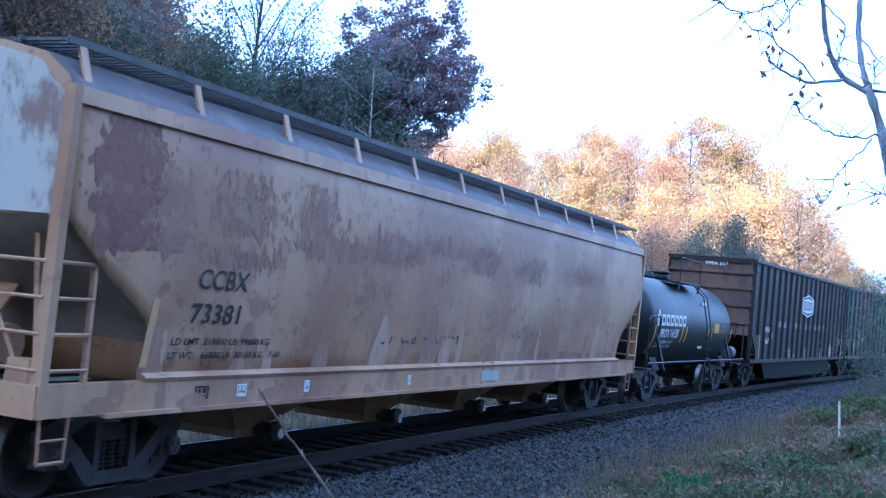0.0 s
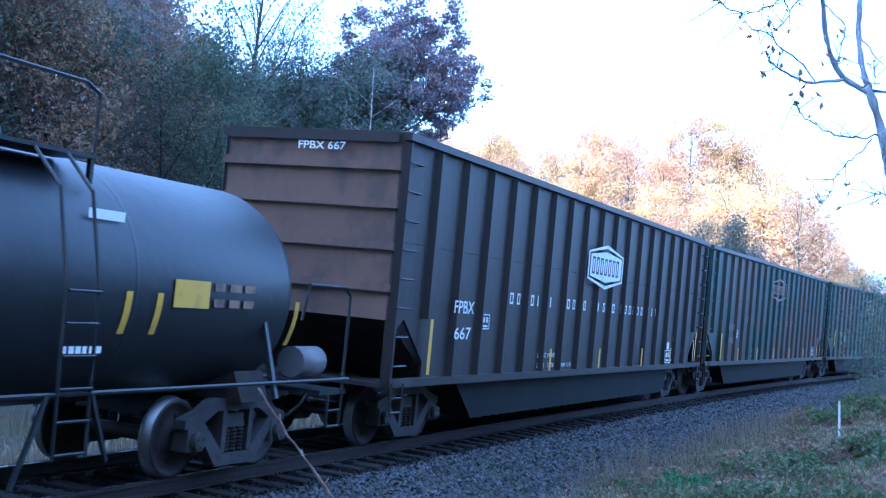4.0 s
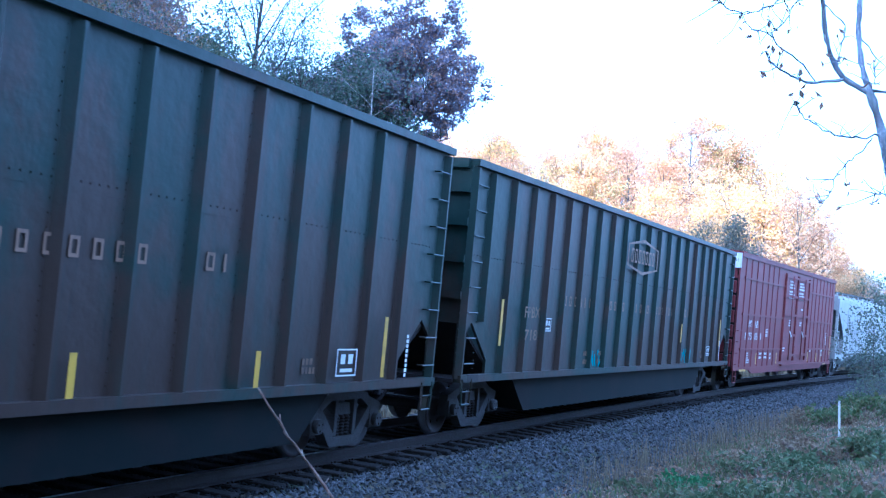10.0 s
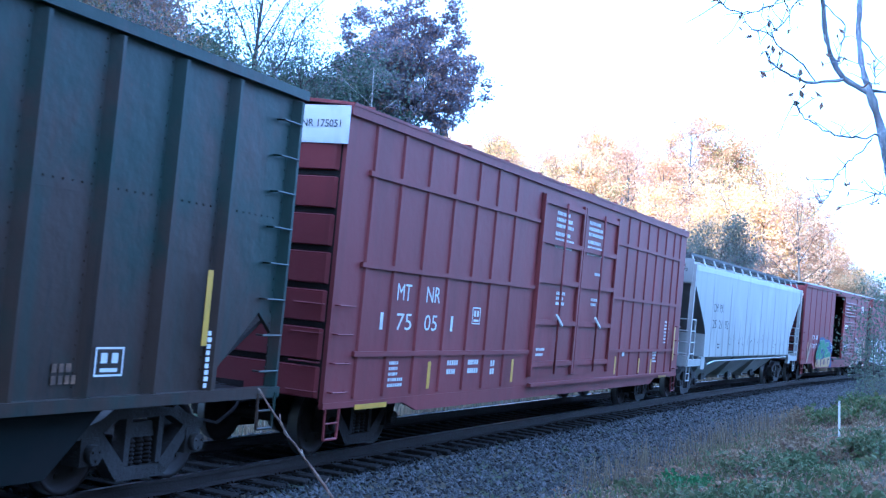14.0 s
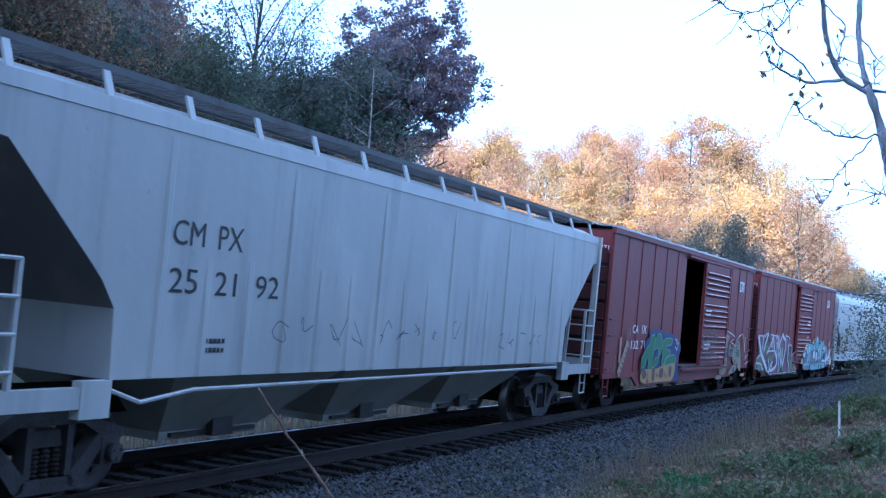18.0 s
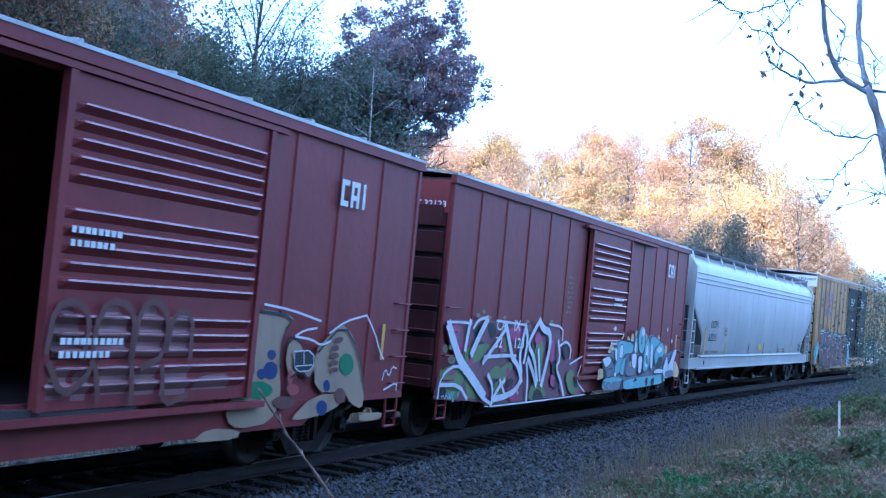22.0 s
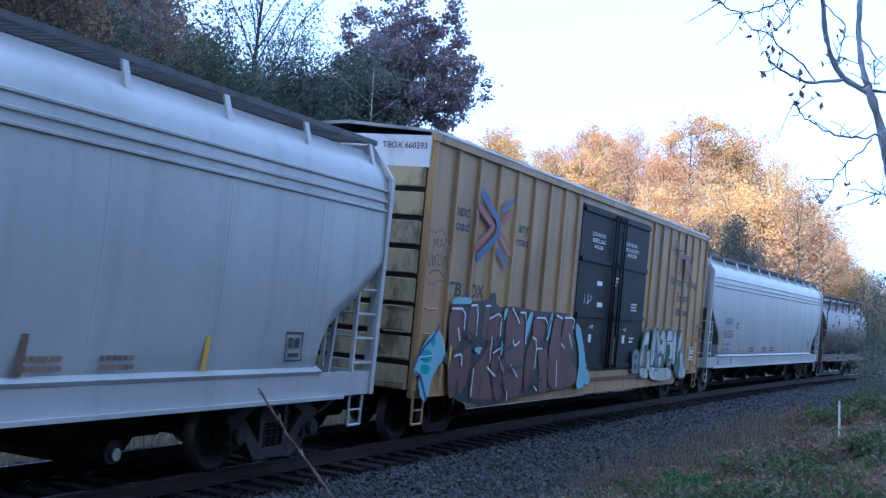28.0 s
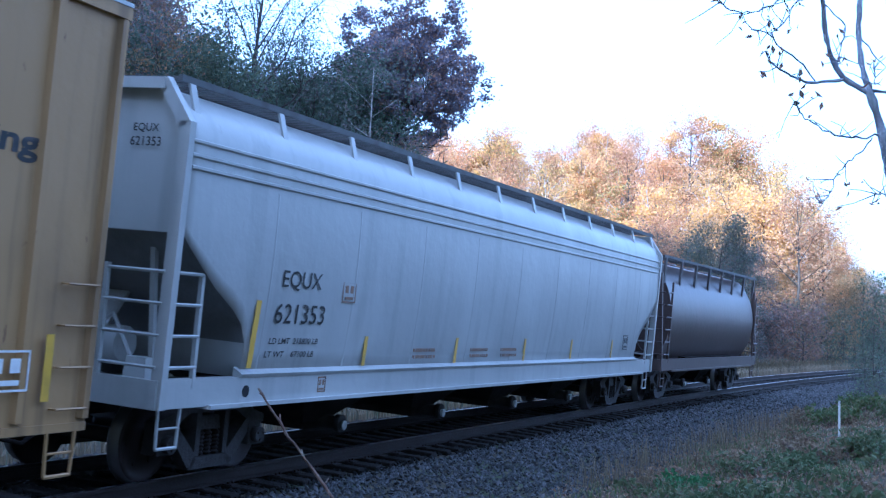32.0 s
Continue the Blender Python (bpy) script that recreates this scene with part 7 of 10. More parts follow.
def crossed_mark(car, own):
    """A crossed mark of blue and red strokes."""
    stroke(own, C_REDLOGO, ((-7.89, 3.92), (-7.53, 3.75), (-7.18, 3.61)), 0.119, -1.592)
    stroke(own, C_REDLOGO, ((-7.23, 3.58), (-7.54, 3.39), (-7.91, 3.2)), 0.102, -1.593)
    stroke(own, C_REDLOGO, ((-6.35, 3.98), (-6.82, 3.72)), 0.105, -1.594)
    stroke(own, C_REDLOGO, ((-6.85, 3.53), (-6.6, 3.41), (-6.31, 3.2)), 0.091, -1.595)
    stroke(own, C_BLUELOGO, ((-7.78, 4.15), (-7.45, 3.94), (-7.15, 3.81), (-6.99, 3.65), (-7.02, 3.47), (-7.3, 3.3), (-7.79, 3.04)), 0.133, -1.596)
    stroke(own, C_BLUELOGO, ((-6.41, 4.15), (-6.86, 3.92)), 0.096, -1.597)
    stroke(own, C_BLUELOGO, ((-6.96, 3.26), (-6.71, 3.15), (-6.44, 3)), 0.105, -1.598)


def ribbed_paint(car, own, x0, x1, z0, tops, m, z_lo, z_hi, n=17, y=1.63):
    """Paint that lies on a ribbed door and follows its ribs; tops gives the upper edge from end to end."""
    def out(z):
        for k in range(n):
            c = z_lo + 0.2 + (z_hi - z_lo - 0.5) * k / (n - 1)
            if k not in (5, 11) and c - 0.06 < z < c + 0.05:
                return float(np.interp(z, (c - 0.06, c + 0.015, c + 0.035, c + 0.05), (0, 0.055, 0.05, 0)))
        return 0.0
    bm = B()
    cols = 8
    xs = [x0 + (x1 - x0) * k / cols for k in range(cols + 1)]
    top = [float(np.interp(k / cols, np.linspace(0, 1, len(tops)), tops)) for k in range(cols + 1)]
    zs = np.arange(z0, max(top) + 0.02, 0.02)
    grid = [[bm.verts.new((x, -y - out(min(z, t)) - 0.004, min(z, t))) for z in zs] for x, t in zip(xs, top)]
    for a, b in zip(grid, grid[1:]):
        for i in range(len(zs) - 1):
            if (a[i + 1].co - a[i].co).length > 1e-5 or (b[i + 1].co - b[i].co).length > 1e-5:
                bm.faces.new((a[i], b[i], b[i + 1], a[i + 1]))
    bmesh.ops.remove_doubles(bm, verts=bm.verts[:], dist=0.0004)
    return part("paint_shape" if own else "graffiti", bm, m, own or car, "" if own else "faded pale sprayed letters across the ribbed door")


def flakes(car, x0, x1, z0, z1, n, half, m, seed, tall=1.6, size=0.05, name="rust_patch", label="flaking rust patch", lift=0.004):
    """Ragged flakes that hug a curved side, thicker towards the patch's middle rows."""
    r = random.Random(seed)
    bm = B()
    for _ in range(n):
        cx, cz = r.gauss((x0 + x1) / 2, (x1 - x0) / 3.4), min(z1 + 0.1, max(z0, r.gauss((z0 + z1) / 2, (z1 - z0) / 3.2)))
        s = size * math.exp(r.gauss(0, 0.5))
        ring, a0 = [], r.random() * 6.28
        for k in range(7):
            a = a0 + 2 * math.pi * k / 7
            q = s * (0.6 + 0.8 * r.random())
            z = cz + q * tall * math.sin(a)
            ring.append(bm.verts.new((cx + q * math.cos(a), -half(z) - lift - 0.002 * r.random(), z)))
        bm.faces.new(ring)
    return tagged(part(name, bm, m, car), label, kind="stuff")


def runs(car, x0, x1, z0, top, n, half, m, seed, name="stain", label="dirty streaks running to the sill"):
    """Stains that taper upward from the sill."""
    r = random.Random(seed)
    bm = B()
    for k in range(n):
        x, w, zt = x0 + (x1 - x0) * (k + r.random()) / n, r.uniform(0.05, 0.3), z0 + (top - z0) * (0.35 + 0.75 * r.random())
        zs = [z0 + (zt - z0) * j / 6 for j in range(7)]
        ws = [w * (1 - 0.75 * (j / 6) ** 2) * r.uniform(0.8, 1.2) for j in range(7)]
        off = 0.003 + 0.003 * r.random()
        L = [bm.verts.new((x - u + 0.04 * (z - z0), -half(z) - off, z)) for z, u in zip(zs, ws)]
        R = [bm.verts.new((x + u + 0.04 * (z - z0), -half(z) - off, z)) for z, u in zip(zs, ws)]
        for j in range(6):
            bm.faces.new((L[j], R[j], R[j + 1], L[j + 1]))
    return tagged(part(name, bm, m, car), label, kind="stuff")


# ---- the train, front to rear ----
car, hl, half = hopper("covered_hopper", "rust-stained tan covered hopper with rounded sides", 8.57, 29.15, M_TAN, "round", 3.86, under=M_TAN)
letters(car, "CCBX", -8.09, 0, 2.2, 0.22, M_TEXTK, 0.95, 0.12, follow=half)
letters(car, "73381", -8.15, 0, 1.83, 0.22, M_TEXTK, 0.92, 0.12, follow=half)
letters(car, "LD LMT  219800 LB  99600 KG", -8.4, 0, 1.6, 0.075, M_TEXTK, 1.9, 0.1, follow=half)
letters(car, "LT WT    66800 LB  30150 KG   7-00", -8.42, 0, 1.45, 0.075, M_TEXTK, 2.2, 0.1, follow=half)
part("placard_dot", tube(B(), (-6.86, -1.525, 1.83), (-6.86, -1.50, 1.83), 0.075, n=16), C_WINE, car, "round dark red spot")
panel_text(car, -5.72, 1.98, 0.36, 0.25, -1.56, M_TEXTK)
strip(car, -8.92, 1.38, 2.3, -1.57, 0.11, M_FADEDSTRIP, lean=0.18)
flakes(car, -9.72, -9.0, 2.62, 3.78, 1500, half, M_RUSTPATCH, 1, 1.6, 0.026)
for k, (xa, xb, za, zb, n) in enumerate(((-9.0, -8.45, 2.95, 3.3, 60), (-9.0, -8.35, 2.58, 2.75, 50), (-7.85, -6.7, 2.85, 3.4, 90), (-7.8, -6.6, 2.45, 2.65, 34), (-6.05, -5.3, 2.9, 3.45, 60), (-6.0, -4.5, 2.7, 2.95, 80),
                                         (-4.2, -2.7, 2.75, 3.1, 70), (-2.6, -0.8, 3.0, 3.2, 42), (-0.8, 0.7, 2.8, 3.2, 60), (1.5, 2.9, 2.75, 3.15, 46), (4.5, 6.6, 2.85, 3.15, 40))):
    flakes(car, xa, xb, za, zb, n * 7, half, M_RUSTTHIN, 30 + k, 2.2, 0.013)
runs(car, -9.0, 8.9, 1.3, 2.1, 13, half, M_TANDIRT, 3)
runs(car, -9.6, 9.6, 0.95, 1.3, 26, lambda z: 1.551, M_TANDIRT, 8, label="brown stains across the side sill")
runs(car, -9.0, 8.9, 1.3, 2.0, 9, half, M_TANPALE, 4, label="pale washed streaks above the sill")
tag(car, -5.8, -4.7, 1.68, 1.8, -1.52, C_BLACKSPRAY, 4, 0.02, 3)
tag(car, -3.7, -0.6, 1.6, 1.85, -1.54, C_BLACKSPRAY, 7, 0.03, 9)
tag(car, 1.4, 3.2, 1.7, 2.0, -1.55, C_BLACKSPRAY, 9, 0.02, 5)
for xk, wk in ((-7.9, 0.25), (-7.1, 0.2), (-5.6, 0.12), (-2.6, 0.1), (2.2, 0.12)):
    panel_text(car, xk, 1.02, wk, 0.14, -1.556, M_TEXTK if xk < -7.5 else M_TEXTW)
part("paint_patch", box(B(), 0.3, 1.1, -1.556, -1.551, 1.0, 1.17), M_WHITE, car, "pale repainted patch")

car, hl, half = tank_car("tank_car", "black tank car with white lettering and yellow strips", 30.2, 42.4, M_BLACK)
mark = None
for k in range(6):
    bm = B()
    hollow(bm, 0.36, 0.31, 0.085, 0.004)
    ob = part("mark_block" if mark else "company_mark", bm, M_TEXTW, mark or car, "" if mark else "white company mark in plain blocks")
    ob.matrix_basis = pose(-4.08 + k * 0.455, -1.324, 2.12) if mark is None else pose(k * 0.455, 0, 0)
    mark = mark or ob
bm = B()
for k, (a, b) in enumerate(((-0.13, 0.28), (0.0, 0.30), (0.13, 0.28))):
    ribbon(bm, ((-4.38 + a * 0.6, 2.12), (-4.38 + a, 2.27), (-4.38 + a * 1.1, 2.12 + b)), 0.07, -1.322 - 0.0005 * k)
blob(bm, -4.38, 2.47, 0.08, 0.08, -1.322, random.Random(2))
part("company_emblem", bm, M_TEXTW, car, "small white upright emblem")
letters(car, "PROX 14158", -4.08, 0, 1.79, 0.25, M_TEXTW, 1.9, 0.14, follow=half, bold=0.025)
mark = letters(car, "PROX 14158", -5.2, 0.42, 2.64, 0.1, M_TEXTW, 0.77, face=180)
for v in mark.data.vertices:  # wrapped on the domed head
    k = math.hypot(v.co.y, v.co.z - 2.14) / 1.31
    v.co.x = -(hl - 1.45) - 0.62 * math.sqrt(max(0.0, 1 - k * k)) - 0.012
letters(car, "LD LMT  203200 LB  92150 KG", -4.3, 0, 1.63, 0.085, M_TEXTW, 1.75, 0.1, follow=half)
letters(car, "LT WT    59800 LB  27150 KG", -4.34, 0, 1.5, 0.085, M_TEXTW, 1.75, 0.1, follow=half)
part("placard", box(B(), 2.3, 2.95, -1.322, -1.318, 1.98, 2.28), M_STRIPE, car, "yellow warning panel")
bars(car, ((3.05, 2.18, 0.09, 3, 0.3), (3.05, 2.0, 0.09, 3, 0.3)), -1.32, M_TEXTF)
bars(car, ((0.8, 1.6, 0.07, 5, 0.1), (0.8, 1.48, 0.07, 6, 0.1)), -1.175, M_TEXTW)
part("paint_patch", box(B(), 1.0, 1.55, -1.165, -1.16, 2.8, 2.9), M_TEXTW, car)
for xk, lo in ((-4.66, 1.34), (-1.73, 1.66), (-1.26, 1.66), (1.51, 1.68), (2.02, 1.68), (4.85, 1.56)):
    bm = B()
    loft(bm, [[(xk, -half(z) - 0.006, z), (xk + 0.1, -half(z) - 0.006, z)] for z in np.linspace(lo, 2.12, 7)], closed=False, caps=False)
    part("reflector_strip", bm, M_STRIPE, car, "yellow reflective strip")

Y = -1.535
for x0, x1, M, label, num, rim, field, inner, txt, stripes, rib0, pitch in (
        (43.55, 63.97, M_BROWN, "dark brown ribbed wood-chip gondola with a white panel", "667", M_TEXTW, M_TEXTW, M_BROWN, M_TEXTW, ((-3.4, 0), (-0.15, 0), (3.4, 0), (6.3, 0), (9.25, 1), (-9.0, 1)), 0.6, 1.07),
        (64.75, 86.6, M_GREEN, "dark green ribbed wood-chip gondola worn to brown", "842", M_TEXTF, None, M_TEXTF, M_TEXTF, ((-9.1, 1), (-6.65, 0), (-3.66, 0), (-0.65, 0), (2.5, 0), (5.66, 0), (8.95, 1)), 0.24, 1.03),
        (87.7, 109.35, M_GREEN, "dark green ribbed wood-chip gondola with turquoise scrawls", "718", M_TEXTF, None, M_TEXTF, M_TEXTF, ((-9.33, 2), (4.0, 3), (9.06, 2)), 0.21, 1.02)):
    car, hl = chip_car("chip_gondola", label, x0, x1, M, rib0=rib0, pitch=pitch)
    hexagon(car, *((-1.47, 1.13, 2.83, 3.80) if num == "667" else (-1.80, 0.89, 3.30, 4.16)), -1.63, rim, field, inner)
    name_bars(car, *((-5.54, 2.34, 0.2, (7, 5, 5, 7, 3), 0.36) if num == "667" else (-5.76, 2.40, 0.2, (7, 5, 5, 7, 3), 0.335)), Y, txt, 0.9 if num == "667" else 1.5)
    letters(car, "FPBX", -8.16, -1.63, 2.12, 0.2, txt, 0.8)
    letters(car, num, -8.08, -1.63, 1.7, 0.2, txt, 0.66)
    panel_text(car, -6.78, 1.87, 0.36, 0.26, Y, M_TEXTW)
    panel_text(car, *{"667": (5.76, 1.15, 0.54, 0.34), "842": (hl - 3.3, 1.2, 0.56, 0.36), "718": (7.36, 1.31, 0.42, 0.28)}[num], -1.63, M_TEXTW)
    for xk, tall in stripes:
        strip(car, xk, (1.12, 1.16, 1.6, 1.7)[tall], (1.54, 2.0, 2.41, 2.2)[tall], -1.63)
    if num == "667":
        for word, xk, z, h, w in (("LD LMT", -3.83, 1.36, 0.09, 0.5), ("191300", -3.26, 1.36, 0.09, 0.45), ("LT WT", -3.83, 1.17, 0.09, 0.42), ("71700", -3.24, 1.17, 0.09, 0.4), ("NEW 12-90", -2.4, 1.17, 0.08, 0.62)):
            letters(car, word, xk, Y, z, h, txt, w)
    else:
        bars(car, ((-4.2, 1.38, 0.1, 5, 0.1), (-3.2, 1.38, 0.1, 5, 0.1), (-4.2, 1.2, 0.1, 5, 0.1), (-3.2, 1.2, 0.1, 5, 0.1), (6.9, 1.35, 0.08, 3, 0.09), (6.9, 1.24, 0.08, 4, 0.09)), Y, txt)
    letters(car, "FPBX " + num, -hl - 0.09, 0.2, 4.36, 0.12, txt, 0.8, face=180)
    # the jacking note runs up the corner post
    bars(car, [(hl - 1.2 if num != "718" else 9.17, 1.15 + 0.07 * k, 0.05, 1, 0.1) for k in range(9)], -1.63, M_TEXTW)
    part("rail_foot", box(B(), -hl + 0.3, -hl + 0.75, -1.622, -1.60, 1.0, 1.12), M_TRUCK, car)
    if num == "667":
        tag(car, 6.6, 7.2, 1.66, 1.87, Y, M_TEXTF, 3, 0.02, 4)
        part("paint_patch", box(B(), 5.91, 6.15, -1.63, -1.626, 1.51, 1.69), M_TEXTW, car, "white painted block")
        bars(car, ((7.98, 1.48, 0.05, 3, 0.1), (7.98, 1.39, 0.05, 4, 0.09), (6.66, 1.18, 0.05, 6, 0.06)), Y, M_TEXTW)
    if num == "718":
        tag(car, -3.75, -2.8, 1.12, 1.5, Y, C_TEAL, 5, 0.05, 6, "small turquoise scrawl")
        tag(car, 4.3, 5.7, 1.08, 1.55, Y, C_TEAL, 6, 0.05, 8, "small turquoise scrawl")

# tall red boxcar with outside posts and plug doors
car, hl = box_car("boxcar", "tall oxide red boxcar with double plug doors", 110.6, 130.3, M_RED, z0=0.78, z1=4.70, rib=0.03, drop=0.16, roof=M_RED, open_part=(-2.25, 2.9), posts=(-8.99, -8.12, -7.20, -6.22, -5.28, -4.44, -3.52, 3.9, 4.8, 5.7, 6.6, 7.5, 8.4, 9.1))
for s in (-1, 1):
    for z in (3.93, 2.69, 1.48):
        for xa, xb in ((-hl + 0.7, -2.3), (2.95, hl - 0.7)):
            part("side_rail", box(B(), xa, xb, s * 1.55 - 0.025, s * 1.55 + 0.025, z - 0.035, z + 0.035), M_RED, car)
    for xa, xb in ((-2.22, 0.30), (0.34, 2.87)):
        bm = box(B(), xa, xb, s * 1.50 - 0.05, s * 1.50 + 0.05, 1.0, 4.48)
        d = part("plug_door", bm, M_RED, car, "red plug door")
        for z in (1.25, 2.05, 2.85, 3.6, 4.35):
            part("door_beam", box(B(), xa + 0.06, xb - 0.06, s * 1.575 - 0.03, s * 1.575 + 0.03, z - 0.05, z + 0.05), M_RED, d)
        for xk in (xa + 0.05, xb - 0.05):
            part("door_stile", box(B(), xk - 0.05, xk + 0.05, s * 1.58 - 0.03, s * 1.58 + 0.03, 1.02, 4.46), M_RED, d)
        xm = (xa + xb) / 2
        part("lock_rod", tube(B(), (xm, s * 1.63, 1.05), (xm, s * 1.63, 4.4), 0.022, n=8), M_RED, d)
        part("lock_handle", bar(B(), (xm - 0.2, s * 1.65, 2.2), (xm + 0.2, s * 1.65, 2.0), 0.03, 0.05), M_TEXTW, d, "pale lock handle")
    part("door_track", box(B(), -2.3, hl - 0.8, s * 1.62 - 0.04, s * 1.62 + 0.04, 0.84, 0.90), M_RED, car)
for s in (-1, 1):
    box_end(car, s, hl, 1.5, 0.95, 4.68, M_RED, M_MAROON, ribs=7, gap_shade=M_SOOTSHADE, flat=True)
YF = -1.537
part("number_board", box(B(), -hl - 0.02, -hl + 0.0, -1.56, 1.3, 4.22, 4.72), C_WHITE, car, "white number board on the end")
letters(car, "MTNR 175051", -hl - 0.026, -0.66, 4.43, 0.1, M_TEXTK, 0.78, face=180)
for txt, xk, w, z in (("MT", -7.95, 0.46, 2.25), ("NR", -6.95, 0.5, 2.25), ("1", -8.42, 0.09, 1.82), ("75", -7.9, 0.5, 1.82), ("05", -6.95, 0.46, 1.82), ("1", -5.97, 0.09, 1.82)):
    letters(car, txt, xk, YF, z, 0.24, M_TEXTW, w, bold=0.0)
panel_text(car, -5.1, 1.95, 0.34, 0.28, YF)
for xk in (-6.85, -3.3, 3.3):
    strip(car, xk, 0.95, 1.36, -1.62)
strip(car, 5.4, 0.95, 1.3, -1.62)
part("sill_strip", box(B(), -8.95, -8.0, -1.55, -1.545, 0.72, 0.79), M_STRIPE, car, "yellow strip on the sill")
bars(car, ((-8.0, 1.32, 0.045, 5, 0.06), (-8.0, 1.24, 0.045, 5, 0.06), (-8.0, 1.16, 0.045, 5, 0.06), (-8.0, 1.08, 0.045, 8, 0.06), (-8.0, 1.0, 0.045, 8, 0.06), (-5.95, 1.28, 0.08, 5, 0.09), (-5.95, 1.14, 0.08, 4, 0.09),
           (-5.1, 1.28, 0.08, 5, 0.09), (-5.1, 1.14, 0.08, 5, 0.09), (-4.1, 1.24, 0.1, 2, 0.1), (-4.1, 1.1, 0.1, 2, 0.1)), YF, M_TEXTW)
bars(car, [(xa, z, 0.07, n, 0.09) for xa in (-1.35, 0.75) for z, n in ((4.15, 9), (4.03, 11), (3.91, 12), (3.75, 10), (3.63, 13), (3.51, 12))] + [(-1.0, 2.6, 0.06, 6, 0.09), (-1.0, 2.5, 0.06, 5, 0.09), (-1.0, 2.4, 0.06, 6, 0.09),
     (1.3, 2.55, 0.06, 5, 0.09), (1.3, 2.45, 0.06, 4, 0.09), (1.4, 3.1, 0.06, 5, 0.09), (-1.9, 1.5, 0.05, 7, 0.07), (-1.9, 1.4, 0.05, 6, 0.07), (4.1, 1.35, 0.12, 1, 0.3)], -1.556, M_TEXTW)
bars(car, [(8.02, 2.2 - 0.09 * k, 0.045, 4, 0.06) for k in range(7)] + [(8.35, 2.2 - 0.09 * k, 0.045, 3, 0.06) for k in range(7)] + [(7.0, 1.4 - 0.075 * k, 0.045, 6 - k % 3, 0.07) for k in range(4)], YF - 0.01, M_TEXTW)
strip(car, 8.88, 1.21, 2.1, -1.62)
strip(car, 6.56, 0.9, 1.27, -1.62)
part("sill_strip", box(B(), 7.8, 8.6, -1.55, -1.545, 0.76, 0.83), M_STRIPE, car, "yellow strip on the sill")

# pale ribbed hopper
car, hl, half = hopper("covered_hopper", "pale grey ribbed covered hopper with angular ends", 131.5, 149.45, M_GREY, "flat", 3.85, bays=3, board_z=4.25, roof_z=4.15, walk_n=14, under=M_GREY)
for txt, xk, w, z in (("CM", -6.24, 0.56, 2.64), ("PX", -5.42, 0.48, 2.64), ("25", -6.24, 0.5, 2.14), ("21", -5.42, 0.42, 2.14), ("92", -4.6, 0.5, 2.14)):
    letters(car, txt, xk, -1.536, z, 0.26, M_TEXTK, w, bold=0.0)
letters(car, "CMPX", -hl - 0.015, -0.93, 3.85, 0.09, M_TEXTK, 0.36, face=180)
letters(car, "252192", -hl - 0.015, -0.94, 3.73, 0.09, M_TEXTK, 0.4, face=180)
end = part("end_sheet", box(B(), -hl - 0.005, -hl + 0.06, -1.5, 1.5, 3.4, 4.1), M_GREY, car)
part("end_stay", box(B(), -hl - 0.02, -hl + 0.1, 0.2, 0.32, 1.1, 3.4), M_GREY, car)
bars(car, ((-5.5, 1.62, 0.05, 5, 0.08), (-5.5, 1.52, 0.05, 5, 0.08), (-7.9, 1.12, 0.04, 9, 0.05)), -1.538, M_TEXTK)
tag(car, -4.4, 1.5, 1.55, 2.0, -1.62, C_BLACKSPRAY, 12, 0.012, 9)
tag(car, 3.0, 5.5, 1.5, 1.9, -1.62, C_BLACKSPRAY, 13, 0.014, 5)

# two maroon boxcars with slatted doors
def slat_door(car, xa, xb, s, z0, z1, y, M):
    d = part("sliding_door", box(B(), xa, xb, s * y - 0.03, s * y + 0.03, z0, z1), M, car, "ribbed sliding door")
    n = 17
    for k in range(n):
        z = z0 + 0.2 + (z1 - z0 - 0.5) * k / (n - 1)
        if k in (5, 11):
            continue
        bm = B()
        o = s * (y + 0.03)
        loft(bm, [[(x, o + s * g * a, z + b) for a, b in ((0, -0.06), (0.055, 0.015), (0.05, 0.035), (0, 0.05))] for x, g in ((xa + 0.12, 0.2), (xa + 0.22, 1), (xb - 0.22, 1), (xb - 0.12, 0.2))], closed=False, smooth=False)
        # outer rib edges get a paler, glossier maroon that paints in their highlight
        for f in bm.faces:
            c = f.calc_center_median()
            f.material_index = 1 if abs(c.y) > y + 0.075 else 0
        part("door_rib", bm, (M, M_RIBGLINT), d)
    for xk in (xa + 0.05, xb - 0.05):
        part("door_stile", box(B(), xk - 0.05, xk + 0.05, s * (y + 0.045) - 0.02, s * (y + 0.045) + 0.02, z0, z1), M, d)
    return d


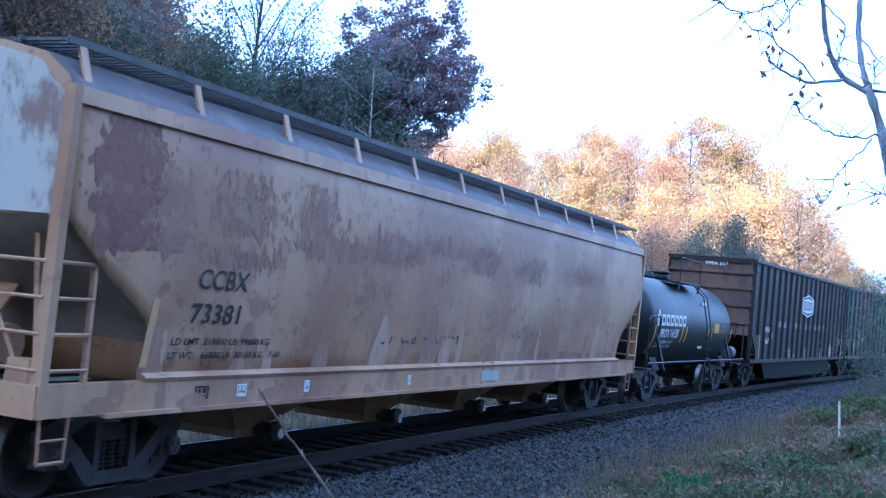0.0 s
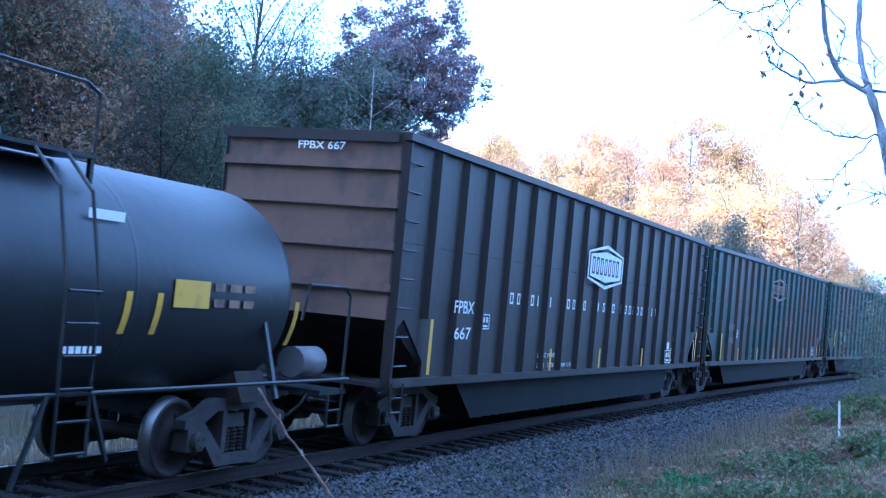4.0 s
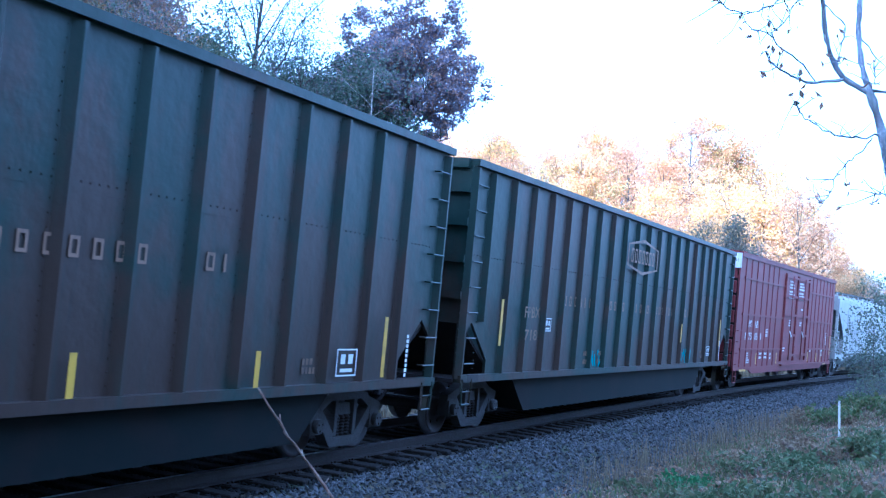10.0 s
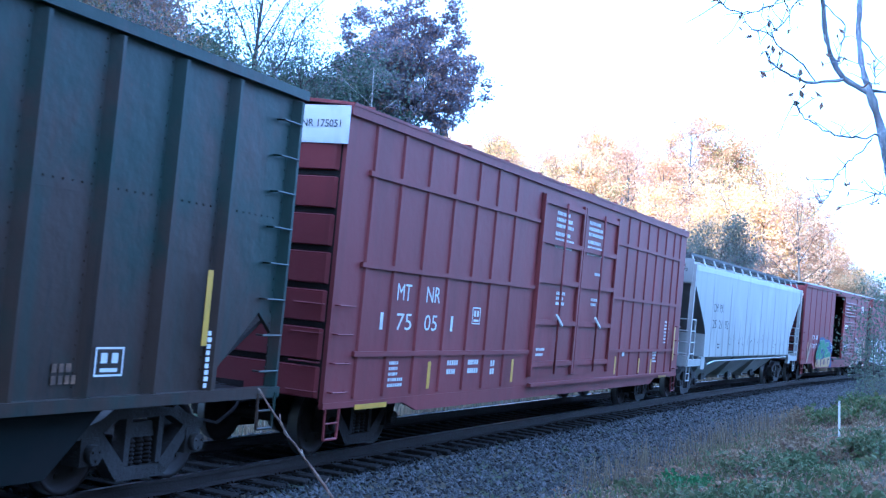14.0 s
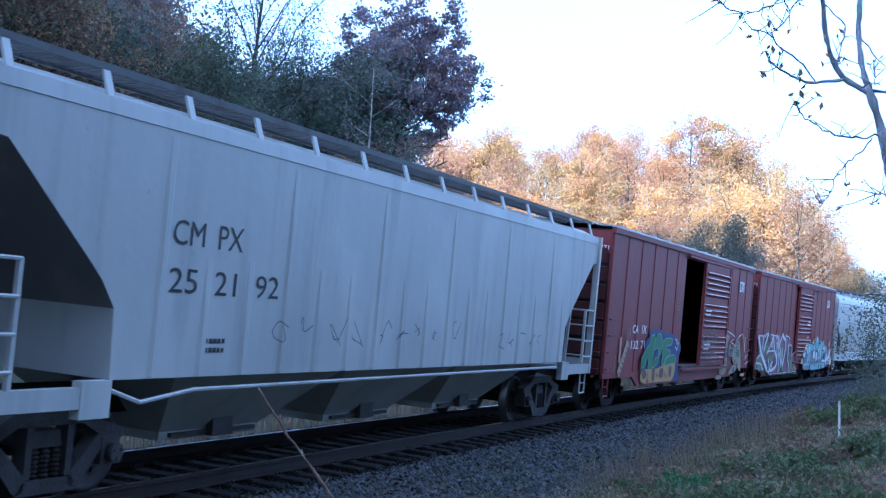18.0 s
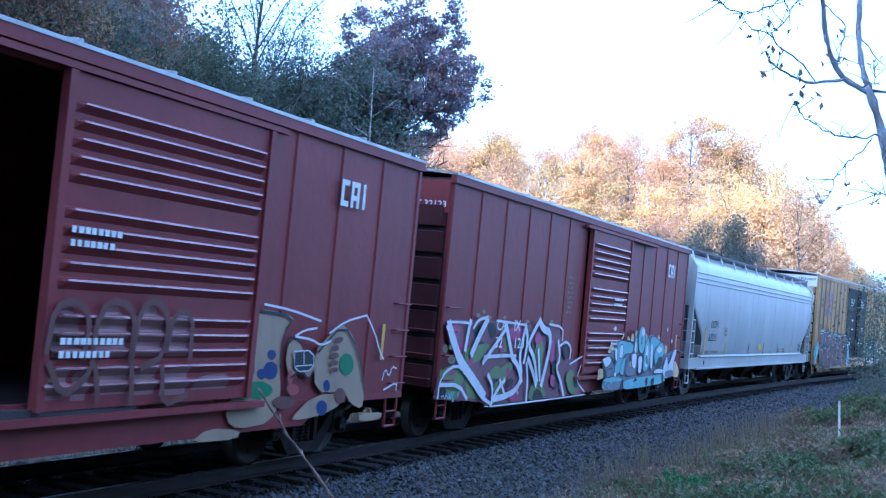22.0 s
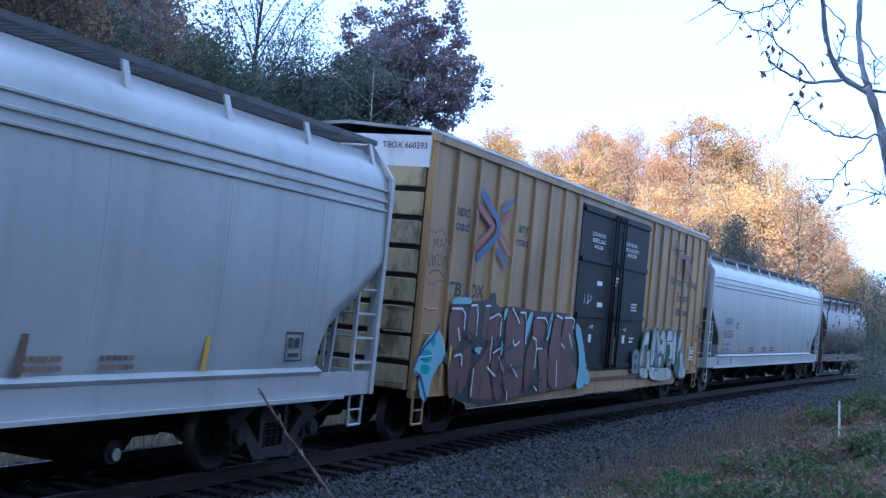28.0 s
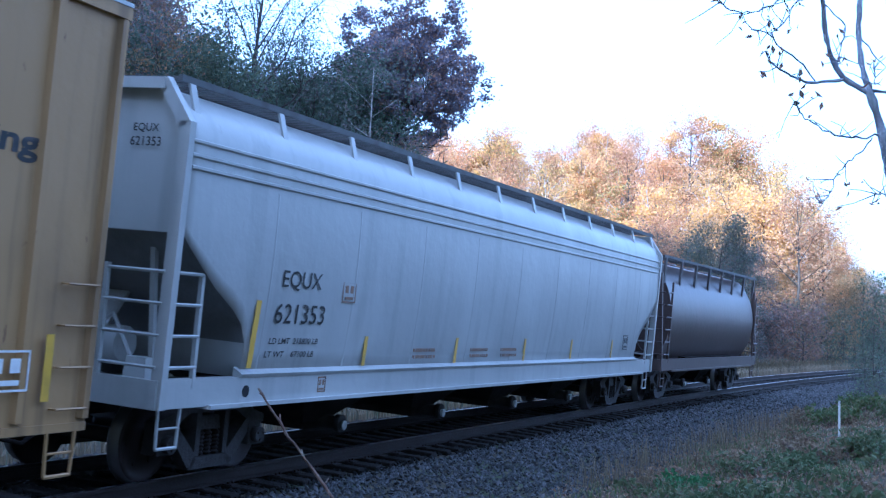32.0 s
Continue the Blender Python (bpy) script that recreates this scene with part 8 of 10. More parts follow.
for k, (x0, x1, label) in enumerate(((150.5, 167.2, "maroon boxcar with one sliding door open and graffiti"), (168.4, 184.85, "maroon boxcar with large white and turquoise graffiti"))):
    car, hl = box_car("boxcar", label, x0, x1, M_MAROON, open_part=(-1.42, 1.95) if k == 0 else (-1.12, 1.95), ribs=14, rib=0.02)
    for s in (-1, 1):
        if k == 0:
            slat_door(car, 0.52, 4.0, s, 1.02, 4.05, 1.60, M_MAROON)
            part("door_sill", box(B(), -1.45, 2.0, s * 1.56 - 0.06, s * 1.56 + 0.06, 0.94, 1.04), M_TRUCK, car, "worn pale door sill")
        else:
            slat_door(car, -1.12, 1.98, s, 1.02, 4.05, 1.60, M_MAROON)
        part("door_track", box(B(), -1.5, 4.3, s * 1.62 - 0.05, s * 1.62 + 0.05, 0.90, 0.97), M_MAROON, car)
        part("door_rail", box(B(), -1.5, 4.3, s * 1.61 - 0.05, s * 1.61 + 0.05, 4.06, 4.12), M_MAROON, car)
        box_end(car, s, hl, 1.5, 0.95, 4.23, M_MAROON, M_ENDMAROON, ribs=7, gap_shade=M_SOOTSHADE, flat=True)
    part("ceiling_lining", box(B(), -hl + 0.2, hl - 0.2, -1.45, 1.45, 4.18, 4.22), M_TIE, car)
    YH = -1.556
    num = ("13271", "32123")[k]
    letters(car, "CAIX " + num, -hl + 0.01, -0.64, 3.76, 0.1, M_TEXTW, 0.8, face=180)
    part("end_header", box(B(), -hl + 0.02, -hl + 0.05, -1.48, 1.48, 3.68, 4.2), M_MAROON, car)
    bm = B()
    for xa, za, w, h in ((5.8, 3.4, 0.07, 0.34), (5.87, 3.67, 0.13, 0.07), (5.87, 3.4, 0.13, 0.07), (6.07, 3.4, 0.07, 0.34), (6.14, 3.67, 0.09, 0.07), (6.14, 3.5, 0.09, 0.06), (6.23, 3.4, 0.07, 0.34), (6.4, 3.4, 0.07, 0.34)):
        box(bm, xa, xa + w, YH - 0.037, YH - 0.033, za, za + h)
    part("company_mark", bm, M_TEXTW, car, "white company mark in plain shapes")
    bars(car, [(-2.2, 2.95 - 0.1 * j, 0.05, 4, 0.08) for j in range(8)], YH, M_TEXTF)
    bars(car, ((0.7, 2.62, 0.06, 8, 0.09), (0.7, 2.5, 0.06, 7, 0.09), (0.7, 1.62, 0.06, 10, 0.09), (0.7, 1.5, 0.06, 8, 0.09)), -1.70, M_TEXTW)
    strip(car, hl - 0.95, 1.4, 1.9, -1.58, 0.08)
    if k == 0:
        for txt, xk, w, z in (("CA", -6.26, 0.5, 1.9), ("IX", -5.45, 0.42, 1.9), ("132", -6.3, 0.62, 1.52), ("71", -5.46, 0.37, 1.52)):
            letters(car, txt, xk, YH, z, 0.2, M_TEXTW, w)
        green_letters(car, ground_coat(car, C_BLUE, -5.2, -1.7, 0.75, 1.85, -1.576, "green, blue and amber spray-painted letters"))
        hiccup = part("stencil_panel", prism(B(), ((-7.30, 0.98), (-7.12, 0.84), (-6.48, 1.62), (-6.68, 1.75)), -1.566, -1.563, "y"), C_KHAKI, car, "slanting pale sticker with dark marks")
        for j in range(6):
            part("sticker_bar", bar(B(), (-7.14 + 0.095 * j, -1.568, 0.98 + 0.115 * j), (-7.03 + 0.095 * j, -1.568, 0.90 + 0.115 * j), 0.003, 0.05), C_MAHOG, hiccup)
        part("reflector_strip", prism(B(), ((-7.25, 1.2), (-7.13, 1.2), (-7.13, 1.8), (-7.25, 1.8)), -1.563, -1.56, "y"), M_FADEDSTRIP, car, "faded amber strip")
        sand_letters(car, ground_coat(car, C_KHAKI, 4.15, 4.65, 0.9, 1.8, -1.572, "sand-coloured spray-painted letters with blue and green spots"))
        own = None
        for xa, xb, tops in ((0.62, 1.0, (1.8, 1.95, 1.96, 1.78)), (1.22, 1.68, (1.82, 1.98, 1.98, 1.8)), (1.78, 2.24, (1.8, 2.0, 2.0, 1.82)), (2.32, 2.68, (1.85, 1.95, 1.9))):
            own = own or ribbed_paint(car, None, xa, xb, 1.5, tops, C_FADED, 1.02, 4.05)
            ribbed_paint(car, own, xa, xb, 1.5, tops, C_FADED, 1.02, 4.05)
        for xa, xb, za, zb in ((0.58, 0.9, 1.12, 1.42), (0.98, 1.18, 1.1, 1.4), (1.28, 1.75, 1.14, 1.42), (1.85, 2.2, 1.12, 1.42), (2.3, 2.75, 1.1, 1.4), (2.85, 3.5, 1.14, 1.3)):
            ribbed_paint(car, own, xa, xb, za, (zb - 0.05, zb, zb), C_FADED, 1.02, 4.05)
        for pts in (((0.55, 1.55), (0.6, 1.95), (0.85, 2.02), (1.08, 1.9), (1.05, 1.5)), ((1.15, 1.5), (1.2, 1.95), (1.5, 2.05), (1.74, 1.9), (1.72, 1.5)), ((1.74, 1.5), (1.8, 1.98), (2.05, 2.07), (2.28, 1.9), (2.25, 1.5), (1.9, 1.4)), ((2.28, 1.55), (2.34, 1.95), (2.68, 1.95), (2.7, 1.5)),
                    ((0.6, 1.45), (0.8, 1.15), (1.1, 1.3), (1.2, 1.5), (1.3, 1.1)), ((1.75, 1.45), (1.8, 1.05)), ((2.24, 1.4), (2.3, 1.0), (2.7, 1.1))):
            stroke(own, C_MAHOG, pts, 0.07, -1.692)
        tag(car, -7.0, -6.5, 1.75, 2.05, -1.58, M_TEXTF, 10, 0.025, 4)
        tag(car, -5.5, -5.2, 0.8, 1.4, -1.59, M_TEXTF, 18, 0.03, 5)
        tag(car, -7.62, -7.5, 0.85, 1.45, -1.58, M_TEXTF, 19, 0.03, 2)
    else:
        own = ground_coat(car, C_MAUVE, -6.0, -1.8, 0.8, 1.7, -1.576, "large white, olive and magenta spray-painted letters")
        white_letters(car, own)
        own = ground_coat(car, C_DUSK, 2.2, 5.6, 0.85, 1.4, -1.690, "turquoise spray-painted letters on a grey ground")
        turquoise_letters(car, own)
        tag(car, -8.1, -7.5, 0.72, 0.9, -1.66, C_CYAN, 11, 0.03, 4)
        for txt, xk, w, z in (("CA", -6.17, 0.44, 1.87), ("IX", -5.33, 0.3, 1.87), ("32", -6.19, 0.34, 1.57), ("123", -5.24, 0.47, 1.56)):
            letters(car, txt, xk, -1.672, z, 0.19, M_TEXTW, w)

# white hopper
car, hl, half = hopper("covered_hopper", "white covered hopper with ridged upper sides", 185.8, 206.15, M_WHITE, "bands", 3.86, board_z=4.40, roof_z=4.42)
letters(car, "OCPX", -7.81, 0, 2.14, 0.24, M_TEXTK, 0.98, follow=half)
letters(car, "62215", -7.9, 0, 1.74, 0.24, M_TEXTK, 1.0, follow=half)
letters(car, "OCPX", -hl + 0.07, -0.84, 3.83, 0.1, M_TEXTK, 0.34, face=180)
letters(car, "62215", -hl + 0.07, -0.83, 3.69, 0.1, M_TEXTK, 0.36, face=180)
bars(car, ((-7.95, 1.52, 0.07, 6, 0.08), (-7.3, 1.52, 0.07, 10, 0.08), (-7.95, 1.38, 0.07, 5, 0.08), (-7.3, 1.38, 0.07, 12, 0.08)), -1.51, M_TEXTF)
panel_text(car, -5.92, 1.92, 0.36, 0.26, -1.58, M_TEXTF)
strip(car, -8.5, 1.34, 2.16, -1.585, 0.1, lean=0.12)
for xk, m in ((-5.6, C_AMBER), (-2.05, M_TEXTF), (0.5, M_TEXTF), (3.2, M_TEXTF), (6.0, M_STRIPE)):
    strip(car, xk, 1.32, 1.7, -1.545, 0.09, m, 0.06)
part("placard", box(B(), -0.35, 0.2, -1.55, -1.545, 1.44, 1.66), M_STRIPE, car, "small yellow panel")
panel_text(car, 7.72, 1.4, 0.42, 0.36, -1.553, M_TEXTK)
for xk in (4.35, 3.3):
    bars(car, ((xk, 1.45, 0.05, 6, 0.09), (xk, 1.36, 0.05, 6, 0.09)), -1.53, M_TEXTF)
part("sill_hole", tube(B(), (-8.2, -1.555, 1.09), (-8.2, -1.54, 1.09), 0.07, n=14), M_DARK, car)

# yellow boxcar with black plug doors
car, hl = box_car("boxcar", "mustard yellow boxcar with black double doors and brown graffiti", 207.55, 227.04, M_YELLOW, z0=0.82, z1=4.78, ribs=22, rib=0.05, open_part=(-2.3, 3.13))
for s in (-1, 1):
    for xa, xb in ((-2.27, 0.34), (0.37, 3.1)):
        d = part("plug_door", box(B(), xa, xb, s * 1.49 - 0.05, s * 1.49 + 0.05, 1.04, 4.56), M_DOORBLACK, car, "black plug door")
        for z in (1.14, 2.25, 3.42, 4.46):
            part("door_beam", box(B(), xa + 0.05, xb - 0.05, s * 1.555 - 0.03, s * 1.555 + 0.03, z - 0.045, z + 0.045), M_DOORBLACK, d)
        xm = (xa + xb) / 2
        for o in ((1.15, 0.95) if xa < 0 else (-1.15, -0.95)):
            part("lock_rod", tube(B(), (xm + o, s * 1.61, 1.1), (xm + o, s * 1.61, 4.5), 0.022, n=8), M_DOORBLACK, d)
    part("door_track", box(B(), -2.4, hl - 1.2, s * 1.56 - 0.03, s * 1.56 + 0.03, 0.84, 0.90), M_MAHOGANY, car)
    box_end(car, s, hl, 1.5, 0.95, 4.76, M_YELLOW, M_ENDCREAM, ribs=8, deep=1.5, gap_shade=M_SOOTSHADE, flat=True)
part("end_header", box(B(), -hl + 0.0, -hl + 0.04, -1.5, 1.5, 4.28, 4.76), C_WHITE, car, "white end header")
letters(car, "TBOX 660393", -hl - 0.006, -0.68, 4.55, 0.1, M_TEXTK, 0.76, face=180)
YK = -1.537
POSTS = [-hl + 0.1 + (2 * hl - 0.2) * k / 22 for k in range(23)]
for word, xk, z, h, w, lean in (("next", -8.72, 3.66, 0.18, 0.62, 0.15), ("load", -8.74, 3.43, 0.18, 0.64, 0.15), ("any", -5.9, 3.57, 0.2, 0.52, 0.15), ("road", -5.95, 3.39, 0.17, 0.62, 0.15), ("TB", -8.78, 2.38, 0.23, 0.6, 0.1), ("OX", -7.85, 2.38, 0.23, 0.6, 0.1),
                                ("Railcar Pooling", 5.6, 3.17, 0.30, 3.1, 0.1), ("Experts", 6.45, 2.74, 0.30, 1.6, 0.1)):
    ribbed_letters(car, word, xk, z, h, M_TEXTK, w, lean, POSTS, 1.53, 1.58)
crossed_mark(car, stroke(car, C_BLUELOGO, ((-6.95, 3.56), (-6.93, 3.5)), 0.12, YK - 0.052, "company_mark", "crossed mark of blue and red strokes"))
bm = B()
for xa, za, w, h in ((6.1, 3.98, 1.15, 0.12), (6.3, 3.52, 0.13, 0.46), (6.85, 3.52, 0.13, 0.46)):
    box(bm, xa, xa + w, YK - 0.056, YK - 0.053, za, za + h)
ribbon(bm, ((7.2, 4.05), (7.75, 3.52)), 0.12, YK - 0.058)
ribbon(bm, ((7.85, 4.05), (7.3, 3.52)), 0.09, YK - 0.061)
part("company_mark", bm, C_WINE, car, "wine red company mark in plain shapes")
part("latch_plate", prism(B(), ((5.62, 4.18), (5.74, 4.18), (5.72, 4.42), (5.6, 4.42)), YK - 0.056, YK - 0.052, "y"), C_WINE, car, "wine red corner of a mark")
part("latch_bar", bar(B(), (5.7, YK - 0.06, 4.18), (6.4, YK - 0.06, 4.18), 0.03, 0.04), M_MAHOGANY, car)
bars(car, ((6.45, 2.42, 0.2, 3, 0.17), (7.1, 2.42, 0.15, 3, 0.28)), -1.536, M_TEXTK, "web_name_bars")
for txt, xk, z, w in (("CLOSE THIS DOOR", -1.54, 3.94, 1.0), ("BEFORE CLOSING", -1.5, 3.81, 0.96), ("MAIN DOOR", -1.32, 3.68, 0.62), ("CLOSE AND LOCK", 1.08, 3.92, 0.95), ("BOTH DOORS BEFORE", 1.02, 3.79, 1.22), ("MOVING CAR", 1.28, 3.67, 0.78)):
    letters(car, txt, xk, -1.545, z, 0.085, M_TEXTW, w)
for xa, xb, za, zb in ((-0.92, -0.55, 2.9, 3.0), (-0.8, -0.43, 2.44, 2.54), (-1.23, -1.05, 1.67, 1.84), (1.38, 1.58, 1.65, 1.84)):
    part("door_plate", box(B(), xa, xb, -1.552, -1.541, za, zb), M_TEXTW, car, "small pale metal plate")
bars(car, ((1.93, 2.56, 0.04, 6, 0.09), (1.93, 2.49, 0.04, 5, 0.09), (1.93, 2.42, 0.04, 6, 0.09), (0.48, 3.1, 0.05, 3, 0.09), (0.48, 3.02, 0.05, 2, 0.09), (0.48, 2.94, 0.05, 1, 0.09), (2.0, 1.75, 0.04, 6, 0.07), (2.0, 1.67, 0.04, 5, 0.07)), -1.545, M_TEXTW)
tag(car, -1.75, -1.2, 2.45, 2.72, -1.545, M_TEXTW, 31, 0.018, 3, "small white scrawl")
tag(car, -1.2, -0.95, 1.95, 2.05, -1.545, M_TEXTW, 32, 0.02, 2, "small white mark")
tag(car, 1.35, 1.7, 1.92, 2.02, -1.545, M_TEXTW, 33, 0.02, 2, "small white mark")
panel_text(car, 8.26, 1.2, 0.56, 0.36, YK - 0.053, M_TEXTW)
strip(car, 9.0, 1.1, 1.7, YK - 0.055)
for xk in (-8.6, 5.3, 0.53):
    strip(car, xk, 1.18, 1.8 if xk == 0.53 else 1.6, YK - 0.075, 0.08)
own = ground_coat(car, C_BLACKSPRAY, -8.7, -2.2, 0.7, 2.1, -1.607, "large brown spray-painted block letters with white highlights")
brown_letters(car, own)
jumble(car, own, -8.5, -2.3, 0.75, 2.0, -1.69, 36, 5, (C_MAUVE, C_BLACKSPRAY, C_RUSTRED, C_BLACKSPRAY, C_MAHOG, C_RUSTRED), 0.45)
end_flourish(car, own)
pale_letters(car, ground_coat(car, C_DARKGREEN, 4.3, 5.0, 1.0, 1.6, -1.598, "white spray-painted letters edged in dark green"))

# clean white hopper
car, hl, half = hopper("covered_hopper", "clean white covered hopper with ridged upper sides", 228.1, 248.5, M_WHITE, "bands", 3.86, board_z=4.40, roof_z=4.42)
letters(car, "EQUX", -8.05, 0, 2.26, 0.24, M_TEXTK, 0.93, follow=half, bold=0.004)
letters(car, "621353", -8.12, 0, 1.86, 0.24, M_TEXTK, 1.18, follow=half, bold=0.004)
letters(car, "EQUX", -hl + 0.07, -0.86, 3.79, 0.1, M_TEXTK, 0.33, face=180)
letters(car, "621353", -hl + 0.07, -0.83, 3.65, 0.1, M_TEXTK, 0.4, face=180)
letters(car, "LD LMT  218800 LB", -8.15, 0, 1.61, 0.075, M_TEXTK, 1.15, 0.1, follow=half)
letters(car, "LT WT    67100 LB", -8.2, 0, 1.45, 0.075, M_TEXTK, 1.15, 0.1, follow=half)
panel_text(car, -6.54, 2.16, 0.36, 0.28, -1.59, M_TEXTF)
strip(car, -8.64, 1.34, 2.12, -1.585, 0.1, lean=0.1)
for xk in (-5.75, -2.6, 0.6, 3.4, 6.4):
    strip(car, xk, 1.32, 1.72, -1.545, 0.09, None, 0.05)
for xk in (-4.1, -1.9, -0.5):
    bars(car, ((xk, 1.5, 0.05, 9, 0.09), (xk, 1.4, 0.05, 9, 0.09)), -1.53, M_TEXTF)
panel_text(car, 7.35, 1.5, 0.4, 0.34, -1.56, M_TEXTK)
part("sill_hole", tube(B(), (-8.55, -1.555, 1.07), (-8.55, -1.54, 1.07), 0.07, n=14), M_DARK, car)
panel_text(car, -6.9, 1.0, 0.2, 0.2, -1.553, M_TEXTF)

# the last car
car, hl, half = hopper("covered_hopper", "dark brown drum-sided covered hopper at the train's end", 249.5, 262.2, M_DRUM, "drum", 3.42, bays=2, board_z=3.98, roof_z=3.9, walk_n=8)

# ---- trees: trunk, limbs, twigs and loose leaves ----
class Soup:
    """Points and faces gathered fast."""

    def __init__(self):
        self.v, self.f, self.n = [], [], 0

    def add(self, verts, faces):
        self.v.append(np.asarray(verts, float).reshape(-1, 3))
        self.f.extend([tuple(i + self.n for i in f) for f in faces])
        self.n += len(self.v[-1])

    def limb(self, pts, radii, sides=5):
        pts = np.asarray(pts, float)
        d = np.gradient(pts, axis=0)
        d /= np.linalg.norm(d, axis=1)[:, None] + 1e-9
        ref = np.array([0.3, 0.9, 0.1]) if abs(d[0, 2]) > 0.7 else np.array([0, 0, 1.0])
        u = np.cross(d, ref)
        u /= np.linalg.norm(u, axis=1)[:, None] + 1e-9
        w = np.cross(d, u)
        a = np.arange(sides) * 2 * math.pi / sides
        ring = pts[:, None] + (u[:, None] * np.cos(a)[None, :, None] + w[:, None] * np.sin(a)[None, :, None]) * np.asarray(radii)[:, None, None]
        fs = []
        for i in range(len(pts) - 1):
            for k in range(sides):
                fs.append((i * sides + k, i * sides + (k + 1) % sides, (i + 1) * sides + (k + 1) % sides, (i + 1) * sides + k))
        self.add(ring, fs)

    def mesh(self, name, smooth=False):
        me = bpy.data.meshes.new(name)
        me.from_pydata(np.concatenate(self.v).tolist(), [], self.f)
        if smooth:
            me.polygons.foreach_set("use_smooth", [True] * len(me.polygons))
        return me


def leaf_mesh(name, centres, size, rng, long=1.5, fold=0.25):
    """Small folded leaves, each a bent lozenge, turned every way."""
    n = len(centres)
    s = size * (0.6 + 0.8 * rng.random(n))[:, None]
    a = rng.normal(size=(n, 3))
    a /= np.linalg.norm(a, axis=1)[:, None]
    b = np.cross(a, rng.normal(size=(n, 3)))
    b /= np.linalg.norm(b, axis=1)[:, None]
    c = np.cross(a, b)
    v = np.stack([centres - a * s * long / 2, centres + b * s * 0.5 + c * s * fold, centres + a * s * long / 2, centres - b * s * 0.5 + c * s * fold], 1).reshape(-1, 3)
    me = bpy.data.meshes.new(name)
    i = np.arange(n) * 4
    f = np.concatenate([np.stack([i, i + 1, i + 2], 1), np.stack([i, i + 2, i + 3], 1)])
    me.from_pydata(v.tolist(), [], f.tolist())
    return me


def tree_parts(seed, height, spread, base=0.35, limbs=14, leaves=3000, leaf=0.2, trunk_r=0.16, clump=0.5, lift=0.7, lean=0.05, twigs=5, dome=None, fine=False):
    rng = np.random.default_rng(seed)
    soup = Soup()
    k = np.linspace(0, 1, 8)
    bend = rng.normal(size=2) * lean * height
    tp = np.stack([bend[0] * k ** 2 + 0.06 * np.sin(k * 7 + seed), bend[1] * k ** 2 + 0.06 * np.cos(k * 6 + seed), k * height * 0.93], 1)
    soup.limb(tp, trunk_r * (1 - 0.86 * k) * np.where(k == 0, 1.35, 1), 7)
    spots = []
    for i in range(limbs):
        f = base + (0.97 - base) * ((i + rng.random()) / limbs)
        p0 = np.array([np.interp(f, k * 0.93 / 0.93, tp[:, j]) for j in range(3)])
        az = i * 2.4 + rng.normal() * 0.4
        u = (f - base) / (1 - base)
        ln = spread * (0.45 + 0.75 * math.sin(math.pi * min(1, 0.22 + 0.72 * u))) * (0.7 + 0.5 * rng.random())
        el = lift * (0.35 + 0.9 * u) + rng.normal() * 0.12
        s = np.linspace(0, 1, 6)
        out = np.array([math.cos(az), math.sin(az), 0])
        lp = p0 + out * (ln * math.cos(el) * s)[:, None] + np.array([0, 0, 1.0]) * (ln * math.sin(el) * s + 0.12 * ln * s ** 2)[:, None] + rng.normal(size=(6, 3)) * 0.05 * ln * s[:, None]
        r0 = trunk_r * (1 - 0.86 * f) * 0.62
        soup.limb(lp, r0 * (1 - 0.85 * s), 5)
        for j in range(twigs):
            t0 = 0.25 + 0.7 * (j + rng.random()) / twigs
            b0 = np.array([np.interp(t0, s, lp[:, c]) for c in range(3)])
            dv = out * 0.5 + rng.normal(size=3) * 0.6 + np.array([0, 0, 0.35])
            dv /= np.linalg.norm(dv)
            tl = ln * (0.22 + 0.25 * rng.random())
            q = np.linspace(0, 1, 4)
            wp = b0 + dv * (tl * q)[:, None] + rng.normal(size=(4, 3)) * 0.06 * tl * q[:, None]
            soup.limb(wp, r0 * 0.35 * (1 - 0.8 * q), 4)
            spots += [wp[1], wp[2], wp[3], wp[3]]
            if fine:
                for _ in range(3):
                    dw = dv + rng.normal(size=3) * 0.7
                    e0 = wp[1 + int(rng.integers(3))]
                    soup.limb([e0, e0 + dw * tl * 0.3, e0 + dw * tl * 0.5 + rng.normal(size=3) * 0.08 * tl], [r0 * 0.14, r0 * 0.1, r0 * 0.04], 3)
        spots += [lp[4], lp[5], lp[5]]
    spots = np.array(spots)
    keep = spots[rng.random(len(spots)) > 0.12]
    c = keep[rng.integers(len(keep), size=leaves)] + rng.normal(size=(leaves, 3)) * clump * np.array([1, 1, 0.75])
    if dome:  # a full crown: leaf clusters that fill a rounded head, thicker to the outside, with gaps between
        mid, rx, rz, clusters = dome
        d = rng.normal(size=(clusters, 3))
        d /= np.linalg.norm(d, axis=1)[:, None]
        lump = 1 + 0.13 * np.sin(d[:, 0] * 5 + 1) * np.sin(d[:, 1] * 4) + 0.10 * np.sin(d[:, 2] * 7 + 2)
        at = d * (rng.random(clusters) ** 0.42 * lump)[:, None] * np.array([rx, rx, rz]) + np.array([tp[-3, 0], tp[-3, 1], mid])
        c = at[rng.integers(clusters, size=leaves)] + rng.normal(size=(leaves, 3)) * clump * np.array([1, 1, 0.7])
    c[:, 2] = np.maximum(c[:, 2], 0.4)
    return soup.mesh("trunk", True), leaf_mesh("crown", c, leaf, rng)


